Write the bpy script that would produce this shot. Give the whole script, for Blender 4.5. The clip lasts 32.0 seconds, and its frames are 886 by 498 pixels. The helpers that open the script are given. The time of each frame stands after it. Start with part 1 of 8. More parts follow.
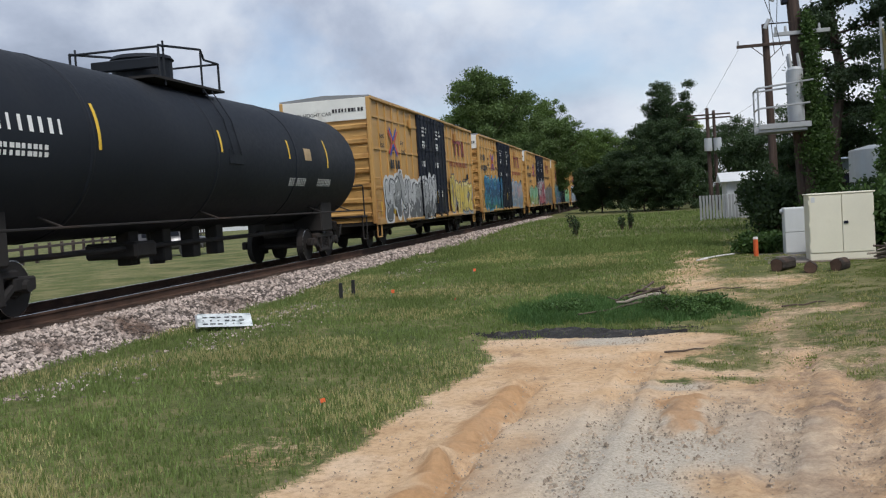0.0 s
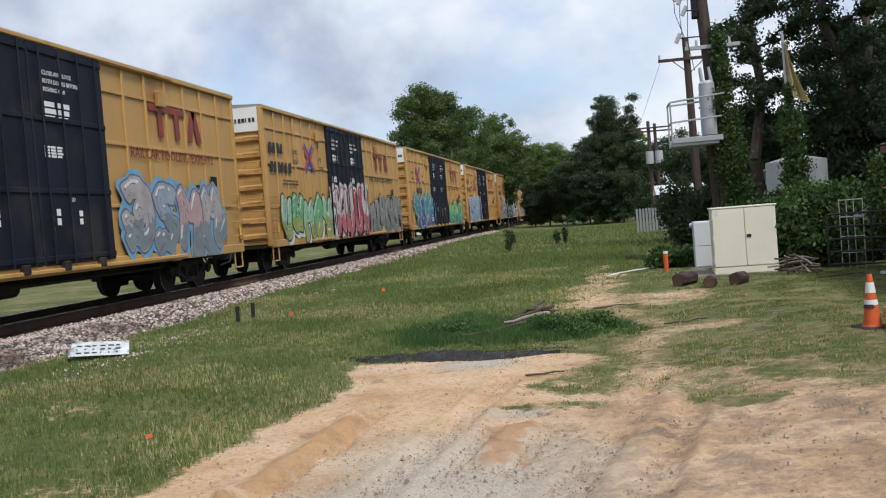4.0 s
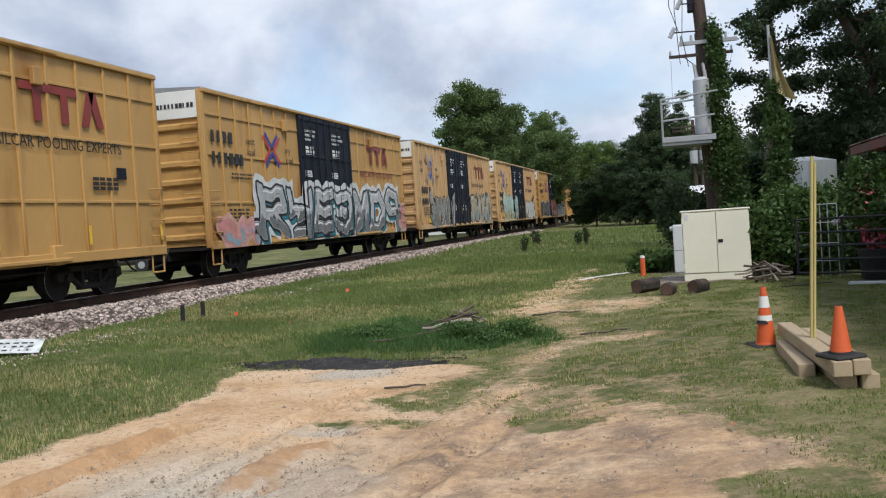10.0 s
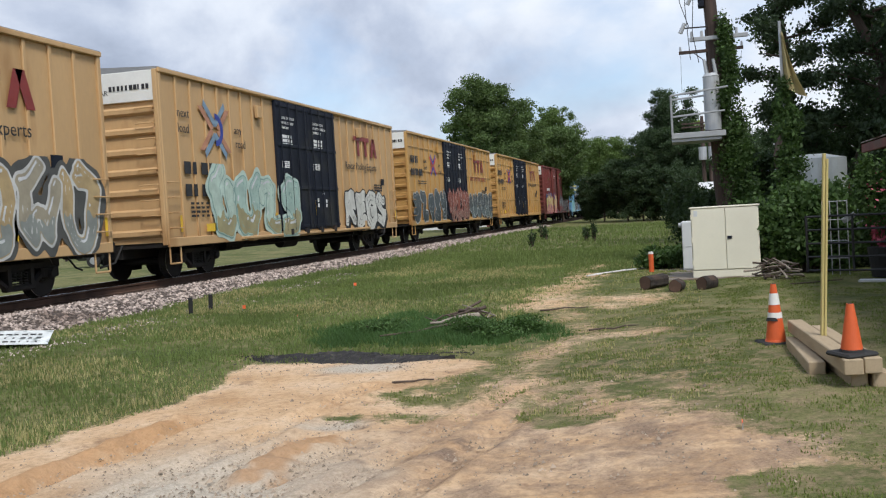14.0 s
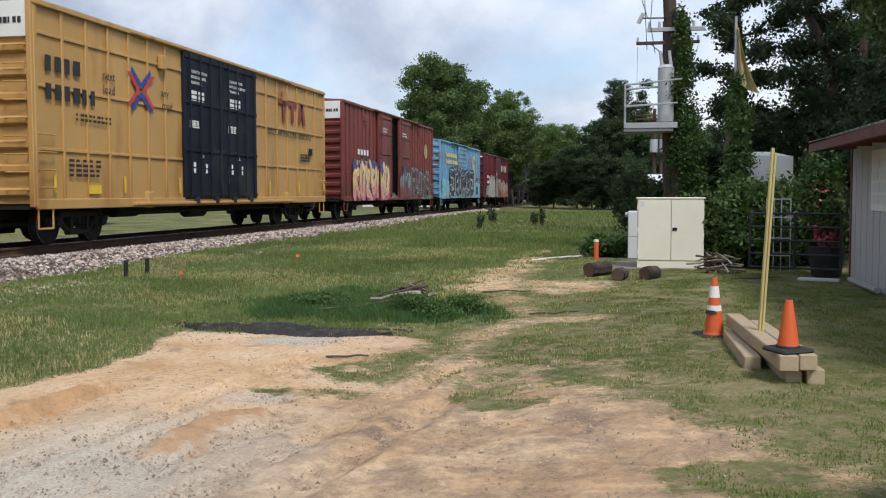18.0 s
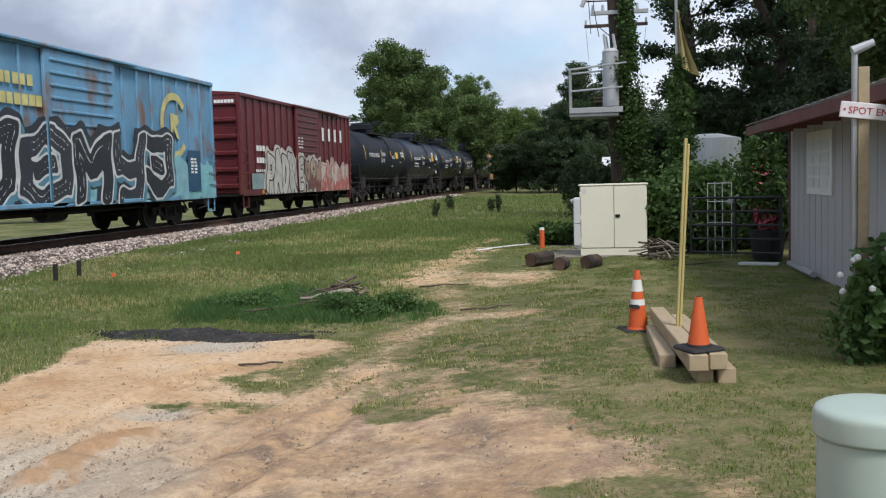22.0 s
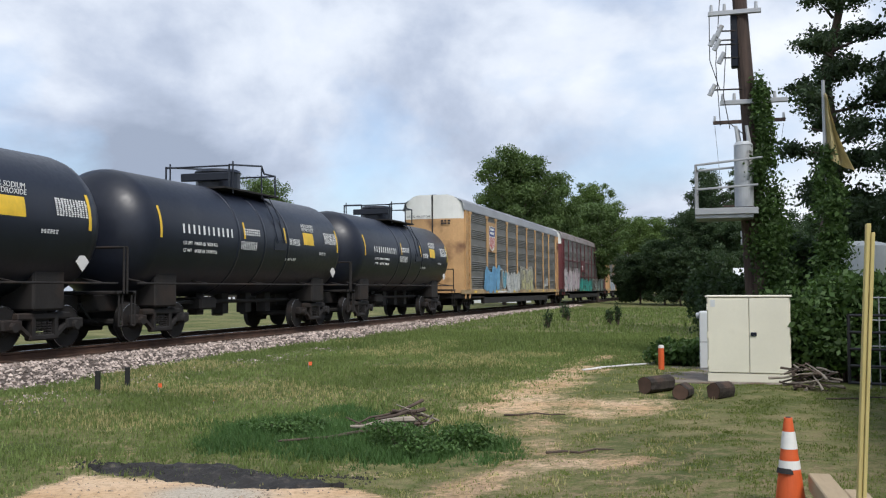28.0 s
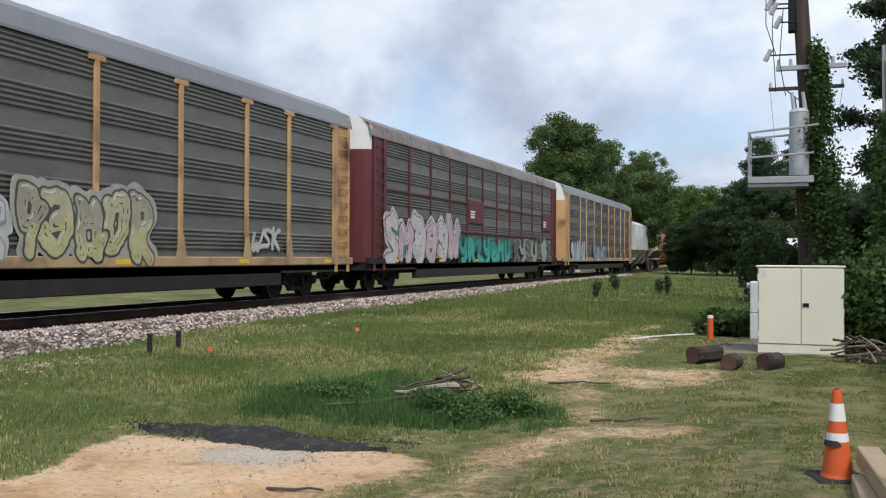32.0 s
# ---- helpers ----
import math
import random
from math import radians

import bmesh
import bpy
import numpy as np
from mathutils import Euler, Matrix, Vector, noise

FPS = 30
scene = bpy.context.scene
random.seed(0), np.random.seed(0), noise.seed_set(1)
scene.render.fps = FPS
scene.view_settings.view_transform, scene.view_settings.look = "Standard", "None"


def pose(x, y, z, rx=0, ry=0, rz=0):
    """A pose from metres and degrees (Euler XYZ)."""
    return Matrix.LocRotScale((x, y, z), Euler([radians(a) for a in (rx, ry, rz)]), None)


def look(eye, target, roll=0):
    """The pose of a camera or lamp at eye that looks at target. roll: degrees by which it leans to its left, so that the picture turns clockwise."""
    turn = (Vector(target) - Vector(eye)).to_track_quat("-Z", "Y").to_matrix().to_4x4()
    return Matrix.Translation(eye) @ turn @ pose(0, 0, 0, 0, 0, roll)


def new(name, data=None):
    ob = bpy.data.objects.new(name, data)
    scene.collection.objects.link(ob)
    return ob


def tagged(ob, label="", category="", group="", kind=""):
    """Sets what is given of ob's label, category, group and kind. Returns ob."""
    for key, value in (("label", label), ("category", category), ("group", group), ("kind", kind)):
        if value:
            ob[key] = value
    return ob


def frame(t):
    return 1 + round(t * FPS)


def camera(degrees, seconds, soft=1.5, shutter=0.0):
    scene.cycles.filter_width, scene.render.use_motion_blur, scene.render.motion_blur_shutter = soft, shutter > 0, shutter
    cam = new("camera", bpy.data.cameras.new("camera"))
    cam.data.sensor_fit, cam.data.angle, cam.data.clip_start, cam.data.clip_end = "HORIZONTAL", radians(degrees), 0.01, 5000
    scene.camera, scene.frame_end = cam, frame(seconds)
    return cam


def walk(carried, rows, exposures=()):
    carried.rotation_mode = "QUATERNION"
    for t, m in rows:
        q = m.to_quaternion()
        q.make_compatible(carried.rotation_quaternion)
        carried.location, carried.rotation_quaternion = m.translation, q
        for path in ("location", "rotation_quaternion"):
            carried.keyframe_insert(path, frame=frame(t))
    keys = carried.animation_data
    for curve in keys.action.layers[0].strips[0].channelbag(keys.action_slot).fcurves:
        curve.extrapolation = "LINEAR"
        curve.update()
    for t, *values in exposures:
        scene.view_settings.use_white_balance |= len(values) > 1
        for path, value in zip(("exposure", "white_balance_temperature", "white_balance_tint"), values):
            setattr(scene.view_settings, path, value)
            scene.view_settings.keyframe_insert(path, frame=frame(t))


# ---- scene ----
cam = camera(50.0, 32.0, 1.2)

PATH = [
    (0, (0.571, 2.605, 1.846), (0.147, 4.558, 1.757), -3.7),
    (0.5, (0.839, 2.809, 1.815), (0.456, 4.768, 1.694), -4.3),
    (1, (1.142, 2.948, 1.844), (0.769, 4.911, 1.773), -4.4),
    (1.5, (1.494, 3.056, 1.834), (1.112, 5.016, 1.723), -5.2),
    (2, (1.6, 3.121, 1.846), (1.255, 5.089, 1.756), -4.6),
    (2.5, (1.651, 3.128, 1.842), (1.322, 5.1, 1.779), -5.0),
    (3, (1.644, 3.124, 1.838), (1.303, 5.094, 1.778), -5.2),
    (3.5, (1.633, 3.099, 1.846), (1.304, 5.07, 1.787), -4.9),
    (5.5, (2.402, 3.522, 1.779), (1.983, 5.476, 1.689), -2.8),
    (6, (2.66, 3.653, 1.753), (2.264, 5.613, 1.731), -2.4),
    (6.5, (3.044, 3.798, 1.737), (2.716, 5.771, 1.709), -2.7),
    (7, (3.342, 3.855, 1.734), (3.008, 5.826, 1.651), -3.4),
    (7.5, (3.453, 4.056, 1.713), (3.132, 6.03, 1.682), -2.7),
    (8, (3.576, 4.155, 1.723), (3.229, 6.125, 1.69), -3.2),
    (8.5, (3.73, 4.209, 1.738), (3.305, 6.163, 1.681), -3.3),
    (9, (3.76, 4.194, 1.744), (3.27, 6.132, 1.692), -3.8),
    (9.5, (3.785, 4.195, 1.742), (3.274, 6.128, 1.698), -3.5),
    (10, (3.806, 4.212, 1.736), (3.322, 6.151, 1.677), -3.8),
    (10.5, (3.827, 4.233, 1.73), (3.377, 6.181, 1.651), -4.2),
    (11, (3.813, 4.236, 1.734), (3.364, 6.183, 1.641), -4.0),
    (11.5, (3.816, 4.242, 1.729), (3.376, 6.191, 1.627), -4.0),
    (12, (3.795, 4.25, 1.732), (3.338, 6.194, 1.624), -4.0),
    (12.5, (3.791, 4.251, 1.732), (3.321, 6.192, 1.636), -3.9),
    (13, (3.791, 4.241, 1.734), (3.317, 6.182, 1.655), -3.5),
    (13.5, (3.784, 4.237, 1.739), (3.303, 6.177, 1.667), -3.4),
    (14, (3.781, 4.228, 1.734), (3.282, 6.163, 1.665), -3.4),
    (14.5, (3.773, 4.225, 1.739), (3.263, 6.158, 1.683), -3.0),
    (16.5, (3.802, 4.249, 1.741), (3.302, 6.185, 1.692), -1.5),
    (17, (3.824, 4.294, 1.719), (3.465, 6.259, 1.619), -1.0),
    (17.5, (3.838, 4.403, 1.692), (3.514, 6.372, 1.562), -1.1),
    (18, (3.796, 4.44, 1.69), (3.402, 6.397, 1.574), -0.1),
    (18.5, (3.789, 4.551, 1.731), (3.338, 6.496, 1.619), 0.3),
    (19, (3.792, 4.575, 1.748), (3.339, 6.519, 1.624), -0.5),
    (19.5, (3.807, 4.585, 1.746), (3.39, 6.537, 1.628), -1.0),
    (20, (3.802, 4.589, 1.754), (3.399, 6.544, 1.643), -1.1),
    (20.5, (3.799, 4.611, 1.749), (3.397, 6.566, 1.633), -1.1),
    (21, (3.836, 4.624, 1.747), (3.457, 6.583, 1.612), -2.8),
    (21.5, (4.018, 4.713, 1.754), (3.693, 6.682, 1.619), -3.1),
    (22, (4.287, 4.866, 1.806), (3.955, 6.832, 1.658), -1.6),
    (22.5, (4.413, 5.126, 1.788), (3.953, 7.068, 1.661), -1.8),
    (23, (4.499, 5.451, 1.842), (3.852, 7.342, 1.777), -2.3),
    (23.5, (4.69, 5.781, 1.821), (3.902, 7.618, 1.763), -2.5),
    (24, (4.797, 6.053, 1.782), (3.976, 7.874, 1.688), -3.1),
    (24.5, (4.872, 6.408, 1.777), (4.097, 8.249, 1.684), -3.8),
    (26.5, (4.422, 7.487, 1.701), (3.653, 9.334, 1.698), -0.3),
    (27, (4.389, 7.599, 1.725), (3.729, 9.485, 1.807), -1.2),
    (27.5, (4.288, 7.572, 1.747), (3.711, 9.483, 1.874), -1.2),
    (28, (4.266, 7.553, 1.733), (3.684, 9.465, 1.818), -0.3),
    (28.5, (4.299, 7.567, 1.729), (3.676, 9.467, 1.778), -0.1),
    (29, (4.302, 7.58, 1.727), (3.653, 9.471, 1.753), -0.1),
    (29.5, (4.301, 7.576, 1.724), (3.648, 9.466, 1.758), -0.1),
    (30, (4.3, 7.583, 1.724), (3.645, 9.473, 1.763), -0.2),
    (30.5, (4.302, 7.589, 1.719), (3.639, 9.475, 1.743), -0.3),
    (31, (4.301, 7.589, 1.723), (3.631, 9.473, 1.739), -0.1),
    (31.5, (4.305, 7.599, 1.717), (3.632, 9.482, 1.735), 0.0),
    (32, (4.3, 7.595, 1.719), (3.619, 9.475, 1.737), 0.2),
]
walk(cam, [(t, look(eye, target, roll)) for t, eye, target, roll in PATH], [(0, 0.30), (1, 0.40), (3, 0.46), (12, 0.51), (19, 0.55), (24, 0.50), (27, 0.55), (32, 0.50)])

# ---- world and light ----
SUN_ELEV, SUN_AZ = 52.0, 140.0      # azimuth clockwise from +y
sun = new("sun", bpy.data.lights.new("sun", "SUN"))
sun.data.energy, sun.data.angle, sun.data.color = 2.0, radians(14), (1.0, 0.97, 0.93)
_e, _a = radians(SUN_ELEV), radians(SUN_AZ)
sun.matrix_world = look((0, 0, 60), (-math.sin(_a) * math.cos(_e) * 10, -math.cos(_a) * math.cos(_e) * 10, 60 - math.sin(_e) * 10))

world = bpy.data.worlds.new("world")
scene.world = world
world.use_nodes = True
wn, wl = world.node_tree.nodes, world.node_tree.links
wn.clear()
w_out = wn.new("ShaderNodeOutputWorld")
w_bg = wn.new("ShaderNodeBackground")
w_sky = wn.new("ShaderNodeTexSky")
w_sky.sky_type, w_sky.sun_disc = "NISHITA", False
w_sky.sun_elevation, w_sky.sun_rotation = radians(SUN_ELEV), radians(SUN_AZ)
w_gain = wn.new("ShaderNodeMixRGB")
w_gain.blend_type, w_gain.inputs[0].default_value = "MULTIPLY", 1.0
w_gain.inputs[2].default_value = (0.12, 0.125, 0.135, 1)
wl.new(w_sky.outputs[0], w_gain.inputs[1])
w_tc = wn.new("ShaderNodeTexCoord")


def sky_noise(scale, zstretch, detail, rough, seed, dist=0.0):
    m = wn.new("ShaderNodeMapping")
    m.inputs["Scale"].default_value = (scale, scale, scale * zstretch)
    m.inputs["Location"].default_value = (seed, seed * 0.7, seed * 1.3)
    wl.new(w_tc.outputs["Generated"], m.inputs[0])
    n = wn.new("ShaderNodeTexNoise")
    n.inputs["Scale"].default_value, n.inputs["Detail"].default_value = 1.0, detail
    n.inputs["Roughness"].default_value, n.inputs["Distortion"].default_value = rough, dist
    wl.new(m.outputs[0], n.inputs["Vector"])
    return n.outputs[0]


def ramp(nodes, links, src, stops):
    r = nodes.new("ShaderNodeValToRGB")
    el = r.color_ramp.elements
    while len(el) < len(stops):
        el.new(0.5)
    for e, (p, c) in zip(el, stops):
        e.position, e.color = p, (*c, 1) if len(c) == 3 else c
    links.new(src, r.inputs[0])
    return r.outputs[0]


w_cover = ramp(wn, wl, sky_noise(2.3, 1.35, 8, 0.52, 3.4, 0.2), [(0.40, (0, 0, 0)), (0.54, (1, 1, 1))])
w_tone = ramp(wn, wl, sky_noise(3.4, 1.5, 8, 0.55, 11.2, 0.2), [(0.31, (0.31, 0.365, 0.475)), (0.42, (0.46, 0.525, 0.655)), (0.52, (0.66, 0.72, 0.825)), (0.63, (0.80, 0.845, 0.91))])
w_mix = wn.new("ShaderNodeMixRGB")
wl.new(w_cover, w_mix.inputs[0])
wl.new(w_gain.outputs[0], w_mix.inputs[1])
wl.new(w_tone, w_mix.inputs[2])
wl.new(w_mix.outputs[0], w_bg.inputs[0])
w_bg.inputs[1].default_value = 0.82
wl.new(w_bg.outputs[0], w_out.inputs[0])


# ---- materials ----
def mat(name, col, rough=0.7, metal=0.0, var=0.15, scale=2.0, fine=25.0, bump=0.15, stain=None, stain_amt=0.0, stain_scale=0.8, stretch=(1, 1, 1), spec=0.5, island=0.0, objvar=0.0):
    m = bpy.data.materials.new(name)
    m.use_nodes = True
    n, l = m.node_tree.nodes, m.node_tree.links
    b = n["Principled BSDF"]
    b.inputs["Roughness"].default_value, b.inputs["Metallic"].default_value = rough, metal
    b.inputs["Specular IOR Level"].default_value = spec
    tc = n.new("ShaderNodeTexCoord")
    mp = n.new("ShaderNodeMapping")
    mp.inputs["Scale"].default_value = stretch
    l.new(tc.outputs["Object"], mp.inputs[0])

    def noise_tex(s, d):
        t = n.new("ShaderNodeTexNoise")
        t.inputs["Scale"].default_value, t.inputs["Detail"].default_value = s, d
        l.new(mp.outputs[0], t.inputs["Vector"])
        return t.outputs[0]

    lo, hi = [max(0.0, c * (1 - var)) for c in col], [min(1.0, c * (1 + var)) for c in col]
    c1 = ramp(n, l, noise_tex(scale, 6), [(0.3, lo), (0.7, hi)])
    fi = noise_tex(fine, 5)
    mx = n.new("ShaderNodeMixRGB")
    mx.blend_type, mx.inputs[0].default_value = "MULTIPLY", 0.55
    l.new(c1, mx.inputs[1])
    l.new(ramp(n, l, fi, [(0.3, (1 - var,) * 3), (0.65, (1, 1, 1))]), mx.inputs[2])
    out = mx.outputs[0]
    if stain is not None:
        s = n.new("ShaderNodeMixRGB")
        l.new(ramp(n, l, noise_tex(stain_scale, 9), [(0.58 - 0.25 * stain_amt, (0, 0, 0)), (0.72 - 0.12 * stain_amt, (1, 1, 1))]), s.inputs[0])
        l.new(out, s.inputs[1])
        s.inputs[2].default_value = (*stain, 1)
        out = s.outputs[0]
    if island or objvar:
        hs = n.new("ShaderNodeHueSaturation")
        mr = n.new("ShaderNodeMapRange")
        k = island or objvar
        mr.inputs[3].default_value, mr.inputs[4].default_value = 1 - k, 1 + k
        if island:
            l.new(n.new("ShaderNodeNewGeometry").outputs["Random Per Island"], mr.inputs[0])
        else:
            l.new(n.new("ShaderNodeObjectInfo").outputs["Random"], mr.inputs[0])
        l.new(mr.outputs[0], hs.inputs["Value"])
        l.new(out, hs.inputs["Color"])
        out = hs.outputs[0]
    l.new(out, b.inputs["Base Color"])
    rr = n.new("ShaderNodeMapRange")
    rr.inputs[3].default_value, rr.inputs[4].default_value = max(0.03, rough - 0.12), min(1, rough + 0.12)
    l.new(fi, rr.inputs[0])
    l.new(rr.outputs[0], b.inputs["Roughness"])
    if bump:
        bp = n.new("ShaderNodeBump")
        bp.inputs["Strength"].default_value, bp.inputs["Distance"].default_value = bump, 0.01
        l.new(fi, bp.inputs["Height"])
        l.new(bp.outputs[0], b.inputs["Normal"])
    return m


RUST = (0.16, 0.075, 0.04)
M = dict(
    yellow=mat("boxcar_yellow", (0.50, 0.290, 0.095), 0.55, 0, 0.12, 0.5, 14, 0.1, (0.34, 0.17, 0.05), 0.12, 1.1, (1, 1, 0.35)),
    tan=mat("boxcar_tan", (0.54, 0.345, 0.165), 0.6, 0, 0.12, 0.5, 14, 0.1, (0.36, 0.2, 0.08), 0.1, 1.0, (1, 1, 0.35)),
    door=mat("door_black", (0.011, 0.014, 0.024), 0.62, 0, 0.3, 0.7, 18, 0.1, (0.03, 0.03, 0.03), 0.1, 0.8, (1, 1, 1), 0.2),
    white=mat("white_paint", (0.72, 0.72, 0.68), 0.5, 0, 0.08, 1.2, 20, 0.05, (0.45, 0.42, 0.36), 0.05),
    text=mat("white_lettering", (0.8, 0.8, 0.78), 0.6, 0, 0.05, 5, 30, 0),
    black=mat("black_lettering", (0.02, 0.02, 0.022), 0.6, 0, 0.05, 5, 30, 0),
    oxide=mat("boxcar_oxide", (0.185, 0.040, 0.032), 0.6, 0, 0.2, 0.5, 14, 0.12, (0.10, 0.03, 0.022), 0.2, 1.0, (1, 1, 0.3)),
    maroon=mat("boxcar_maroon", (0.118, 0.016, 0.019), 0.5, 0, 0.15, 0.5, 14, 0.1, (0.11, 0.03, 0.022), 0.1, 1.0, (1, 1, 0.3)),
    blue=mat("boxcar_blue", (0.15, 0.33, 0.50), 0.6, 0, 0.22, 0.6, 14, 0.12, (0.20, 0.12, 0.08), 0.2, 1.6, (1, 1, 0.5)),
    steel=mat("dark_steel", (0.020, 0.017, 0.016), 0.8, 0.1, 0.3, 2, 20, 0.3, (0.045, 0.028, 0.02), 0.08),
    tread=mat("wheel_tread", (0.42, 0.42, 0.43), 0.28, 0.95, 0.1, 3, 30, 0.05),
    railside=mat("rail_rust", (0.085, 0.045, 0.028), 0.85, 0.1, 0.3, 3, 30, 0.3),
    tank=mat("tank_black", (0.012, 0.015, 0.025), 0.40, 0, 0.35, 0.35, 10, 0.06, (0.020, 0.023, 0.032), 0.1, 0.5, (1, 1, 1), 0.4),
    tankgrey=mat("tank_charcoal", (0.014, 0.017, 0.023), 0.62, 0, 0.25, 0.35, 10, 0.06, (0.022, 0.024, 0.028), 0.12, 0.5, (1, 1, 1), 0.2),
    mark=mat("yellow_mark", (0.78, 0.50, 0.04), 0.5, 0, 0.1, 5, 20, 0),
    galv=mat("galvanized_panel", (0.175, 0.170, 0.158), 0.55, 0.2, 0.3, 0.7, 9, 0.1, (0.10, 0.092, 0.08), 0.3, 0.7, (1, 0.6, 1.8), 0.5, 0, 0.12),
    rackcream=mat("rack_cream", (0.42, 0.30, 0.16), 0.65, 0, 0.2, 0.8, 12, 0.1, (0.22, 0.13, 0.08), 0.25, 1.4),
    # near-black colour that stands for the shade inside an opening
    void=mat("black_for_unlit_inside", (0.003, 0.003, 0.003), 0.95, 0, 0.2, 2, 20, 0, None, 0, 1, (1, 1, 1), 0.05),
    galvroof=mat("galvanized_roof", (0.27, 0.275, 0.28), 0.5, 0.35, 0.15, 0.4, 10, 0.06),
    rustroof=mat("weathered_roof", (0.25, 0.215, 0.20), 0.6, 0.2, 0.2, 0.8, 12, 0.1, (0.13, 0.085, 0.065), 0.35, 0.9),
    rackbrown=mat("rack_brown", (0.11, 0.022, 0.025), 0.55, 0, 0.2, 0.6, 12, 0.1),
    rackyellow=mat("rack_yellow", (0.52, 0.31, 0.14), 0.6, 0, 0.18, 0.6, 12, 0.1, RUST, 0.15),
    hopper=mat("hopper_white", (0.66, 0.67, 0.66), 0.5, 0, 0.1, 0.5, 10, 0.05, (0.4, 0.38, 0.33), 0.1),
    hopperbrown=mat("hopper_rust", (0.33, 0.13, 0.06), 0.7, 0, 0.25, 0.5, 10, 0.1, (0.4, 0.4, 0.4), 0.2),
    cabinet=mat("cabinet_enamel", (0.74, 0.71, 0.58), 0.42, 0, 0.04, 1.5, 25, 0.03, (0.56, 0.52, 0.40), 0.03),
    cabgrey=mat("cabinet_grey", (0.60, 0.62, 0.62), 0.45, 0, 0.05, 1.5, 25, 0.03),
    concrete=mat("concrete", (0.34, 0.31, 0.27), 0.9, 0, 0.15, 2, 30, 0.3),
    pad=mat("dirty_concrete", (0.21, 0.18, 0.15), 0.9, 0, 0.2, 3, 30, 0.3, (0.13, 0.09, 0.06), 0.3, 2),
    orange=mat("cone_orange", (0.66, 0.115, 0.03), 0.5, 0, 0.1, 3, 25, 0.05, (0.35, 0.06, 0.02), 0.08),
    reflect=mat("reflective_collar", (0.75, 0.75, 0.72), 0.4, 0, 0.08, 6, 40, 0.05, (0.35, 0.33, 0.3), 0.1),
    rubber=mat("black_rubber", (0.02, 0.02, 0.02), 0.8, 0, 0.2, 5, 30, 0.2),
    lumber=mat("treated_lumber", (0.40, 0.31, 0.20), 0.8, 0, 0.15, 2, 18, 0.25, (0.33, 0.25, 0.16), 0.15, 2, (6, 1, 6)),
    post=mat("treated_post", (0.52, 0.43, 0.17), 0.8, 0, 0.12, 2, 18, 0.25, None, 0, 1, (6, 6, 0.6)),
    pole=mat("pole_wood", (0.075, 0.050, 0.040), 0.9, 0, 0.3, 1.5, 14, 0.5, (0.05, 0.035, 0.03), 0.2, 1, (5, 5, 0.5)),
    bark=mat("bark", (0.09, 0.065, 0.05), 0.95, 0, 0.35, 2, 14, 0.8, None, 0, 1, (2, 2, 0.6)),
    logbark=mat("log_bark", (0.036, 0.028, 0.023), 0.95, 0, 0.5, 9, 40, 0.9, (0.075, 0.045, 0.032), 0.1, 5),
    cutwood=mat("cut_wood", (0.095, 0.055, 0.038), 0.85, 0, 0.25, 6, 30, 0.3),
    stick=mat("dry_sticks", (0.29, 0.25, 0.20), 0.9, 0, 0.25, 4, 20, 0.3),
    alum=mat("weathered_aluminium", (0.42, 0.43, 0.44), 0.5, 0.6, 0.1, 2, 20, 0.1),
    transformer=mat("transformer_grey", (0.42, 0.44, 0.46), 0.45, 0.1, 0.1, 2, 20, 0.05, (0.3, 0.25, 0.2), 0.05),
    siding=mat("shed_siding", (0.40, 0.39, 0.40), 0.7, 0, 0.06, 0.8, 20, 0.08, (0.38, 0.36, 0.34), 0.1, 0.8, (1, 1, 0.4)),
    tin=mat("tin_roof", (0.42, 0.39, 0.37), 0.45, 0.6, 0.15, 1, 12, 0.1, RUST, 0.2),
    fascia=mat("fascia_red", (0.16, 0.045, 0.04), 0.75, 0, 0.3, 2, 20, 0.2, (0.1, 0.07, 0.06), 0.2),
    paper=mat("paper_poster", (0.72, 0.70, 0.68), 0.7, 0, 0.05, 3, 30, 0),
    signwhite=mat("sign_white", (0.72, 0.70, 0.72), 0.45, 0, 0.05, 3, 30, 0),
    signred=mat("sign_red", (0.42, 0.05, 0.06), 0.5, 0, 0.05, 3, 30, 0),
    pedestal=mat("pedestal_green", (0.42, 0.50, 0.44), 0.5, 0, 0.05, 2, 30, 0.05),
    gate=mat("gate_black", (0.02, 0.02, 0.022), 0.5, 0.2, 0.2, 3, 30, 0.05),
    cloth=mat("yellow_banner", (0.56, 0.48, 0.25), 0.85, 0, 0.15, 3, 30, 0.2),
    fence=mat("fence_brown", (0.07, 0.05, 0.045), 0.85, 0, 0.2, 2, 20, 0.3),
    tar=mat("asphalt_crumbs", (0.025, 0.023, 0.022), 0.9, 0, 0.4, 6, 60, 0.9, (0.10, 0.085, 0.07), 0.05, 9),
    stone=mat("ballast_stone", (0.38, 0.315, 0.275), 0.9, 0, 0.25, 6, 40, 0.4, (0.13, 0.09, 0.07), 0.15, 0.9, (1, 1, 1), 0.3, 0.7),
    pebble=mat("pebble", (0.30, 0.24, 0.18), 0.9, 0, 0.2, 6, 40, 0.3, None, 0, 1, (1, 1, 1), 0.3, 0.5),
    tie=mat("creosote_tie", (0.055, 0.036, 0.026), 0.9, 0, 0.3, 3, 20, 0.5, (0.14, 0.1, 0.07), 0.1, 2, (1, 6, 6), 0.3, 0, 0.35),
    board=mat("printed_board", (0.66, 0.70, 0.70), 0.5, 0, 0.2, 4, 22, 0.1, (0.2, 0.24, 0.24), 0.25, 6),
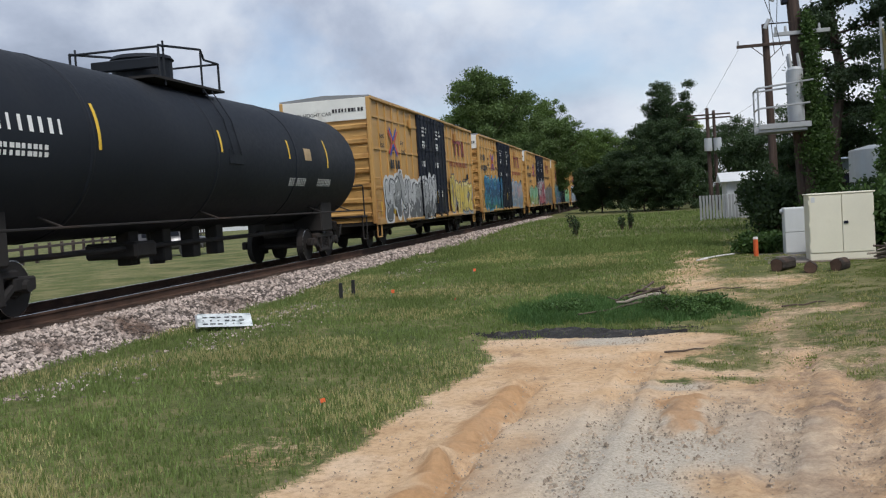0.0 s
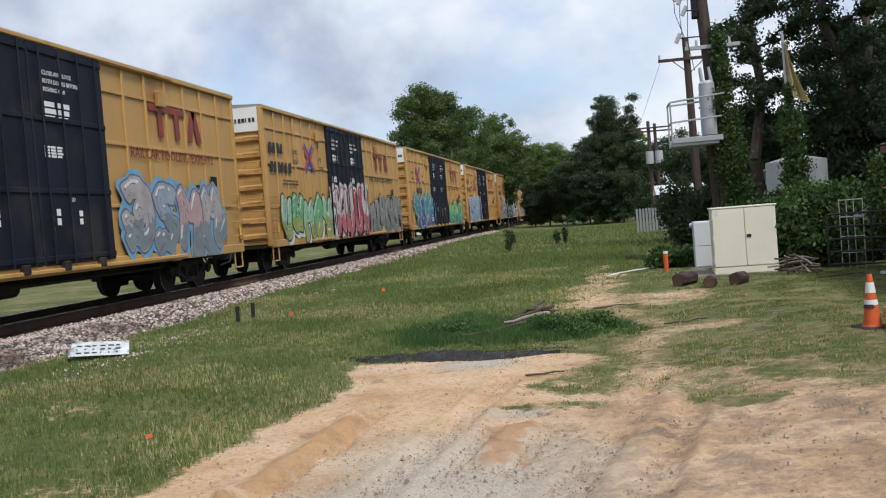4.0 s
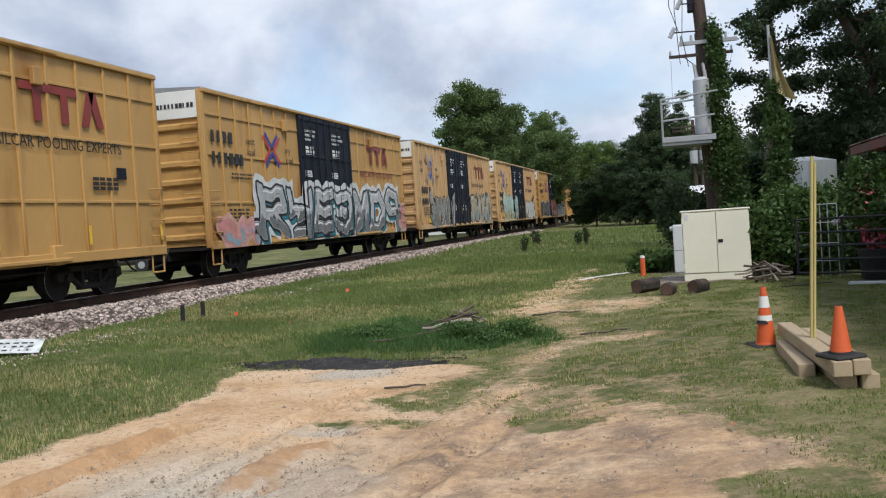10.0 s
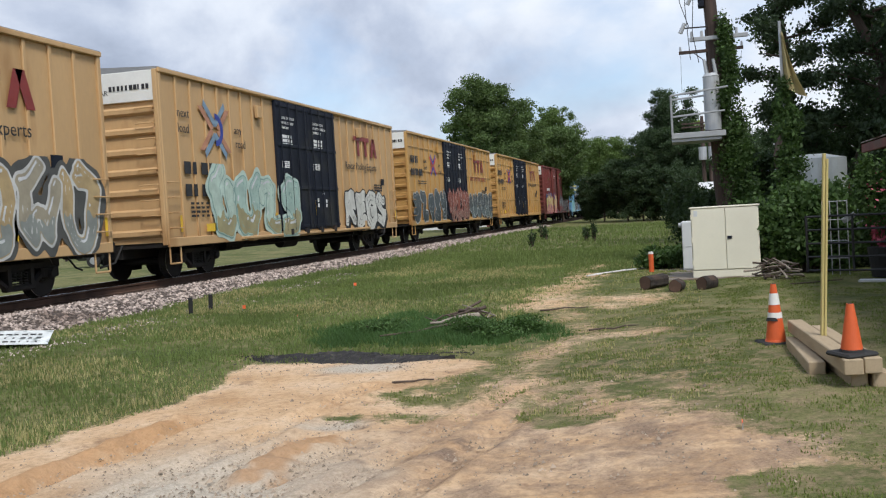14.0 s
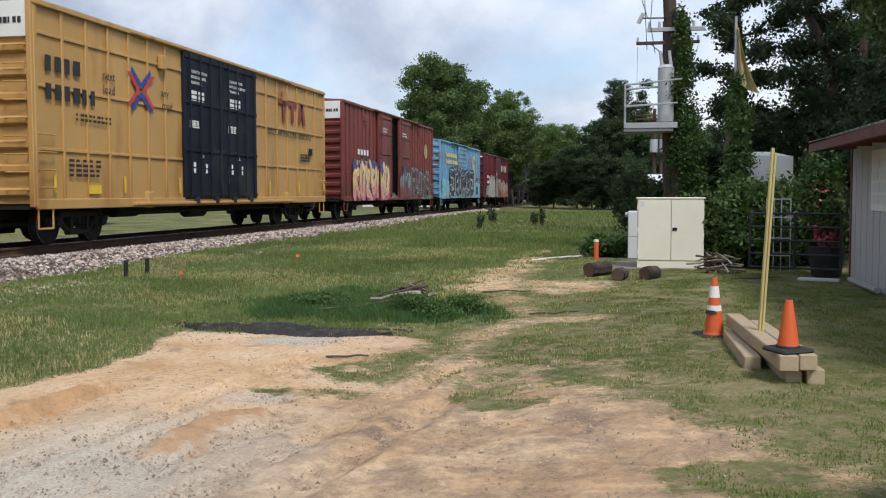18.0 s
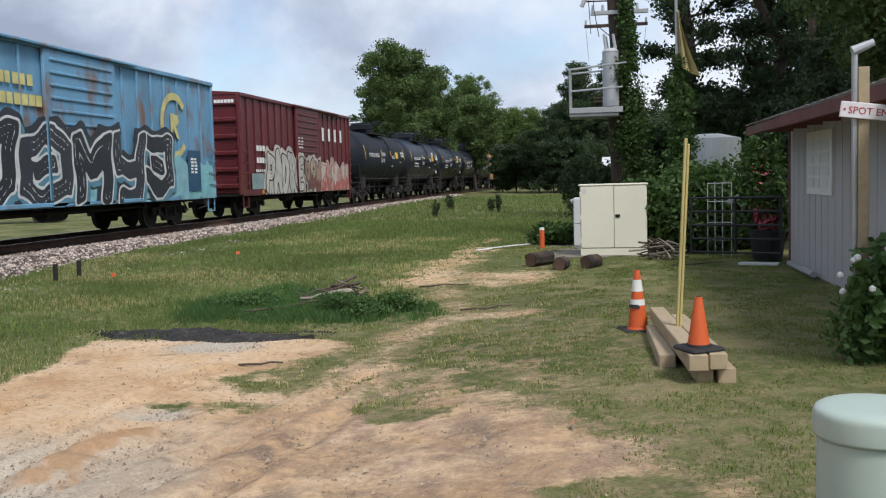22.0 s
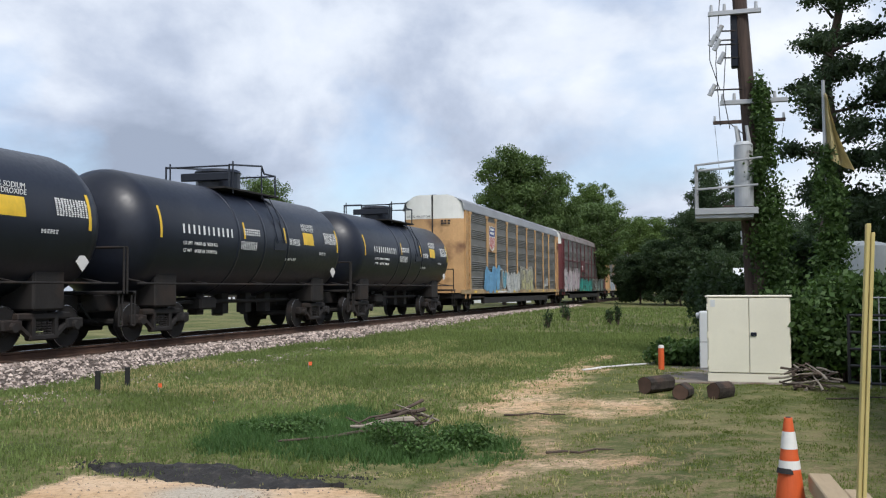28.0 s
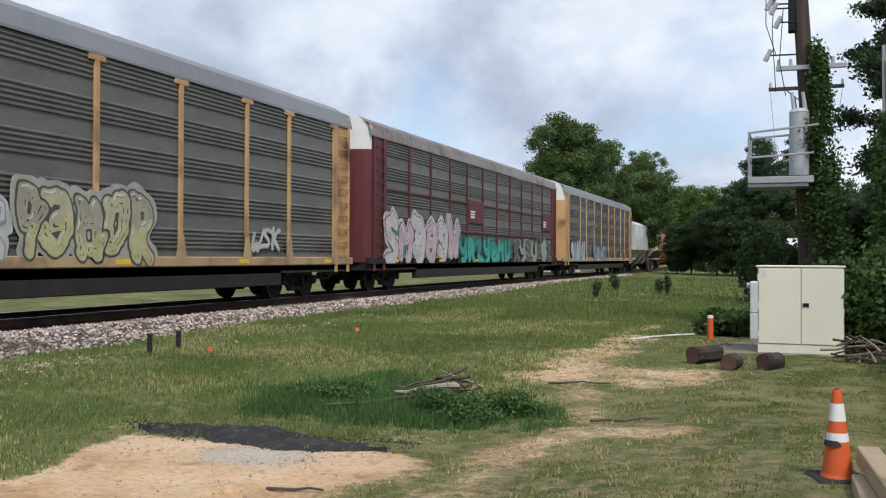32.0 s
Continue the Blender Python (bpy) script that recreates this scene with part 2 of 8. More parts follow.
    flagorange=mat("marker_flag", (0.9, 0.16, 0.05), 0.6, 0, 0.05, 3, 30, 0),
    housewhite=mat("house_white", (0.62, 0.64, 0.66), 0.6, 0, 0.08, 1, 12, 0.05, None, 0, 1, (6, 6, 1)),
    housegrey=mat("house_blue_grey", (0.30, 0.36, 0.42), 0.6, 0, 0.12, 1, 12, 0.05, None, 0, 1, (6, 6, 1)),
    tankwhite=mat("tank_white", (0.58, 0.62, 0.64), 0.4, 0.3, 0.1, 1, 12, 0.05),
    flower=mat("pink_flower", (0.5, 0.10, 0.16), 0.7, 0, 0.2, 5, 30, 0.1),
)


def leaf_mat(name, col, k=0.45):
    m = mat(name, col, 0.6, 0, 0.25, 0.35, 6, 0.0, None, 0, 1, (1, 1, 1), 0.25, k)
    b = m.node_tree.nodes["Principled BSDF"]
    b.inputs["Subsurface Weight"].default_value = 0.0
    n, l = m.node_tree.nodes, m.node_tree.links
    tr = n.new("ShaderNodeBsdfTranslucent")
    tr.inputs[0].default_value = (col[0] * 1.3, col[1] * 1.4, col[2] * 0.8, 1)
    mx = n.new("ShaderNodeMixShader")
    mx.inputs[0].default_value = 0.3
    l.new(b.outputs[0], mx.inputs[1])
    l.new(tr.outputs[0], mx.inputs[2])
    l.new(mx.outputs[0], n["Material Output"].inputs[0])
    return m


M["leaf"] = leaf_mat("leaves_green", (0.096, 0.145, 0.051))
M["leafdark"] = leaf_mat("leaves_dark", (0.048, 0.078, 0.036))
M["leaflight"] = leaf_mat("leaves_light", (0.108, 0.163, 0.049))
# brighter leaf copy: sunshine on the crowns is put into this colour
M["leafsun"] = leaf_mat("leaves_sunlit_tone", (0.17, 0.235, 0.055))
M["pine"] = leaf_mat("pine_needles", (0.052, 0.080, 0.042))
M["ivy"] = leaf_mat("ivy_leaves", (0.060, 0.108, 0.032))
M["leafweed"] = leaf_mat("weed_leaves", (0.080, 0.145, 0.046))
M["grass"] = leaf_mat("grass_blades", (0.165, 0.215, 0.072), 0.45)
M["lawnblade"] = leaf_mat("lawn_blades", (0.165, 0.205, 0.060), 0.4)
M["grassdark"] = leaf_mat("grass_tall", (0.078, 0.150, 0.048), 0.3)
M["grassdry"] = leaf_mat("grass_dry", (0.42, 0.375, 0.19), 0.3)


# ---- mesh helpers ----
def part(name, bm, material, parent=None, label="", m=None, smooth=False):
    me = bm if isinstance(bm, bpy.types.Mesh) else bpy.data.meshes.new(name)
    if not isinstance(bm, bpy.types.Mesh):
        bm.to_mesh(me)
        bm.free()
        if smooth:
            me.shade_smooth()
    if material is not None and not me.materials:
        me.materials.append(material)
    ob = new(name, me)
    if m is not None:
        ob.matrix_basis = m
    if parent is not None:
        ob.parent = parent
    if label:
        ob["label"] = label
    return ob


def thing(name, label, category, m=None, group="", kind=""):
    ob = new(name)
    if m is not None:
        ob.matrix_basis = m
    return tagged(ob, label, category, group, kind)


def box(bm, x0, x1, y0, y1, z0, z1, bevel=0.0, m=None):
    r = bmesh.ops.create_cube(bm, size=1.0)
    vs = r["verts"]
    for v in vs:
        v.co = Vector((x0 + (v.co.x + 0.5) * (x1 - x0), y0 + (v.co.y + 0.5) * (y1 - y0), z0 + (v.co.z + 0.5) * (z1 - z0)))
    if bevel:
        es = list({e for v in vs for e in v.link_edges})
        vs = list({v for f in bmesh.ops.bevel(bm, geom=es, offset=bevel, segments=1, affect="EDGES")["faces"] for v in f.verts} | {v for v in vs if v.is_valid})
    if m is not None:
        bmesh.ops.transform(bm, matrix=m, verts=[v for v in vs if v.is_valid])
    return bm


def bx(x0, x1, y0, y1, z0, z1, bevel=0.0):
    return box(bmesh.new(), x0, x1, y0, y1, z0, z1, bevel)


def rod(bm, a, b, r0, r1=None, n=8, caps=True):
    a, b = Vector(a), Vector(b)
    d = b - a
    q = d.to_track_quat("Z", "Y").to_matrix().to_4x4()
    mm = Matrix.Translation((a + b) / 2) @ q
    bmesh.ops.create_cone(bm, cap_ends=caps, segments=n, radius1=r0, radius2=r0 if r1 is None else r1, depth=max(d.length, 1e-4), matrix=mm)
    return bm


def poly_rod(pts, r, n=6):
    bm = bmesh.new()
    for a, b in zip(pts, pts[1:]):
        rod(bm, a, b, r, r, n)
    return bm


def prism(pts, axis_map, depth):
    """A flat outline given in 2D, raised by depth along the third axis of axis_map."""
    bm = bmesh.new()
    lo = [bm.verts.new(axis_map @ Vector((p[0], p[1], 0))) for p in pts]
    hi = [bm.verts.new(axis_map @ Vector((p[0], p[1], depth))) for p in pts]
    bm.faces.new(hi)
    n = len(pts)
    for i in range(n):
        bm.faces.new((lo[i], lo[(i + 1) % n], hi[(i + 1) % n], hi[i]))
    return bm


SIDE = Matrix(((0, 0, 1, 0), (1, 0, 0, 0), (0, 1, 0, 0), (0, 0, 0, 1)))     # writing on a face that looks to +x
FRONT = Matrix(((1, 0, 0, 0), (0, 0, -1, 0), (0, 1, 0, 0), (0, 0, 0, 1)))   # writing on a face that looks to -y
TEXTS = {}


def text_mesh(words, size, material, spread=1.0):
    key = (words, round(size, 3), material.name)
    if key not in TEXTS:
        cu = bpy.data.curves.new("lettering", "FONT")
        cu.body, cu.size, cu.extrude, cu.align_x = words, size, 0.002, "LEFT"
        cu.space_character = spread
        cu.resolution_u = 2
        tmp = bpy.data.objects.new("lettering", cu)
        scene.collection.objects.link(tmp)
        dg = bpy.context.evaluated_depsgraph_get()
        me = bpy.data.meshes.new_from_object(tmp.evaluated_get(dg))
        bpy.data.objects.remove(tmp)
        bpy.data.curves.remove(cu)
        me.materials.clear()
        me.materials.append(material)
        TEXTS[key] = me
    return TEXTS[key]


def lettering(parent, words, size, material, x, y, z, face=SIDE, spread=1.0, label=""):
    return tagged(part("lettering", text_mesh(words, size, material, spread), None, parent, label, Matrix.Translation((x, y, z)) @ face), kind="stuff")


def bars(parent, material, x, y, z, w, h, rows=1, cols=1, gap=0.35, face=SIDE, seed=0, name="lettering_bar"):
    """Unreadable writing as short bars of its size, joined in one part."""
    rnd = random.Random(seed)
    bm = bmesh.new()
    for r in range(rows):
        cw = w / cols
        for c in range(cols):
            k = cw * (1 - gap * rnd.uniform(0.3, 1.2))
            hh = h / rows * (1 - gap * 0.9)
            box(bm, c * cw, c * cw + k, (rows - 1 - r) * h / rows, (rows - 1 - r) * h / rows + hh, 0, 0.004)
    return tagged(part(name, bm, material, parent, "", Matrix.Translation((x, y, z)) @ face), kind="stuff")


def smooth(a, b, x):
    t = max(0.0, min(1.0, (x - a) / (b - a)))
    return t * t * (3 - 2 * t)


def nz(x, y, s, seed=0.0):
    return noise.noise(Vector((x * s + seed, y * s - seed * 0.7, seed * 1.9)))


# ---- ground ----
TRACK_X, RAIL_Z = -9.7, 0.58


def soil(x, y):
    """Ground height without the ballast."""
    z = 0.20 * smooth(1.5, 5.0, x) + 0.14 * smooth(-2.0, -5.0, x)
    z = max(z, 0.22 * smooth(17, 25, y))
    z += 0.12 * smooth(35, 70, y)
    z += 0.05 * nz(x, y, 0.35, 3.1) * (0.3 + 0.7 * smooth(-1.5, -3.5, x)) + 0.02 * nz(x, y, 1.3, 7.7)
    return z


def ballast(x, y):
    d = abs(x - TRACK_X)
    return 0.40 - max(0.0, d - 1.9) * 0.30


def height(x, y):
    return max(soil(x, y), ballast(x, y)) if abs(x - TRACK_X) < 5 else soil(x, y)


def seg_dist(x, y, ax, ay, bx_, by_):
    t = max(0.0, min(1.0, ((x - ax) * (bx_ - ax) + (y - ay) * (by_ - ay)) / ((bx_ - ax) ** 2 + (by_ - ay) ** 2)))
    return math.hypot(x - ax - t * (bx_ - ax), y - ay - t * (by_ - ay))


# worn tracks in the grass: start, end, half width, how worn
WORN = ((1.7, 11.3, 2.15, 13.4, 0.34, 0.72), (2.15, 13.4, 2.0, 15.1, 0.26, 0.46), (2.0, 15.1, 2.5, 16.8, 0.34, 0.55), (2.5, 16.8, 3.05, 16.7, 0.45, 0.55), (2.5, 16.8, 1.8, 19.6, 0.3, 0.42),
        (1.5, 20.6, 2.8, 21.0, 0.75, 0.62), (1.3, 21.2, 1.3, 23.2, 0.6, 0.62), (1.3, 23.2, 1.7, 25.9, 0.4, 0.6), (1.1, 26.0, 1.6, 29.2, 0.3, 0.45), (3.05, 12.15, 3.5, 11.9, 0.3, 0.6), (0.2, 16.4, 0.9, 16.1, 0.3, 0.3))
TUFTS = ((1.2, 12.06, 0.58, 0.26), (2.72, 11.9, 0.42, 0.55), (1.35, 13.25, 0.62, 0.42), (4.3, 9.6, 0.5, 0.35), (0.92, 13.3, 0.2, 0.1))


def bare(x, y):
    """How bare of grass the ground is: 0 grass, 1 bare sand."""
    w = 0.35 * nz(x, y, 0.9, 1.7) + 0.22 * nz(x, y, 2.3, 5.2)
    w2 = 0.6 * nz(x, y, 1.5, 15.0) + 0.45 * nz(x, y, 3.7, 16.0) + 0.3 * nz(x, y, 8.5, 3.3)
    left = x - (-1.75 + 0.5 * smooth(11.5, 12.9, y) - 0.45 * smooth(13.2, 15, y) - 0.5 * smooth(10.5, 6, y)) + 0.5 * w + 0.15 * w2
    top = 15.25 - y + 0.35 * w - 0.9 * smooth(1.2, 2.2, x) * 1.2
    lim = 4.5 - 0.684 * max(0.0, y - 10.4)
    lim += (0.95 + 0.5 * smooth(13.2, 14.2, y) - lim) * smooth(12.0, 12.9, y)
    right = lim - x + 0.7 * w + 0.5 * w2
    v = smooth(-0.2, 0.3, min(left, top)) * smooth(-0.75, 0.75, right)
    if x > 0.5:
        for cx, cy, rx, ry in TUFTS:
            v *= 1 - 0.95 * smooth(1.25, 0.6, math.hypot((x - cx) / rx, (y - cy) / ry) + 0.7 * w2)
        for ax, ay, cx, cy, r, k in WORN:
            d = seg_dist(x, y, ax, ay, cx, cy)
            if d < r * 3.2:
                v = max(v, k * smooth(r * 2.0, r * 0.1, d + 0.35 * w + 1.0 * r * w2))
        # thin turf on the worn side of the lawn
        thin = smooth(6.2, 3.0, x) * smooth(17.5, 11.0, y)
        v = max(v, 0.62 * thin * smooth(0.05, 0.55, w2 + 0.3 * thin - 0.05))
    return v


def clay(x, y):
    """Turned-up orange clay in and beside the wheel ruts."""
    d = min(seg_dist(x, y, 0.84, 11.3, 0.76, 10.3) / 0.17, seg_dist(x, y, -0.78, 11.7, -0.90, 9.5) / 0.12, seg_dist(x, y, -0.9, 9.0, -1.0, 7.6) / 0.2, seg_dist(x, y, 0.3, 7.6, 0.9, 7.9) / 0.2)
    return smooth(1.5, 0.5, d + 1.1 * nz(x, y, 3.0, 5.5) + 0.8 * nz(x, y, 9.0, 1.5))


def crumbs(x, y):
    """Dark crumbs of mulch and old asphalt trodden into the sand."""
    k = nz(x, y, 1.6, 21.0) * 0.7 + nz(x, y, 5.0, 22.0) * 0.5 + nz(x, y, 13.0, 23.0) * 0.35
    zone = max(smooth(0.9, 0.2, abs(y - 11.1) / 1.2) * smooth(0.2, 1.4, x) * smooth(4.6, 3.4, x), smooth(1.0, 0.3, math.hypot((x - 0.8) / 0.7, (y - 11.8) / 0.3)))
    return zone * smooth(0.08, 0.42, k)


def gravelly(x, y):
    g = max(smooth(1.5, 0.3, math.hypot((x - 0.55) / 1.2, (y - 9.2) / 2.1)), smooth(1.0, 0.4, math.hypot((x + 0.0) / 0.75, (y - 14.75) / 0.55)), smooth(1.0, 0.5, math.hypot((x - 0.55) / 0.65, (y - 11.85) / 0.3)), 0.7 * smooth(1.0, 0.5, math.hypot((x - 1.3) / 0.7, (y - 10.3) / 0.5)))
    return g * smooth(-0.5, 0.1, nz(x, y, 1.2, 4.4) + 0.1)


def lines(parts):
    out = []
    for a, b, n in parts:
        out += list(np.linspace(a, b, n, endpoint=False))
    return out + [parts[-1][1]]


def build_ground():
    xs = lines([(-1500, -200, 12), (-200, -40, 16), (-40, -14, 20), (-14, -6, 40), (-6, -2.4, 30), (-2.4, 5, 135), (5, 9, 32), (9, 20, 22), (20, 80, 14), (80, 1500, 12)])
    ys = lines([(-400, -20, 8), (-20, 5, 20), (5, 8, 26), (8, 17, 165), (17, 32, 100), (32, 60, 45), (60, 160, 30), (160, 3000, 16)])
    nx, ny = len(xs), len(ys)
    co, dirt, grav, tall, mid_track, red, dark, worn = [], [], [], [], [], [], [], []
    for y in ys:
        for x in xs:
            near = -14 < x < 20 and 0 < y < 60
            b = bare(x, y) if near else 0.0
            if near and x < -1.9 and y < 30:
                b = max(b, 0.32 * smooth(0.42, 0.6, nz(x, y, 0.55, 8.8)))
            z = height(x, y) if y < 170 and abs(x) < 200 else soil(200, 170)
            if b > 0.4 and y < 15:
                z += 0.018 * nz(x, y, 2.6, 6.1) + 0.008 * nz(x, y, 7.0, 2.6)
                # a wheel rut with a lip of turned clay, and a heap of clods
                for rx, ry, tx, ty in ((-0.72, 11.7, -0.86, 9.4), (-0.9, 9.0, -1.0, 7.6)):
                    dd = seg_dist(x, y, rx, ry, tx, ty)
                    if dd < 0.5:
                        off = x - (rx + (tx - rx) * max(0.0, min(1.0, (y - ry) / (ty - ry)))) + 0.06 * nz(x, y, 2.5, 8.0)
                        z += smooth(0.5, 0.3, dd) * (0.065 * math.exp(-((off + 0.10) / 0.11) ** 2) - 0.08 * math.exp(-((off - 0.09) / 0.055) ** 2)) * (0.8 + 0.7 * nz(x, y, 6.0, 8.1))
                dd = seg_dist(x, y, 0.86, 11.3, 0.74, 10.2)
                z += 0.07 * smooth(0.24, 0.06, dd) * (0.55 + 0.9 * nz(x, y, 9.0, 8.1)) - 0.04 * smooth(0.34, 0.24, dd) * smooth(0.16, 0.24, dd)
                # faint tyre tracks towards the worn strip
                for rx, ry, tx, ty in ((1.2, 8.6, 2.1, 13.2), (1.75, 8.6, 2.5, 12.6), (-0.1, 8.2, 0.5, 13.6)):
                    dd = seg_dist(x, y, rx, ry, tx, ty)
                    z += (-0.030 + 0.014 * math.sin(y * 45)) * smooth(0.16, 0.08, dd) + 0.022 * smooth(0.3, 0.2, dd) * smooth(0.12, 0.2, dd)
            co.append((x, y, z))
            dirt.append(b)
            red.append(clay(x, y) if near and b > 0.3 and y < 13 else 0.0)
            dark.append(crumbs(x, y) if near and 9 < y < 13.5 and -0.2 < x < 5 else 0.0)
            worn.append(smooth(0.6, 2.2, x + 0.5 * nz(x, y, 0.8, 4.0)) * smooth(7.5, 4.5, x) * smooth(24.0, 14.0, y) if near else 0.0)
            grav.append(gravelly(x, y) if near else 0.0)
            mid_track.append(smooth(1.75, 1.25, abs(x - TRACK_X) + 0.15 * nz(x, y, 2.0, 3.0)))
            tall.append(1.0 if near and abs(x - TRACK_X) < 5 and ballast(x, y) > soil(x, y) + 0.005 else 0.0)
    faces = [(j * nx + i, j * nx + i + 1, (j + 1) * nx + i + 1, (j + 1) * nx + i) for j in range(ny - 1) for i in range(nx - 1)]
    me = bpy.data.meshes.new("ground")
    me.from_pydata(co, [], faces)
    for nm, vals in (("bare", dirt), ("gravel", grav), ("ballast", tall), ("track_middle", mid_track), ("clay", red), ("crumbs", dark), ("trodden", worn)):
        me.attributes.new(nm, "FLOAT", "POINT").data.foreach_set("value", vals)
    me.shade_smooth()
    m = bpy.data.materials.new("ground_soil_and_grass")
    m.use_nodes = True
    n, l = m.node_tree.nodes, m.node_tree.links
    b = n["Principled BSDF"]
    b.inputs["Roughness"].default_value = 0.95
    b.inputs["Specular IOR Level"].default_value = 0.15
    tc = n.new("ShaderNodeTexCoord")

    def nt(s, d=6, r=0.6):
        t = n.new("ShaderNodeTexNoise")
        t.inputs["Scale"].default_value, t.inputs["Detail"].default_value, t.inputs["Roughness"].default_value = s, d, r
        l.new(tc.outputs["Object"], t.inputs["Vector"])
        return t.outputs[0]

    def mix(f, a, c, mode="MIX"):
        x = n.new("ShaderNodeMixRGB")
        x.blend_type = mode
        for i, v in enumerate((f, a, c)):
            if isinstance(v, (int, float)):
                x.inputs[i].default_value = v
            elif isinstance(v, tuple):
                x.inputs[i].default_value = (*v, 1)
            else:
                l.new(v, x.inputs[i])
        return x.outputs[0]

    def attr(nm):
        a = n.new("ShaderNodeAttribute")
        a.attribute_name = nm
        return a.outputs["Fac"]

    def math_node(op, a, c):
        x = n.new("ShaderNodeMath")
        x.operation = op
        for i, v in enumerate((a, c)):
            if isinstance(v, (int, float)):
                x.inputs[i].default_value = v
            else:
                l.new(v, x.inputs[i])
        return x.outputs[0]

    grass = ramp(n, l, nt(0.45, 8), [(0.32, (0.085, 0.115, 0.036)), (0.5, (0.15, 0.168, 0.060)), (0.66, (0.25, 0.232, 0.105))])
    grass = mix(0.6, grass, ramp(n, l, nt(9.0, 6), [(0.3, (0.45, 0.45, 0.45)), (0.65, (1.0, 1.0, 1.0))]), "MULTIPLY")
    grass = mix(ramp(n, l, nt(1.7, 9, 0.65), [(0.5, (0, 0, 0)), (0.68, (0.55, 0.55, 0.55))]), grass, (0.36, 0.30, 0.16))
    grass = mix(0.75, grass, ramp(n, l, nt(32.0, 8, 0.8), [(0.34, (0.35, 0.36, 0.3)), (0.55, (1.0, 1.0, 1.0)), (0.7, (1.0, 1.0, 0.9))]), "MULTIPLY")
    sand = ramp(n, l, nt(0.9, 8), [(0.3, (0.47, 0.29, 0.152)), (0.5, (0.635, 0.44, 0.268)), (0.7, (0.71, 0.54, 0.375))])
    sand = mix(0.55, sand, ramp(n, l, nt(14.0, 10, 0.75), [(0.36, (0.50, 0.43, 0.37)), (0.54, (1.0, 1.0, 1.0))]), "MULTIPLY")
    sand = mix(ramp(n, l, nt(2.2, 10, 0.7), [(0.57, (0, 0, 0)), (0.68, (0.7, 0.7, 0.7))]), sand, (0.24, 0.145, 0.09))
    grey = ramp(n, l, nt(38.0, 6, 0.7), [(0.32, (0.30, 0.27, 0.22)), (0.55, (0.52, 0.47, 0.39)), (0.75, (0.62, 0.56, 0.48))])
    sand = mix(math_node("MULTIPLY", attr("gravel"), 0.9), sand, grey)
    sand = mix(math_node("MULTIPLY", attr("clay"), 0.75), sand, mix(0.6, (0.50, 0.28, 0.13), ramp(n, l, nt(16.0, 6, 0.7), [(0.3, (0.5, 0.5, 0.5)), (0.7, (1, 1, 1))]), "MULTIPLY"))
    sand = mix(math_node("MULTIPLY", attr("crumbs"), 0.8), sand, ramp(n, l, nt(30.0, 6, 0.7), [(0.35, (0.06, 0.045, 0.04)), (0.65, (0.26, 0.19, 0.15))]))
    soily = math_node("MULTIPLY", attr("trodden"), ramp(n, l, nt(3.4, 9, 0.72), [(0.40, (0, 0, 0)), (0.60, (1, 1, 1))]))
    sand = mix(math_node("MULTIPLY", soily, 0.75), sand, ramp(n, l, nt(40.0, 7, 0.75), [(0.34, (0.12, 0.08, 0.06)), (0.66, (0.38, 0.27, 0.19))]))
    grass = mix(math_node("MULTIPLY", attr("trodden"), ramp(n, l, nt(5.0, 9, 0.75), [(0.46, (0, 0, 0)), (0.60, (0.8, 0.8, 0.8))])), grass, ramp(n, l, nt(26.0, 7, 0.75), [(0.34, (0.16, 0.11, 0.07)), (0.66, (0.40, 0.31, 0.19))]))
    edge = math_node("ADD", attr("bare"), math_node("ADD", math_node("MULTIPLY", math_node("SUBTRACT", nt(7.0, 10, 0.78), 0.5), 1.5), math_node("MULTIPLY", math_node("SUBTRACT", nt(2.2, 6, 0.6), 0.5), 0.8)))
    edge = math_node("ADD", edge, math_node("MULTIPLY", math_node("SUBTRACT", nt(24.0, 8, 0.8), 0.5), 1.1))
    base = mix(ramp(n, l, edge, [(0.26, (0, 0, 0)), (0.70, (1, 1, 1))]), grass, sand)
    # bed under the loose stones, darkened to paint the shade in their gaps
    shaded_rock = ramp(n, l, nt(22.0, 4, 0.8), [(0.3, (0.035, 0.028, 0.024)), (0.5, (0.09, 0.072, 0.062)), (0.7, (0.22, 0.185, 0.165))])
    base = mix(attr("ballast"), base, shaded_rock)
    # darker brown band along the middle of the track
    base = mix(math_node("MULTIPLY", attr("track_middle"), 0.85), base, (0.045, 0.028, 0.02))
    l.new(base, b.inputs["Base Color"])
    bp = n.new("ShaderNodeBump")
    bp.inputs["Strength"].default_value, bp.inputs["Distance"].default_value = 0.7, 0.03
    hgt = math_node("ADD", nt(30.0, 8, 0.7), math_node("MULTIPLY", nt(5.0, 6), 1.5))
    l.new(hgt, bp.inputs["Height"])
    l.new(bp.outputs[0], b.inputs["Normal"])
    me.materials.append(m)
    ob = new("ground", me)
    return tagged(ob, "sandy dirt lot and patchy green grass beside the railway", "ground", "", "structure")


build_ground()


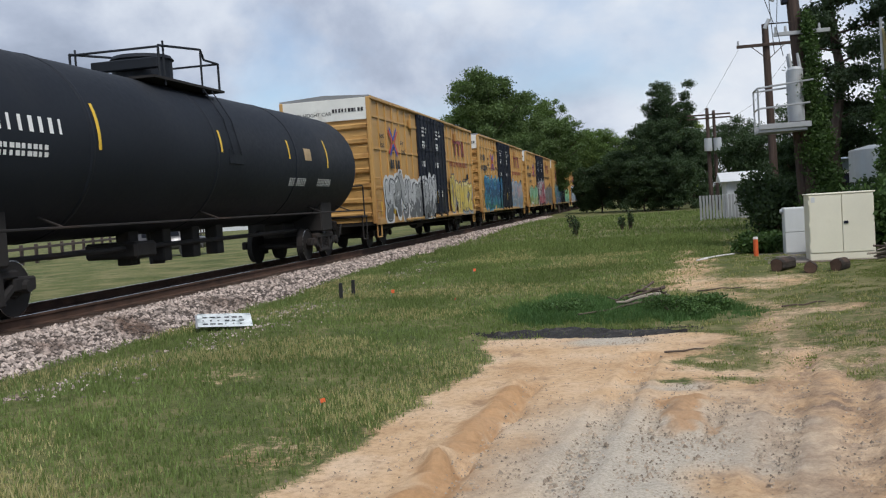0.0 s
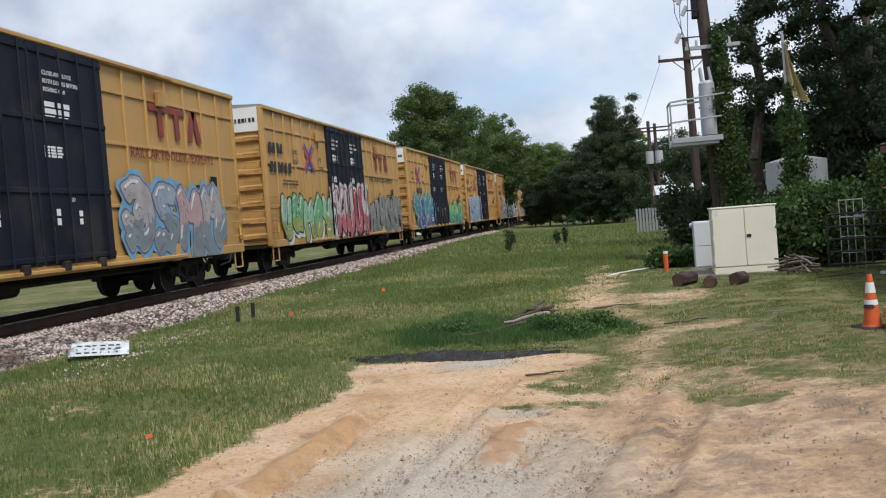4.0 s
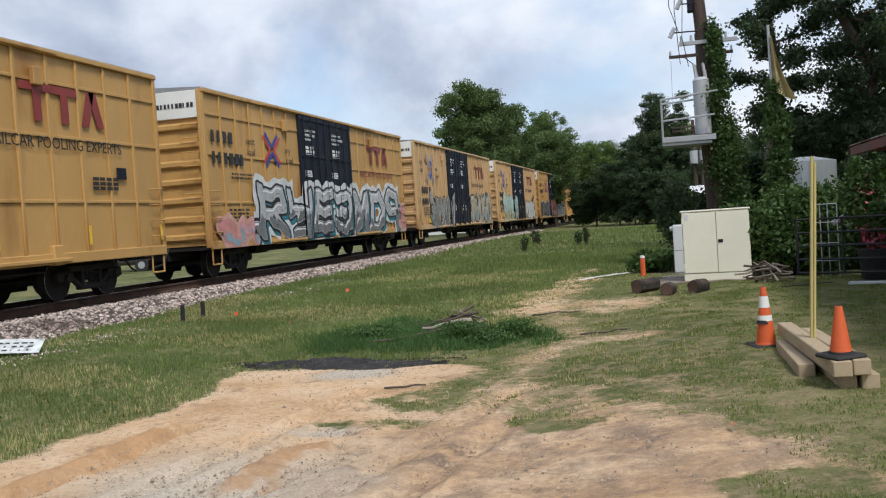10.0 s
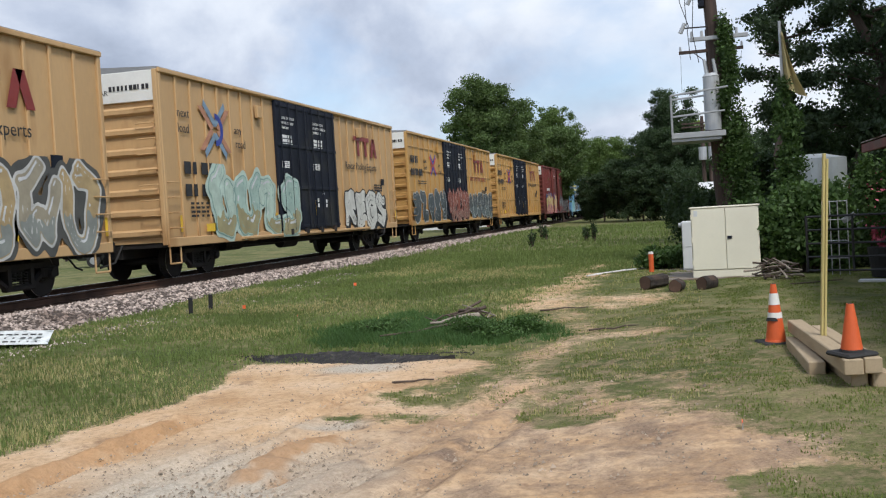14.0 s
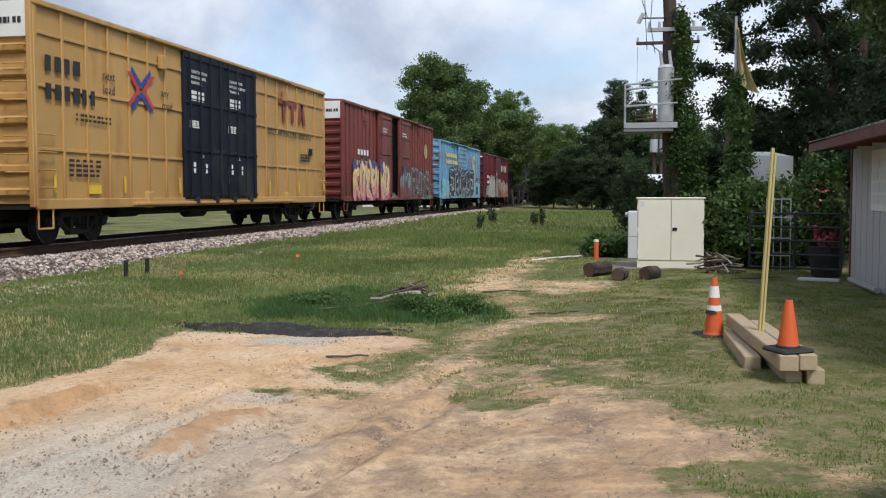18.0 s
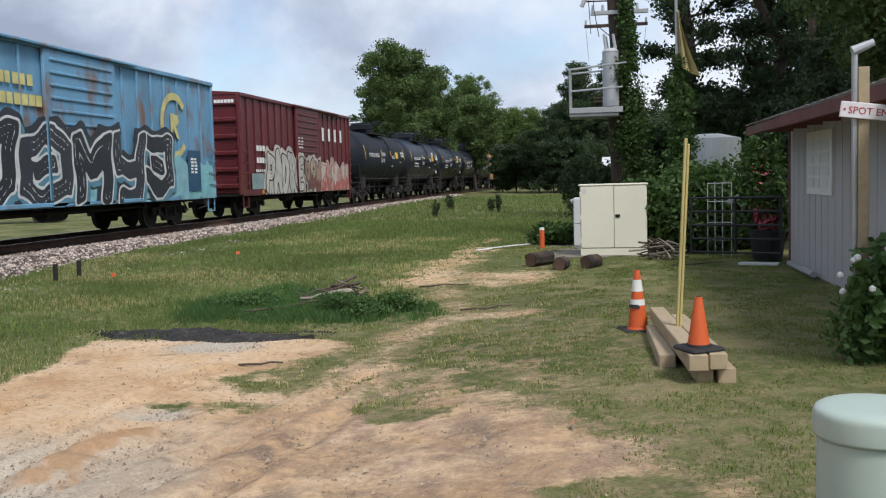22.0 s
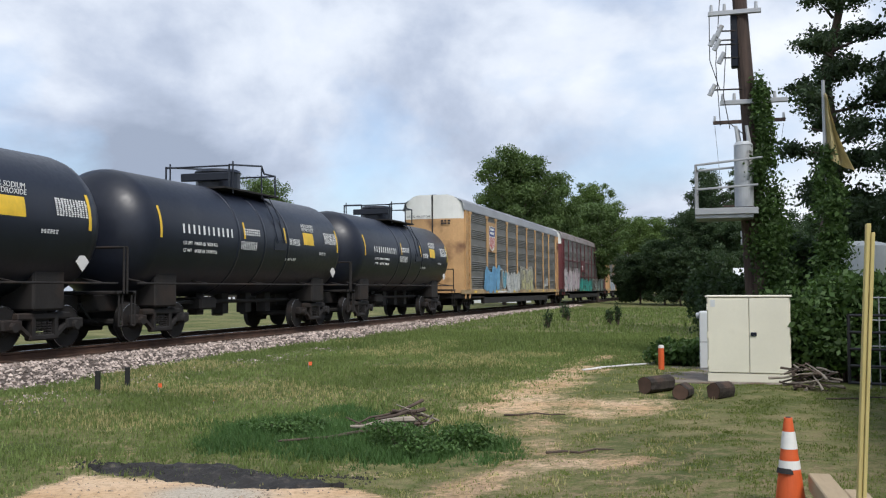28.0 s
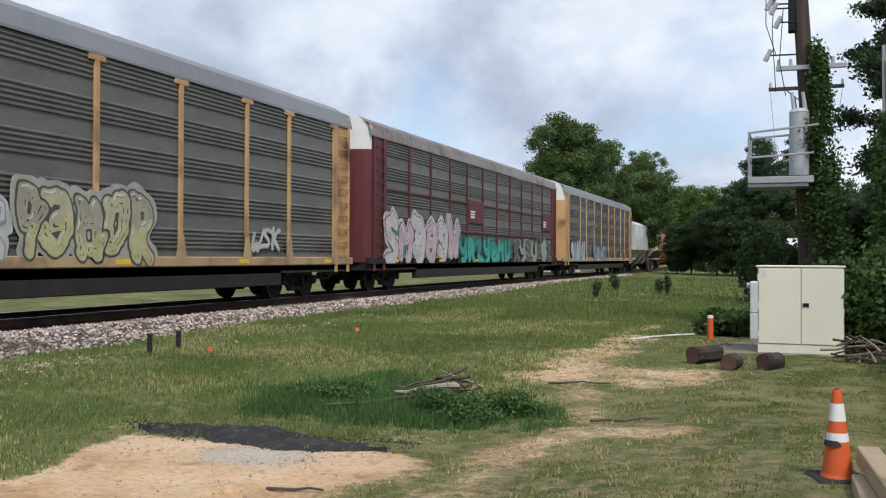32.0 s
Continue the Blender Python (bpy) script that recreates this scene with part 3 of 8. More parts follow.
def blades(name, label, count, region, keep, hrange, material, seed, width=0.012, lean=0.5):
    rnd = random.Random(seed)
    vs, fs = [], []
    x0, x1, y0, y1 = region
    tries = 0
    while len(fs) < count and tries < count * 6:
        tries += 1
        y = y0 + (y1 - y0) * rnd.random() ** 1.35
        x = rnd.uniform(x0, x1)
        k = keep(x, y)
        if rnd.random() > k:
            continue
        z = height(x, y) - 0.01
        hb = rnd.uniform(*hrange) * (0.6 + 0.4 * k)
        x_, y_ = x, y
        for _ in range(3):
            x, y, h = x_ + rnd.gauss(0, 0.025), y_ + rnd.gauss(0, 0.025), hb * rnd.uniform(0.55, 1.1)
            a, la = rnd.uniform(0, 6.283), rnd.uniform(0, 6.283)
            w = width * 0.62 * rnd.uniform(0.7, 1.4) * (1 + 0.03 * max(0.0, y - 8))
            dx, dy = math.cos(a) * w, math.sin(a) * w
            lx, ly = math.cos(la) * h * lean * rnd.random(), math.sin(la) * h * lean * rnd.random()
            i = len(vs)
            vs += [(x - dx, y - dy, z), (x + dx, y + dy, z), (x + lx, y + ly, z + h)]
            fs.append((i, i + 1, i + 2))
    me = bpy.data.meshes.new(name)
    me.from_pydata(vs, [], fs)
    me.materials.append(material)
    return tagged(new(name, me), label, "grass", "", "stuff")


def in_brush(x, y):
    return math.hypot((x + 0.2 - 0.5 * (18 - y)) / 2.0, (y - 18.0) / 1.75)


def keep_left(x, y):
    if ballast(x, y) > soil(x, y) + 0.02 or x > 0.3 + 0.15 * max(0, y - 14):
        return 0.0
    return max(0.0, 1 - 1.35 * bare(x, y)) * (0.55 + 0.45 * smooth(-0.3, 0.3, nz(x, y, 0.7, 12.0)))


def keep_right(x, y):
    return (max(0.0, 0.85 - 1.1 * bare(x, y)) * smooth(-0.45, 0.25, nz(x, y, 2.1, 31.0) + 0.5 * nz(x, y, 6.0, 32.0))) if x > 0.2 and in_brush(x, y) > 1 else 0.0


blades("grass_verge", "knee-low green grass between the dirt lot and the ballast", 210000, (-8, 2.5, 6.5, 40), keep_left, (0.03, 0.11), M["grass"], 1)
blades("dry_grass", "straw-coloured dry grass among the green", 52000, (-7, 4, 7, 34), lambda x, y: keep_left(x, y) * smooth(-0.1, 0.4, nz(x, y, 0.4, 20.0)) + 0.5 * keep_right(x, y) * 0.4, (0.03, 0.12), M["grassdry"], 2)
blades("lawn_grass", "short mown grass in front of the white cabinet", 170000, (0.2, 7.2, 8.5, 30), keep_right, (0.012, 0.048), M["lawnblade"], 3, 0.010)
blades("tall_weeds", "dark green tall weeds around a heap of sticks", 42000, (-3, 2.2, 16.0, 20.8), lambda x, y: smooth(1.1, 0.5, in_brush(x, y) + 0.5 * nz(x, y, 1.2, 3.0) + 0.2 * nz(x, y, 4.0, 3.0)), (0.03, 0.17), M["grassdark"], 4, 0.010, 0.9)
blades("far_grass", "green grass along the ballast further off", 30000, (-7.5, 5, 30, 75), lambda x, y: 1.0 if ballast(x, y) < soil(x, y) + 0.02 else 0.0, (0.06, 0.22), M["grass"], 5, 0.014)


# ---- track ----
track = thing("railway_track", "single railway track of rusty rails on dark wooden ties", "track", kind="structure")
RAIL_PROFILE = [(-0.07, 0), (0.07, 0), (0.07, 0.012), (0.012, 0.03), (0.012, 0.125), (0.037, 0.14), (0.037, 0.178), (-0.037, 0.178), (-0.037, 0.14), (-0.012, 0.125), (-0.012, 0.03), (-0.07, 0.012)]
for side in (-1, 1):
    bm = bmesh.new()
    rings = []
    for y in (-120.0, 700.0):
        rings.append([bm.verts.new((TRACK_X + side * 0.755 + p, y, RAIL_Z - 0.18 + q)) for p, q in RAIL_PROFILE])
    for i in range(len(RAIL_PROFILE)):
        j = (i + 1) % len(RAIL_PROFILE)
        bm.faces.new((rings[0][i], rings[0][j], rings[1][j], rings[1][i]))
    part("rail", bm, M["railside"], track)
    part("rail_head", bx(TRACK_X + side * 0.755 - 0.030, TRACK_X + side * 0.755 + 0.030, -120, 700, RAIL_Z - 0.002, RAIL_Z + 0.001), M["tread"], track, "polished running surface")
tie_mesh = bpy.data.meshes.new("tie")
_b = bx(-1.3, 1.3, -0.115, 0.115, -0.17, 0.0, 0.012)
_b.to_mesh(tie_mesh)
_b.free()
tie_mesh.materials.append(M["tie"])
_r = random.Random(8)
for i in range(120):
    part("tie", tie_mesh, None, track, "", pose(TRACK_X + _r.uniform(-0.05, 0.05), 11 + i * 0.52, RAIL_Z - 0.17, 0, 0, _r.uniform(-1, 1)))
bm = bmesh.new()
for i in range(160):
    box(bm, TRACK_X - 1.3, TRACK_X + 1.3, 73.4 + i * 0.52 - 0.11, 73.4 + i * 0.52 + 0.11, RAIL_Z - 0.34, RAIL_Z - 0.17)
tagged(part("far_ties", bm, M["tie"], track), kind="stuff")


def build_stones():
    rnd = random.Random(5)
    vs, fs = [], []

    def stone(x, y, z, s):
        i = len(vs)
        pts = [(1, 0, 0), (-1, 0, 0), (0, 1, 0), (0, -1, 0), (0, 0, 1), (0, 0, -1)]
        a = rnd.uniform(0, 6.28)
        ca, sa = math.cos(a), math.sin(a)
        for p in pts:
            k = s * rnd.uniform(0.6, 1.25)
            px, py, pz = p[0] * k + rnd.uniform(-.25, .25) * s, p[1] * k + rnd.uniform(-.25, .25) * s, p[2] * k * 0.75 + rnd.uniform(-.2, .2) * s
            vs.append((x + px * ca - py * sa, y + px * sa + py * ca, z + pz))
        for t in ((0, 2, 4), (2, 1, 4), (1, 3, 4), (3, 0, 4), (2, 0, 5), (1, 2, 5), (3, 1, 5), (0, 3, 5)):
            fs.append(tuple(i + q for q in t))

    for _ in range(34000):
        y = 11 + 75 * rnd.random() ** 1.9
        x = TRACK_X + rnd.uniform(1.3, 3.9)
        if soil(x, y) > ballast(x, y) + 0.05 * rnd.random():
            continue
        stone(x, y, ballast(x, y) + 0.005, rnd.uniform(0.022, 0.050) * (1 + 0.012 * (y - 11)))
    for _ in range(1500):
        y = 11 + 20 * rnd.random()
        x = TRACK_X + 3.6 + abs(rnd.gauss(0, 0.5))
        stone(x, y, height(x, y), rnd.uniform(0.02, 0.04))
    me = bpy.data.meshes.new("ballast_stones")
    me.from_pydata(vs, [], fs)
    me.materials.append(M["stone"])
    tagged(new("ballast_stones", me), "crushed grey-pink ballast stones along the track", "gravel", "", "stuff")


build_stones()


# ---- train ----
TRAIN = []          # (car, place of its front end along the train)


def wheel_mesh():
    bm = bmesh.new()
    for s in (-1, 1):
        rod(bm, (s * 0.70, 0, 0), (s * 0.83, 0, 0), 0.44, 0.42, 24)
        rod(bm, (s * 0.66, 0, 0), (s * 0.70, 0, 0), 0.47, 0.47, 24)
        rod(bm, (s * 0.83, 0, 0), (s * 0.88, 0, 0), 0.16, 0.12, 12)
    rod(bm, (-0.95, 0, 0), (0.95, 0, 0), 0.08, 0.08, 10)
    me = bpy.data.meshes.new("wheelset")
    bm.to_mesh(me)
    bm.free()
    me.materials.append(M["steel"])
    return me


def rim_mesh():
    bm = bmesh.new()
    r0, r1, n = 0.436, 0.426, 28
    for s in (1,):
        a = [bm.verts.new((0.834, math.cos(6.2832 * i / n) * r0, math.sin(6.2832 * i / n) * r0)) for i in range(n)]
        b = [bm.verts.new((0.838, math.cos(6.2832 * i / n) * r1, math.sin(6.2832 * i / n) * r1)) for i in range(n)]
        for i in range(n):
            bm.faces.new((a[i], a[(i + 1) % n], b[(i + 1) % n], b[i]))
    me = bpy.data.meshes.new("rim")
    bm.to_mesh(me)
    bm.free()
    me.materials.append(M["tread"])
    return me


def frame_mesh():
    bm = bmesh.new()
    for s in (-1, 1):
        x0, x1 = (0.90, 1.06) if s > 0 else (-1.06, -0.90)
        box(bm, x0, x1, -1.15, -0.62, 0.40, 0.62, 0.03)
        box(bm, x0, x1, 0.62, 1.15, 0.40, 0.62, 0.03)
        box(bm, x0, x1, -0.75, 0.75, 0.60, 0.74, 0.03)
        box(bm, x0, x1, -0.42, 0.42, 0.20, 0.32, 0.03)
        for q in (-1, 1):
            rod(bm, ((x0 + x1) / 2, q * 0.75, 0.55), ((x0 + x1) / 2, q * 0.35, 0.27), 0.07, 0.07, 6)
            box(bm, x0, x1, q * 0.32 - 0.05, q * 0.32 + 0.05, 0.28, 0.64)
        for q in (-0.16, 0.0, 0.16):
            for k in range(5):
                rod(bm, ((x0 + x1) / 2, q, 0.33 + k * 0.05), ((x0 + x1) / 2, q, 0.355 + k * 0.05), 0.075, 0.075, 8)
    box(bm, -1.0, 1.0, -0.2, 0.2, 0.45, 0.72, 0.03)
    me = bpy.data.meshes.new("side_frame")
    bm.to_mesh(me)
    bm.free()
    me.materials.append(M["steel"])
    return me


WHEEL, RIM, TRUCKFRAME = wheel_mesh(), rim_mesh(), frame_mesh()


def trucks(car, places, label=""):
    for y in places:
        tr = part("truck", TRUCKFRAME, None, car, label, pose(0, y, 0))
        for s in (-0.88, 0.88):
            part("wheelset", WHEEL, None, tr, "", pose(0, s, 0.44))
            part("wheel_rim", RIM, None, tr, "worn bright wheel rim", pose(0, s, 0.44))
            part("bearing_cap", rod(bmesh.new(), (1.06, s, 0.47), (1.13, s, 0.47), 0.11, 0.09, 10), M["steel"], tr)


def coupler(car, y, d):
    bm = bmesh.new()
    box(bm, -0.12, 0.12, min(y, y + d * 0.75), max(y, y + d * 0.75), 0.72, 1.0, 0.03)
    box(bm, -0.2, 0.2, min(y + d * 0.6, y + d * 0.95), max(y + d * 0.6, y + d * 0.95), 0.68, 1.04, 0.05)
    part("coupler", bm, M["steel"], car)
    part("brake_hose", poly_rod([(0.3, y, 0.9), (0.33, y + d * 0.4, 0.5), (0.2, y + d * 0.8, 0.42)], 0.025, 6), M["rubber"], car)


def ladder(car, material, x, y0, y1, z0, z1, n, along="y"):
    for i in range(n):
        z = z0 + (z1 - z0) * i / max(1, n - 1)
        if along == "y":
            pts = [(x - 0.08, y0, z), (x, y0, z), (x, y1, z), (x - 0.08, y1, z)]
        else:
            pts = [(x, y0 + 0.08, z), (x, y0, z), (y1, y0, z), (y1, y0 + 0.08, z)]
        part("grab_iron", poly_rod(pts, 0.016, 6), material, car)


SHARED = {}


def shared(key, make, material):
    if key not in SHARED:
        bm = make()
        me = bpy.data.meshes.new(key[0])
        bm.to_mesh(me)
        bm.free()
        me.materials.append(material)
        SHARED[key] = me
    return SHARED[key]


PAINTS = {}


def paint(col):
    if col not in PAINTS:
        PAINTS[col] = mat("spray_paint", col, 0.55, 0, 0.18, 2.5, 16, 0.04)
    return PAINTS[col]


# sprayed forms as strokes in a unit square, corners rounded later
STROKES = {
    "r": (((.1, 0), (.06, 1)), ((.06, .92), (.85, .96), (.92, .6), (.2, .46)), ((.35, .46), (.98, 0))),
    "e": (((.92, .95), (.1, .92), (.08, .05), (.96, .05)), ((.1, .5), (.78, .52))),
    "g": (((.92, .86), (.5, 1.02), (.04, .75), (.04, .2), (.5, -.02), (.96, .2), (.96, .5), (.58, .5)),),
    "s": (((.92, .9), (.3, 1.02), (.02, .74), (.5, .5), (.98, .28), (.7, -.02), (.04, .08)),),
    "p": (((.12, 0), (.08, 1)), ((.08, .94), (.9, .98), (.94, .45), (.15, .44))),
    "a": (((0, 0), (.36, 1), (.64, 1), (1, 0)), ((.22, .34), (.8, .34))),
    "d": (((.1, 0), (.1, 1), (.7, 1), (1, .6), (.95, .25), (.6, 0), (.1, 0)),),
    "1": (((0, 1), (.22, 0), (.5, .72), (.78, 0), (1, 1)),),
    "2": (((.5, 1), (.04, .8), (.04, .2), (.5, 0), (.96, .2), (.96, .8), (.5, 1)), ((.3, .5), (.62, .55))),
    "3": (((.12, 0), (.08, 1)), ((.95, 1), (.2, .52), (1, 0))),
    "4": (((.1, .98), (.9, 1), (.86, .2), (.45, -.02), (.02, .25)), ((.3, .6), (.5, .5))),
    "5": (((.05, .92), (.95, .98), (.1, .06), (.98, .02)),),
    "6": (((.04, 1), (.1, .5), (.9, .5), (.96, 1)), ((.9, .5), (.86, 0), (.3, -.05))),
    "7": (((.08, 1), (.06, .3), (.4, 0), (.78, .08), (.94, .4), (.92, 1)),),
    "8": (((.1, 0), (.04, .95), (.5, .4), (.96, .95), (.92, 0)),),
    "9": (((.9, .05), (.85, .95), (.3, 1), (.05, .7), (.4, .42), (.85, .5)),),
}


def rounded(pts, k=2):
    """Cut the corners of a line twice, its ends kept."""
    for _ in range(k):
        out = [pts[0]]
        for p, q in zip(pts, pts[1:]):
            out += [(p[0] * .75 + q[0] * .25, p[1] * .75 + q[1] * .25), (p[0] * .25 + q[0] * .75, p[1] * .25 + q[1] * .75)]
        pts = out + [pts[-1]]
    return pts


def inside_mesh(f, ys, zs, depth):
    """The area where f is below 0, as faces whose x comes from depth(y); None leaves a cell out."""
    vs, fs = [], []
    ins = f < 0
    rows, cols = f.shape

    def quad(j, i0, i1, x):
        k = len(vs)
        vs.extend(((x, ys[i0], zs[j]), (x, ys[i1], zs[j]), (x, ys[i1], zs[j + 1]), (x, ys[i0], zs[j + 1])))
        fs.append((k, k + 1, k + 2, k + 3))

    xcol = [depth((ys[i] + ys[i + 1]) / 2) for i in range(cols - 1)]
    cnt = ins[:-1, :-1].astype(int) + ins[:-1, 1:] + ins[1:, :-1] + ins[1:, 1:]
    for j in range(rows - 1):
        i = 0
        line = cnt[j]
        while i < cols - 1:
            c, x = line[i], xcol[i]
            if c == 0 or x is None:
                i += 1
                continue
            if c == 4:
                i0 = i
                while i < cols - 1 and line[i] == 4 and xcol[i] == x:
                    i += 1
                quad(j, i0, i, x)
                continue
            ring = ((j, i), (j, i + 1), (j + 1, i + 1), (j + 1, i))
            k0 = len(vs)
            for q in range(4):
                (ja, ia), (jb, ib) = ring[q], ring[(q + 1) % 4]
                fa, fb = f[ja, ia], f[jb, ib]
                if fa < 0:
                    vs.append((x, ys[ia], zs[ja]))
                if (fa < 0) != (fb < 0):
                    t = fa / (fa - fb)
                    vs.append((x, ys[ia] + (ys[ib] - ys[ia]) * t, zs[ja] + (zs[jb] - zs[ja]) * t))
            fs.append(tuple(range(k0, len(vs))))
            i += 1
    if not fs:
        return None
    me = bpy.data.meshes.new("sprayed_area")
    me.from_pydata(vs, [], fs)
    return me


POOL_DOOR = (6.5, 11.5, 1.654)


def graffiti(car, y0, y1, z0, z1, forms, fills, edge, seed, halo=None, drop=None, fade=None, shine=None, rho=0.19, x=1.585, door=POOL_DOOR, gap=None, wild=0.10, line=0.055, norm=2.0, ends=(0.08, 18.42), floor=0.812, label="sprayed graffiti in fat outlined forms"):
    """Fat overlapping sprayed forms: a cloud or a cast side behind, an outline, a fill for each form, a fade and highlights."""
    rnd = random.Random(seed)
    if isinstance(forms, int):
        forms = "".join(rnd.choice("123456789123456789rs") for _ in range(forms))
    n = len(forms)
    step = 0.032 if z1 - z0 > 1.2 else 0.026
    rho *= 0.74
    pad = 0.34
    step *= 1.35
    ys = np.arange(max(y0 - pad, ends[0]), min(y1 + pad, ends[1]), step)
    zs = np.arange(max(z0 - pad, floor), z1 + pad, step)
    Y, Z = np.meshgrid(ys, zs)
    ph = [rnd.uniform(0, 6.28) for _ in range(4)]
    Yw = Y + 0.05 * np.sin(Z * 5.1 + ph[0]) + 0.03 * np.sin(Y * 3.7 + ph[1])
    Zw = Z + 0.05 * np.sin(Y * 4.3 + ph[2]) + 0.025 * np.sin(Y * 9.1 + ph[3])
    w = (y1 - y0) / n
    fields = []
    for i, ch in enumerate(forms):
        gh = (z1 - z0) * rnd.uniform(0.86, 1.04)
        cz = (z0 + z1) / 2 + rnd.uniform(-0.06, 0.06)
        gw, cy = w * rnd.uniform(0.95, 1.12), y0 + (i + 0.5) * w
        r = rho * min(gw * 1.25, gh) * rnd.uniform(0.9, 1.1)
        sh = rnd.uniform(-0.22, 0.22)
        best = np.full(Y.shape, 9.0)
        strokes = [rounded(list(q), 2 if norm == 2.0 else 1 if norm < 2 else 0) for q in STROKES[ch]]
        if wild > 0.12:
            for _ in range(1 if wild < 0.28 else 2):
                e = rnd.choice(strokes)[rnd.choice((0, -1))]
                strokes.append([e, (e[0] + rnd.uniform(-0.45, 0.45), e[1] + rnd.uniform(-0.3, 0.3))])
        for q in strokes:
            pts = []
            for u, v in q:
                u, v = (u - .5) * (gw - 2 * r) , (v - .5) * (gh - 2 * r)
                pts.append((cy + u + sh * v + rnd.uniform(-wild, wild) * r, cz + v + rnd.uniform(-wild, wild) * r))
            for (ay, az), (by, bz) in zip(pts, pts[1:]):
                dy, dz = by - ay, bz - az
                t = np.clip(((Yw - ay) * dy + (Zw - az) * dz) / (dy * dy + dz * dz + 1e-9), 0, 1)
                ey, ez = np.abs(Yw - ay - t * dy), np.abs(Zw - az - t * dz)
                if norm < 1.5:      # pointed ends
                    ey, ez = np.abs(Yw - ay - t * dy + Zw - az - t * dz) * 0.7071, np.abs(Yw - ay - t * dy - Zw + az + t * dz) * 0.7071
                    best = np.minimum(best, (ey ** 4 + ez ** 4) ** 0.25)
                elif norm == 2.0:
                    best = np.minimum(best, np.hypot(ey, ez))
                else:               # square ends
                    best = np.minimum(best, (ey ** norm + ez ** norm) ** (1 / norm))
        fields.append(best - r)
    D = np.minimum.reduce(fields)

    def at(off):
        def depth(y):
            if gap and gap[0] < y < gap[1]:
                return None
            return (door[2] if door and door[0] < y < door[1] else x) + off
        return depth

    base = None
    me = inside_mesh(D - line, ys, zs, at(0.010))
    base = part("graffiti", me, paint(edge), car, label)
    if halo:
        rag = 0.05 * np.sin(Y * 7 + ph[1]) * np.sin(Z * 6 + ph[0])
        me = inside_mesh(D - line * 3.4 + rag, ys, zs, at(0.003))
        part("cloud", me, paint(halo), base)
    if drop:
        k = max(2, int(0.15 / step))
        sd = np.full(D.shape, 9.0)
        for q in range(1, k + 1):
            m = np.full(D.shape, 9.0)
            m[:-q, q:] = D[q:, :-q]
            sd = np.minimum(sd, m)
        me = inside_mesh(sd - line, ys, zs, at(0.006))
        part("cast_side", me, paint(drop), base)
    for i, f in enumerate(fields):
        g = f.copy()
        if i:
            g = np.maximum(g, line - fields[i - 1])
        me = inside_mesh(g, ys, zs, at(0.014))
        if me is None:
            continue
        part("letter_fill", me, paint(fills[i % len(fills)]), base)
        if fade:
            lim = z0 + (z1 - z0) * (0.42 + 0.10 * math.sin(i * 2.1)) + 0.09 * np.sin(Y * 8 + ph[0]) + 0.05 * np.sin(Y * 21 + ph[2])
            me = inside_mesh(np.maximum(g + 0.02, Z - lim), ys, zs, at(0.017))
            if me:
                tagged(part("fade", me, paint(fade), base), kind="stuff")
        if line > 0.03:
            r = -f.min()
            me = inside_mesh(np.maximum(np.maximum(np.abs(f + 0.62 * r) - 0.013, np.sin(Y * 3.1 + i * 2 + ph[2]) + np.sin(Z * 5.3 + ph[0] + i) - 0.1), g), ys, zs, at(0.019))
            if me:
                tagged(part("inner_line", me, paint(edge), base), kind="stuff")
        if shine:
            gz, gy = np.gradient(f, step, step)
            r = -f.min()
            me = inside_mesh(np.maximum(np.maximum(np.abs(f + 0.45 * r) - 0.16 * r, g + 0.01), 0.75 - (gz - gy * 0.6)), ys, zs, at(0.020))
            if me:
                tagged(part("shine", me, paint(shine), base), kind="stuff")
    return base


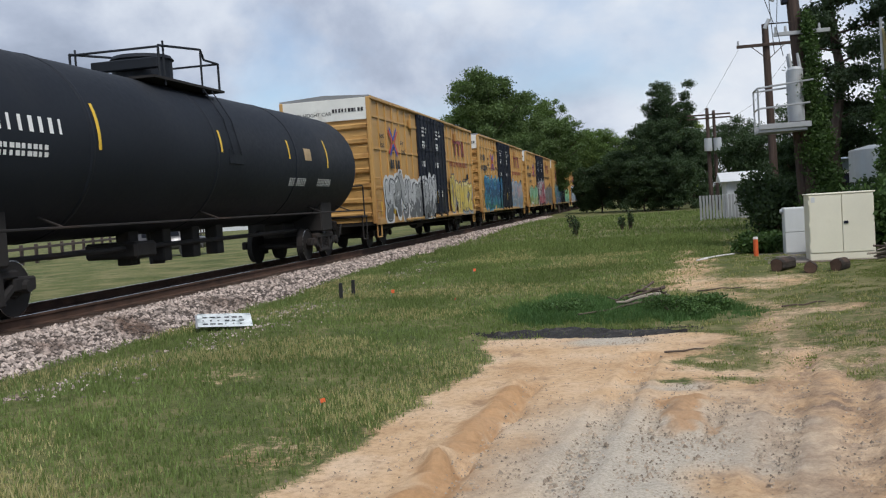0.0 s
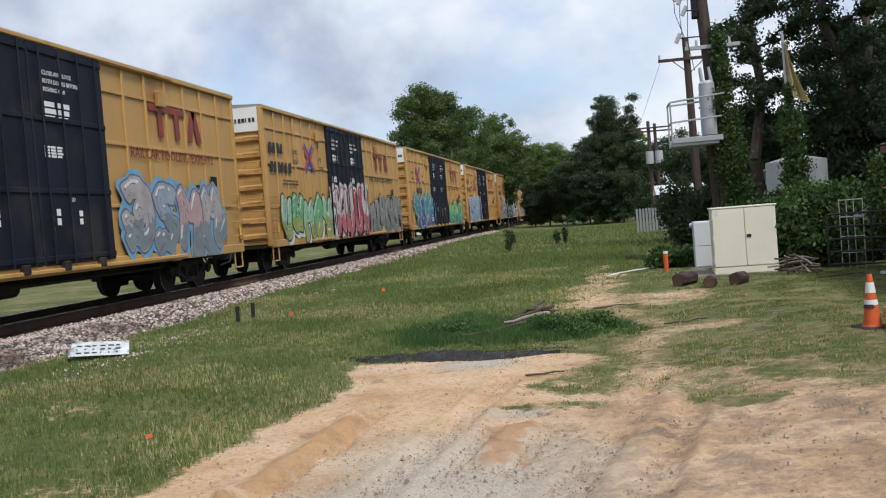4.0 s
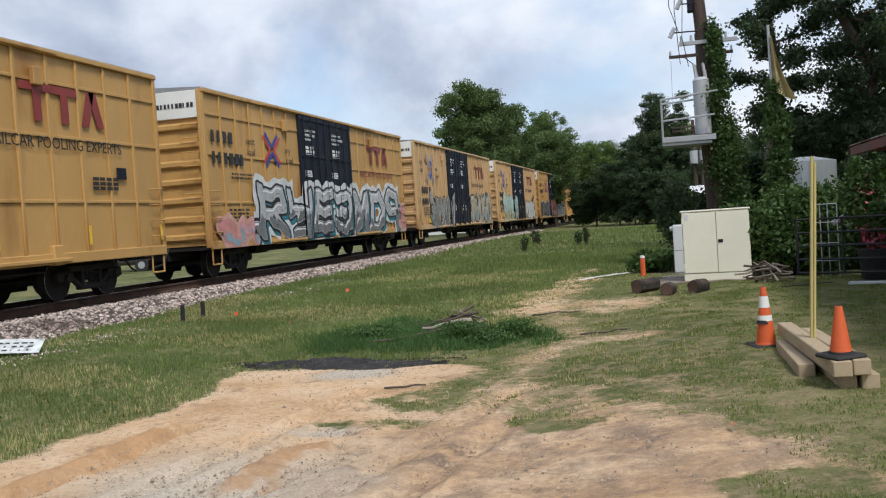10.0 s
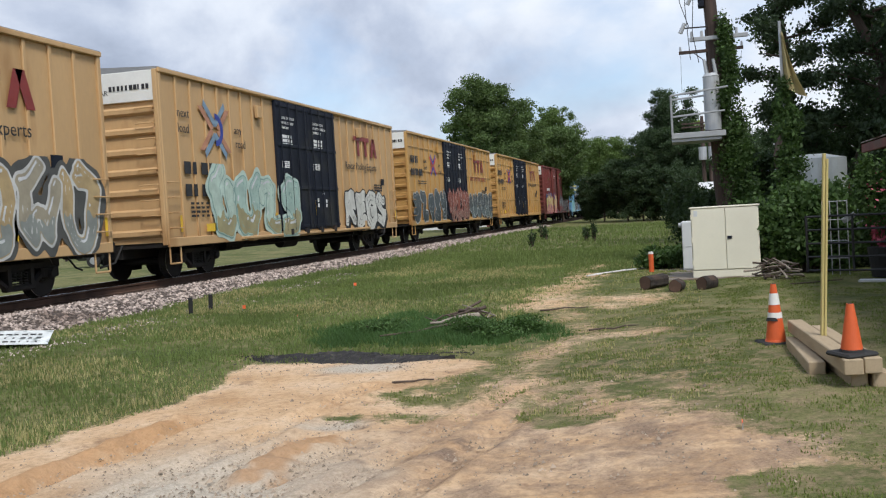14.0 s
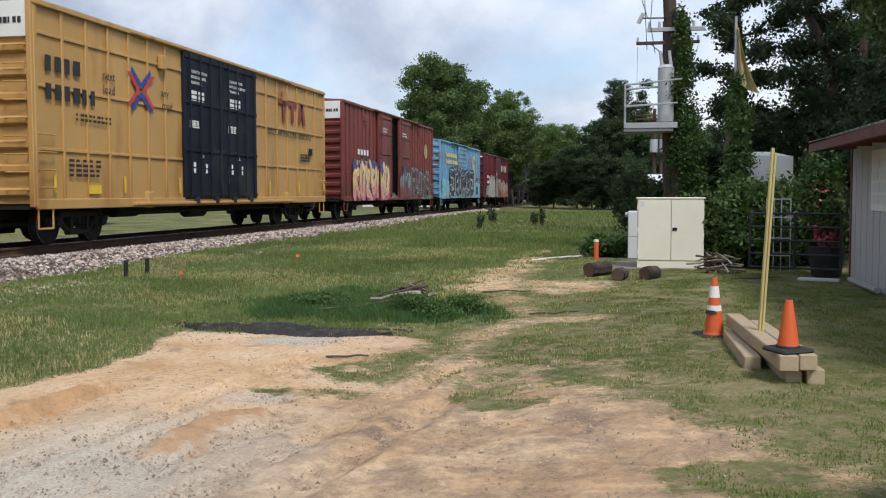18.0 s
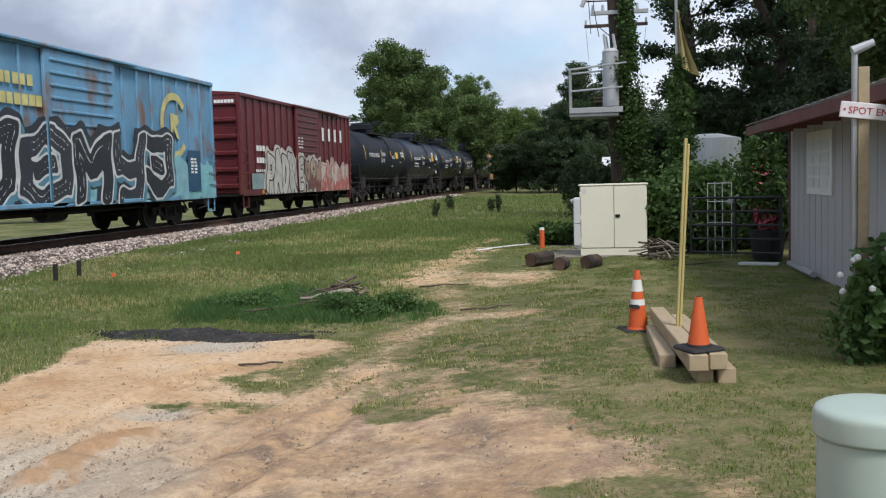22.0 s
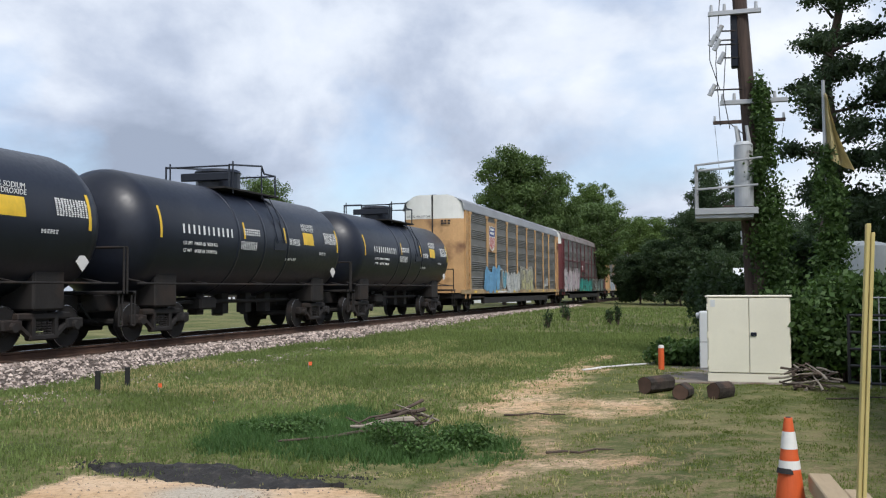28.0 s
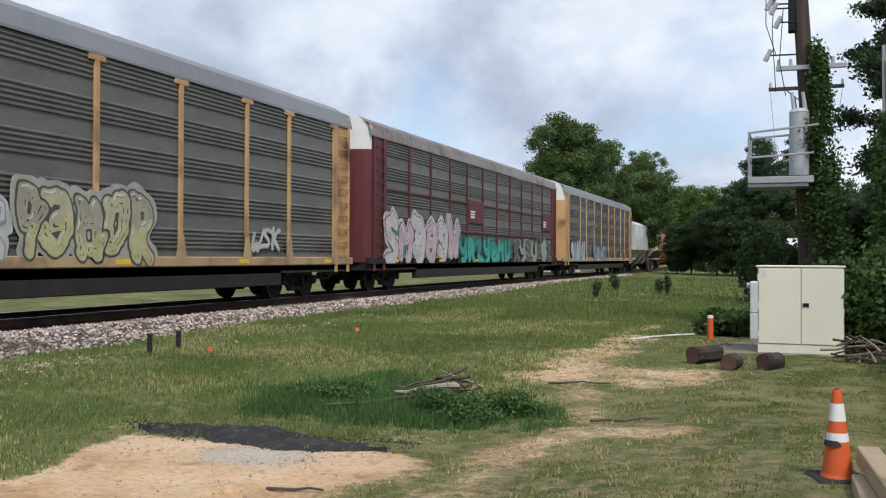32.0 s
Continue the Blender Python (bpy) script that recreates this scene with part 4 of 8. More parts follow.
def boxcar_shell(name, label, u, L, H, body, ribs_y, rib_z, end_ribs, z0=0.80, W=1.58, peak=0.10, endpanel=True, tag=""):
    car = thing(name, label, "boxcar", group="freight train")
    part("body", bx(-W + 0.07, W - 0.07, 0.05, L - 0.05, z0 + 0.12, H - 0.05), body, car)
    # roof with low ribs
    bm = bmesh.new()
    v = [[bm.verts.new((px, py, pz)) for px, pz in ((-W + 0.02, H - 0.05), (-W + 0.02, H + 0.01), (0, H + peak), (W - 0.02, H + 0.01), (W - 0.02, H - 0.05))] for py in (0.02, L - 0.02)]
    for i in range(4):
        bm.faces.new((v[0][i], v[0][i + 1], v[1][i + 1], v[1][i]))
    bm.faces.new(v[0][::-1])
    bm.faces.new(v[1])
    part("roof", bm, M["galvroof"] if tag != "plain" else body, car)
    part("roof_rail", bx(W - 0.05, W + 0.02, 0.02, L - 0.02, H - 0.12, H - 0.01, 0.015), body, car)
    part("side_sill", bx(W - 0.07, W, 0.05, L - 0.05, z0, z0 + 0.22, 0.015), body, car)
    part("side_sill", bx(-W, -W + 0.07, 0.05, L - 0.05, z0, z0 + 0.22, 0.015), body, car)
    rib = shared(("side_rib", round(H, 2), body.name, round(z0, 2), W), lambda: bx(W - 0.075, W - 0.02, -0.045, 0.045, z0 + 0.15, H - 0.06, 0.012), body)
    for y in ribs_y:
        part("side_rib", rib, None, car, "", pose(0, y, 0))
    for a, b in ((0.04, 0.16), (L - 0.16, L - 0.04)):
        part("corner_post", bx(W - 0.09, W - 0.005, a, b, z0 + 0.05, H - 0.05, 0.015), body, car)
    for z, a, b in rib_z:
        part("side_rail", bx(W - 0.075, W - 0.03, a, b, z - 0.035, z + 0.035, 0.01), body, car)
    rib2 = shared(("end_rib", body.name, W, end_ribs), lambda: bx(-W + 0.12, W - 0.12, -0.06, 0.06, -0.10, 0.10, 0.05), body)
    for k in range(end_ribs):
        z = z0 + 0.35 + (H - z0 - 0.6 - (0.75 if endpanel else 0.1)) * k / max(1, end_ribs - 1)
        part("end_rib", rib2, None, car, "", pose(0, 0.03, z))
    for a in (-W + 0.02, W - 0.14):
        part("end_post", bx(a, a + 0.12, -0.04, 0.06, z0 + 0.05, H - 0.05, 0.015), body, car)
    if endpanel:
        part("end_panel", bx(-W + 0.05, W - 0.05, -0.02, 0.06, H - 0.78, H - 0.06, 0.01), M["white"], car, "white excess height panel")
        bars(car, M["black"], W - 1.30, -0.03, H - 0.50, 1.1, 0.26, 1, 10, 0.6, FRONT, 3)
        lettering(car, "EXCESS HEIGHT CAR", 0.17, M["black"], -W + 0.22, -0.025, H - 0.58, FRONT)
    part("underframe", bx(-0.25, 0.25, 0.1, L - 0.1, 0.56, 0.795), M["steel"], car)
    part("underfloor", bx(-W + 0.09, W - 0.09, 0.08, L - 0.08, 0.80, z0 + 0.115), M["steel"], car)
    part("brake_pipe", rod(bmesh.new(), (1.15, 4.0, 0.66), (1.15, L - 4.0, 0.66), 0.025, 0.025, 6), M["steel"], car)
    part("brake_cylinder", rod(bmesh.new(), (0.75, L * 0.44, 0.62), (0.75, L * 0.50, 0.62), 0.17, 0.17, 12), M["steel"], car)
    part("cross_bearer", bx(-W + 0.15, W - 0.15, L * 0.36, L * 0.38, 0.75, z0 + 0.13), M["steel"], car)
    part("cross_bearer", bx(-W + 0.15, W - 0.15, L * 0.62, L * 0.64, 0.75, z0 + 0.13), M["steel"], car)
    part("brake_reservoir", rod(bmesh.new(), (0.3, L * 0.27, 0.72), (0.3, L * 0.33, 0.72), 0.2, 0.2, 12), M["steel"], car)
    trucks(car, (2.35, L - 2.35))
    coupler(car, 0.05, -1)
    coupler(car, L - 0.05, 1)
    # steps and hand holds at the near corners
    for y in (0.12, L - 0.65):
        part("sill_step", poly_rod([(W - 0.05, y, z0 + 0.1), (W - 0.05, y, 0.40), (W - 0.05, y + 0.5, 0.40), (W - 0.05, y + 0.5, z0 + 0.1)], 0.022, 6), body, car)
    ladder(car, body, W + 0.05, 0.12, 0.62, z0 + 0.45, z0 + 1.55, 4)
    ladder(car, body, W + 0.05, L - 0.62, L - 0.12, z0 + 0.45, z0 + 1.55, 4)
    ladder(car, body, W - 0.15, -0.10, W - 0.62, z0 + 0.4, H - 0.95, 9, "x")
    TRAIN.append((car, u))
    return car


LOGO_RED, LOGO_BLUE = paint((0.50, 0.055, 0.05)), paint((0.03, 0.055, 0.30))
FADED_RED, FADED_BLUE = paint((0.46, 0.22, 0.13)), paint((0.20, 0.29, 0.38))


def pool_logo(car, x, y, z, s, faded=False):
    """A cross of four notched arms, each with a blue stripe on its upright side and a red one on its level side."""
    for sx in (1, -1):
        for sz in (1, -1):
            for m, side in ((FADED_BLUE if faded else LOGO_BLUE, 1), (FADED_RED if faded else LOGO_RED, -1)):
                d, nn = Vector((0.64, 0.77)), Vector((-0.77, 0.64)) * side
                pts = [d * 0.10 + nn * 0.02, d * 1.02 + nn * 0.02, d * 1.16 + nn * 0.21, d * 0.16 + nn * 0.21]
                pts = [(p.x * sx * s, p.y * sz * s * (0.78 if faded else 0.70)) for p in pts]
                part("emblem", prism(pts if sx * sz * side < 0 else pts[::-1], Matrix.Translation((x + (0.002 if sx > 0 else 0) + (0.001 if sz > 0 else 0), y, z)) @ SIDE, 0.003), m, car)
    if faded:
        bm = bmesh.new()
        a = [[bm.verts.new((x + 0.008, y + r * s * math.sin(3.1416 * i / 12), z + r * s * math.cos(3.1416 * i / 12))) for i in range(13)] for r in (0.46, 0.30)]
        for i in range(12):
            bm.faces.new((a[0][i], a[0][i + 1], a[1][i + 1], a[1][i]))
        part("emblem_arc", bm, LOGO_BLUE, car)


BROWNRED = paint((0.24, 0.035, 0.03))
PROUD = 1.58 - 0.018
DOOR_LINES = (("CLOSE THIS DOOR", "BEFORE CLOSING", "MAIN DOOR"), ("CLOSE AND LOCK", "BOTH DOORS BEFORE", "MOVING CAR"))


def plug_door(car, y0, y1, z0, z1, material, k, seed):
    W = 1.58
    d = part("plug_door", bx(W - 0.07, W + 0.035, y0 + 0.02, y1 - 0.02, z0, z1, 0.02), material, car, "black plug door")
    for i in range(4):
        y = y0 + (y1 - y0) * (0.12 + 0.253 * i)
        part("lock_rod", rod(bmesh.new(), (W + 0.075, y, z0 + 0.02), (W + 0.075, y, z1 - 0.02), 0.022, 0.022, 6), material, d)
    for q in (0.03, 0.335, 0.66, 0.965):
        z = z0 + (z1 - z0) * q
        part("door_rail", bx(W + 0.03, W + 0.065, y0 + 0.04, y1 - 0.04, z - 0.05, z + 0.05, 0.012), material, d)
    for q in (0.25, 0.75):
        part("roller_bracket", bx(W + 0.0, W + 0.12, y0 + (y1 - y0) * q - 0.09, y0 + (y1 - y0) * q + 0.09, z0 - 0.12, z0 + 0.06, 0.02), M["steel"], d)
    for i, line in enumerate(DOOR_LINES[k]):
        lettering(d, line, 0.115, M["text"], W + 0.037, y0 + 0.42, z1 - 0.55 - 0.15 * i)
    bars(d, M["text"], W + 0.037, y0 + 0.42, z1 - 1.38, 0.85, 0.38, 3, 2, 0.3, SIDE, seed)
    bars(d, M["text"], W + 0.037, y0 + 0.3, z0 + 1.95, 0.6, 0.22, 4, 3, 0.3, SIDE, seed + 1)
    bars(d, M["text"], W + 0.037, y0 + 0.5, z0 + 0.72, 0.16, 0.34, 2, 1, 0.3, SIDE, seed + 2)
    bars(d, M["text"], W + 0.037, y0 + 1.25, z0 + 0.72, 0.14, 0.30, 2, 1, 0.3, SIDE, seed + 3)
    lettering(d, "ASD", 0.11, M["text"], W + 0.037, y0 + 0.95, z0 + 1.15)
    if k:
        part("reflector", bx(W + 0.035, W + 0.040, y0 + 0.32, y0 + 0.40, z0 + 0.45, z0 + 0.95), M["mark"], d)
    return d


def pool_boxcar(u, style, seed, label):
    """A 60 ft high cube boxcar with two black plug doors in the middle of its side."""
    L, H = 18.5, 5.08
    body = M["tan"] if style == "tan" else M["yellow"]
    d0, d1 = 6.5, 11.5
    n = 6
    ribs = [0.16 + (d0 - 0.16) * (i + 1) / (n + 1) for i in range(n)] + [d1 + (L - 0.16 - d1) * (i + 1) / (n + 1) for i in range(n)]
    rails = [] if style == "tan" else [(z, a, b) for z in (4.42, 3.35, 2.05) for a, b in ((0.16, d0), (d1, L - 0.16))]
    if style == "tan":
        ribs = [0.16 + (d0 - 0.16) * (i + 1) / 9 for i in range(8)] + [d1 + (L - 0.16 - d1) * (i + 1) / 9 for i in range(8)]
    car = boxcar_shell("boxcar", label, u, L, H, body, ribs, rails, 7)
    dm = (d0 + d1) / 2
    plug_door(car, d0, dm, 0.98, H - 0.10, M["door"], 0, seed)
    plug_door(car, dm, d1, 0.98, H - 0.10, M["door"], 1, seed + 40)
    part("door_track", bx(1.50, 1.66, 3.8, L - 3.8, 0.84, 0.92, 0.015), body, car)
    part("door_track", bx(1.52, 1.63, 3.8, L - 3.8, H - 0.10, H - 0.02, 0.015), body, car)
    # emblem with its words on the near half, company mark and slogan on the far half
    x = PROUD
    if style == "tan":
        lettering(car, "next", 0.33, M["black"], x, 0.80, 3.98)
        lettering(car, "load", 0.33, M["black"], x, 0.80, 3.60)
        lettering(car, "any", 0.33, M["black"], x, 3.82, 3.75)
        lettering(car, "road", 0.33, M["black"], x, 3.85, 3.37)
        pool_logo(car, x, 2.72, 3.78, 0.95, True)
        bars(car, M["black"], x, 1.0, 2.58, 1.7, 0.56, 1, 4, 0.5, SIDE, seed)
        bars(car, M["black"], x, 1.0, 2.02, 2.5, 0.56, 1, 6, 0.5, SIDE, seed)
    else:
        k = 1.0 if seed in (1, 4) else -0.6      # two ways of placing the marks
        lettering(car, "next", 0.30, M["black"], x, 1.98 - k, 3.74)
        lettering(car, "load", 0.30, M["black"], x, 2.00 - k, 3.42)
        lettering(car, "any", 0.30, M["black"], x, 4.72 - k, 3.62)
        lettering(car, "road", 0.30, M["black"], x, 4.76 - k, 3.30)
        pool_logo(car, x, 3.72 - k, 3.66, 0.76)
        na, nb, za, zb = (2.2, 2.3, 2.72, 2.12) if k > 0 else (0.42, 0.42, 3.68, 3.10)
        bars(car, M["black"], x, na, za, 1.35, 0.58, 1, 4, 0.5, SIDE, seed)
        bars(car, M["black"], x, nb, zb, 2.0, 0.58, 1, 6, 0.5, SIDE, seed)
        bars(car, M["black"], x, 1.5, 2.72 if k < 0 else 1.9, 1.5, 0.2, 2, 9, 0.5, SIDE, seed + 5)
    bars(car, M["black"], x, 1.2, 1.50, 1.3, 0.42, 4, 5, 0.5, SIDE, seed + 3)
    part("company_mark", bx(x, x + 0.003, 13.55, 15.35, 4.20, 4.36), BROWNRED, car)
    for y in (13.95, 14.80):
        part("company_mark", bx(x, x + 0.003, y, y + 0.24, 3.62, 4.20), BROWNRED, car)
    for a, b in ((15.45, 0.5), (16.0, -0.5)):
        part("company_mark", prism([(a, 3.62), (a + 0.26, 3.62), (a + 0.26 + b * 0.5, 4.36), (a + b * 0.5, 4.36)], Matrix.Translation((x, 0, 0)) @ SIDE, 0.003), BROWNRED, car)
    lettering(car, "Railcar Pooling Experts" if style == "tan" else "RAILCAR POOLING EXPERTS", 0.38 if style == "tan" else 0.335, M["black"] if seed in (3, 5, 7, 8, 10) else BROWNRED, x, 12.55, 3.10)
    bars(car, M["black"], x, 15.7, 2.3, 1.0, 0.3, 3, 4, 0.3, SIDE, seed + 9)
    part("placard_board", bx(x, x + 0.02, 16.6, 16.95, 2.55, 2.8), M["door"], car)
    for y in (0.6, 3.4, 6.2, 12.6, 15.4, 18.2):
        part("reflector", bx(x + 0.021, x + 0.026, y, y + 0.09, 1.15, 1.55), M["mark"], car)
    part("yellow_plate", bx(x + 0.021, x + 0.026, 1.9, 2.4, 1.12, 1.32), M["mark"], car)
    for y in (5.2, 13.9):
        part("lift_bracket", bx(x - 0.02, x + 0.10, y, y + 0.28, H - 0.78, H - 0.42, 0.02), body, car)
    for y in (4.5, 14.2):
        part("jack_pad", bx(1.45, 1.6, y, y + 0.3, 0.78, 1.18, 0.02), body, car)
    return car


def build_train():
    grey, dgrey, lgrey, white = (0.27, 0.28, 0.28), (0.12, 0.125, 0.13), (0.46, 0.47, 0.48), (0.62, 0.63, 0.64)
    blk, teal, dteal, yel = (0.013, 0.013, 0.016), (0.03, 0.22, 0.27), (0.012, 0.07, 0.15), (0.60, 0.44, 0.07)
    red, green, sky, pink = (0.42, 0.03, 0.05), (0.14, 0.42, 0.20), (0.30, 0.46, 0.62), (0.62, 0.26, 0.24)
    base = "yellow boxcar with black plug doors"
    tank_car(11.9, 20.9, 1.58, 2.68, M["tankgrey"], "long charcoal tank car with a railed walkway on top", 5, "old")
    c = pool_boxcar(34.0, "yellow", 1, base + " and grey, white and yellow graffiti")
    graffiti(c, 1.1, 8.7, 0.88, 2.40, 7, [lgrey, grey, (0.36, 0.37, 0.38)], (0.05, 0.055, 0.06), 11, white, None, dgrey, white, 0.20, wild=0.25)
    graffiti(c, 12.2, 17.6, 0.95, 2.50, 5, [yel, (0.62, 0.48, 0.12)], (0.03, 0.035, 0.09), 12, None, (0.30, 0.32, 0.34), None, (0.7, 0.66, 0.4), 0.20, wild=0.2, norm=5)
    c = pool_boxcar(54.7, "yellow", 2, base + " and dark teal graffiti")
    graffiti(c, 1.1, 6.9, 1.70, 2.72, 7, [(0.02, 0.16, 0.34), teal, (0.02, 0.10, 0.24)], (0.006, 0.015, 0.045), 13, (0.06, 0.30, 0.46), None, dteal, sky, 0.15, wild=0.35, line=0.04, norm=1)
    graffiti(c, 1.0, 6.9, 0.86, 1.80, 7, [teal, (0.04, 0.26, 0.30), dteal], (0.006, 0.015, 0.045), 113, (0.06, 0.30, 0.46), None, (0.05, 0.22, 0.12), sky, 0.15, wild=0.35, line=0.04, norm=1)
    graffiti(c, 12.1, 17.0, 0.95, 2.75, 4, [(0.40, 0.36, 0.36), (0.30, 0.34, 0.40), (0.44, 0.30, 0.30)], (0.12, 0.14, 0.2), 14, (0.16, 0.36, 0.55), None, (0.20, 0.24, 0.26), white, 0.17, wild=0.3, line=0.035, norm=1)
    c = pool_boxcar(75.4, "yellow", 3, base + " and green and white graffiti")
    graffiti(c, 0.9, 6.4, 0.86, 2.45, 5, [(0.30, 0.52, 0.34), green], blk, 15, None, white, (0.30, 0.34, 0.10), (0.6, 0.66, 0.56), 0.21)
    graffiti(c, 6.7, 11.9, 0.90, 2.75, 4, [(0.58, 0.57, 0.57), (0.52, 0.50, 0.50), (0.40, 0.04, 0.07)], (0.40, 0.03, 0.06), 16, (0.55, 0.54, 0.54), blk, (0.46, 0.12, 0.14), white, 0.15, wild=0.2, norm=5)
    graffiti(c, 12.1, 18.4, 0.84, 2.45, 7, [(0.24, 0.24, 0.235), (0.27, 0.27, 0.26)], (0.022, 0.022, 0.022), 17, None, (0.20, 0.20, 0.19), (0.19, 0.19, 0.185), (0.42, 0.42, 0.40), 0.22, line=0.04)
    c = pool_boxcar(96.1, "yellow", 4, base + " and teal and green graffiti")
    graffiti(c, 1.2, 6.6, 0.84, 2.55, 4, [(0.03, 0.20, 0.24), (0.04, 0.09, 0.26), (0.05, 0.24, 0.30)], (0.55, 0.60, 0.62), 18, (0.02, 0.22, 0.22), blk, (0.03, 0.05, 0.17), white, 0.18, wild=0.35, line=0.045, norm=1)
    graffiti(c, 12.0, 17.6, 0.88, 2.40, 6, [(0.20, 0.48, 0.16), (0.28, 0.54, 0.28)], (0.01, 0.04, 0.05), 19, None, (0.02, 0.08, 0.16), (0.10, 0.34, 0.24), (0.50, 0.62, 0.42), 0.20, wild=0.2)
    c = pool_boxcar(116.8, "yellow", 5, base + " and pale blue letters")
    graffiti(c, 0.5, 7.0, 0.80, 2.75, 5, [(0.30, 0.38, 0.46), (0.36, 0.43, 0.50)], (0.07, 0.16, 0.40), 20, (0.60, 0.62, 0.64), None, (0.24, 0.32, 0.42), (0.56, 0.60, 0.64), 0.17, wild=0.12, line=0.035, norm=5)
    c = pool_boxcar(137.5, "yellow", 6, base + " and black-and-white block graffiti")
    graffiti(c, 3.0, 17.4, 0.84, 2.62, "r6e48d9", [(0.42, 0.43, 0.44), (0.50, 0.51, 0.52)], blk, 21, (0.62, 0.64, 0.64), (0.02, 0.17, 0.22), (0.17, 0.175, 0.18), (0.72, 0.73, 0.73), 0.15, wild=0.15, line=0.075, norm=6)
    graffiti(c, 0.5, 2.9, 0.9, 1.55, 2, [pink, (0.55, 0.30, 0.32)], (0.55, 0.26, 0.24), 22, (0.60, 0.34, 0.28), None, (0.22, 0.36, 0.42), None, 0.24)
    graffiti(c, 17.0, 18.3, 0.95, 1.9, 2, [(0.58, 0.34, 0.32), pink], (0.50, 0.24, 0.24), 23, (0.58, 0.36, 0.30), None, None, None, 0.24)
    c = pool_boxcar(158.2, "tan", 7, "high tan boxcar with black plug doors and grey outline graffiti")
    graffiti(c, 2.3, 7.1, 0.82, 2.45, 5, [(0.30, 0.29, 0.26), (0.24, 0.24, 0.22)], blk, 24, None, (0.45, 0.44, 0.42), (0.17, 0.17, 0.16), (0.50, 0.49, 0.46), 0.17, wild=0.3, line=0.05)
    graffiti(c, 11.7, 18.0, 0.88, 2.45, 5, [(0.42, 0.31, 0.16), (0.34, 0.30, 0.22)], (0.56, 0.56, 0.54), 25, (0.08, 0.08, 0.075), None, (0.25, 0.27, 0.25), white, 0.14, wild=0.3, line=0.05, norm=1)
    c = pool_boxcar(178.9, "tan", 8, "high tan boxcar with black plug doors and mint and white graffiti")
    graffiti(c, 2.2, 7.9, 0.84, 2.55, 4, [(0.46, 0.58, 0.50), (0.38, 0.52, 0.46)], (0.22, 0.36, 0.32), 26, (0.50, 0.62, 0.55), None, (0.34, 0.30, 0.16), white, 0.18, wild=0.25, line=0.035)
    graffiti(c, 12.1, 16.9, 0.90, 2.35, "regs", [(0.60, 0.60, 0.56)], blk, 27, None, blk, None, None, 0.19, wild=0.12, line=0.05, norm=5)
    c = pool_boxcar(199.6, "yellow", 9, base + " and slate and rust-red graffiti")
    graffiti(c, 0.4, 6.5, 0.84, 2.45, 5, [(0.055, 0.07, 0.075), (0.07, 0.085, 0.09)], (0.50, 0.51, 0.50), 28, None, None, (0.035, 0.045, 0.05), (0.16, 0.18, 0.19), 0.22, line=0.045)
    graffiti(c, 6.7, 11.5, 0.86, 2.50, 5, [(0.26, 0.06, 0.035), (0.30, 0.085, 0.05)], (0.48, 0.38, 0.34), 29, (0.24, 0.055, 0.035), None, (0.22, 0.10, 0.07), None, 0.16, wild=0.25, line=0.035)
    graffiti(c, 11.7, 18.3, 0.84, 2.45, 6, [(0.055, 0.065, 0.065), (0.04, 0.05, 0.055)], (0.50, 0.52, 0.50), 30, None, (0.02, 0.02, 0.02), (0.10, 0.13, 0.13), (0.20, 0.22, 0.22), 0.21, line=0.045)
    pool_boxcar(220.3, "yellow", 10, base + " and clean sides")
    oxide_boxcar(241.2)
    blue_boxcar(261.5)
    maroon_boxcar(279.3)
    for i in range(5):
        tank_car(296.4 + i * 12.62, 12.1, 1.50, 2.50, M["tank"] if i else M["tankgrey"], "black tank car with white stencilled data and yellow marks" if i else "charcoal tank car with yellow marks", 60 + i * 7, "soda" if i else "plain")
    autorack(360.5, 26.4, "yellow", "tall autorack with grey corrugated sides and yellow posts", 1)
    autorack(388.0, 26.2, "brown", "tall autorack with grey corrugated sides and dark red posts", 2)
    autorack(416.0, 26.2, "yellow", "tall autorack with weathered grey sides and yellow frame", 3)
    hopper(443.8, 16.6, M["hopper"], "white covered hopper car")
    hopper(462.0, 16.6, M["hopperbrown"], "rust-brown covered hopper car")


white_spray = (0.60, 0.60, 0.58)


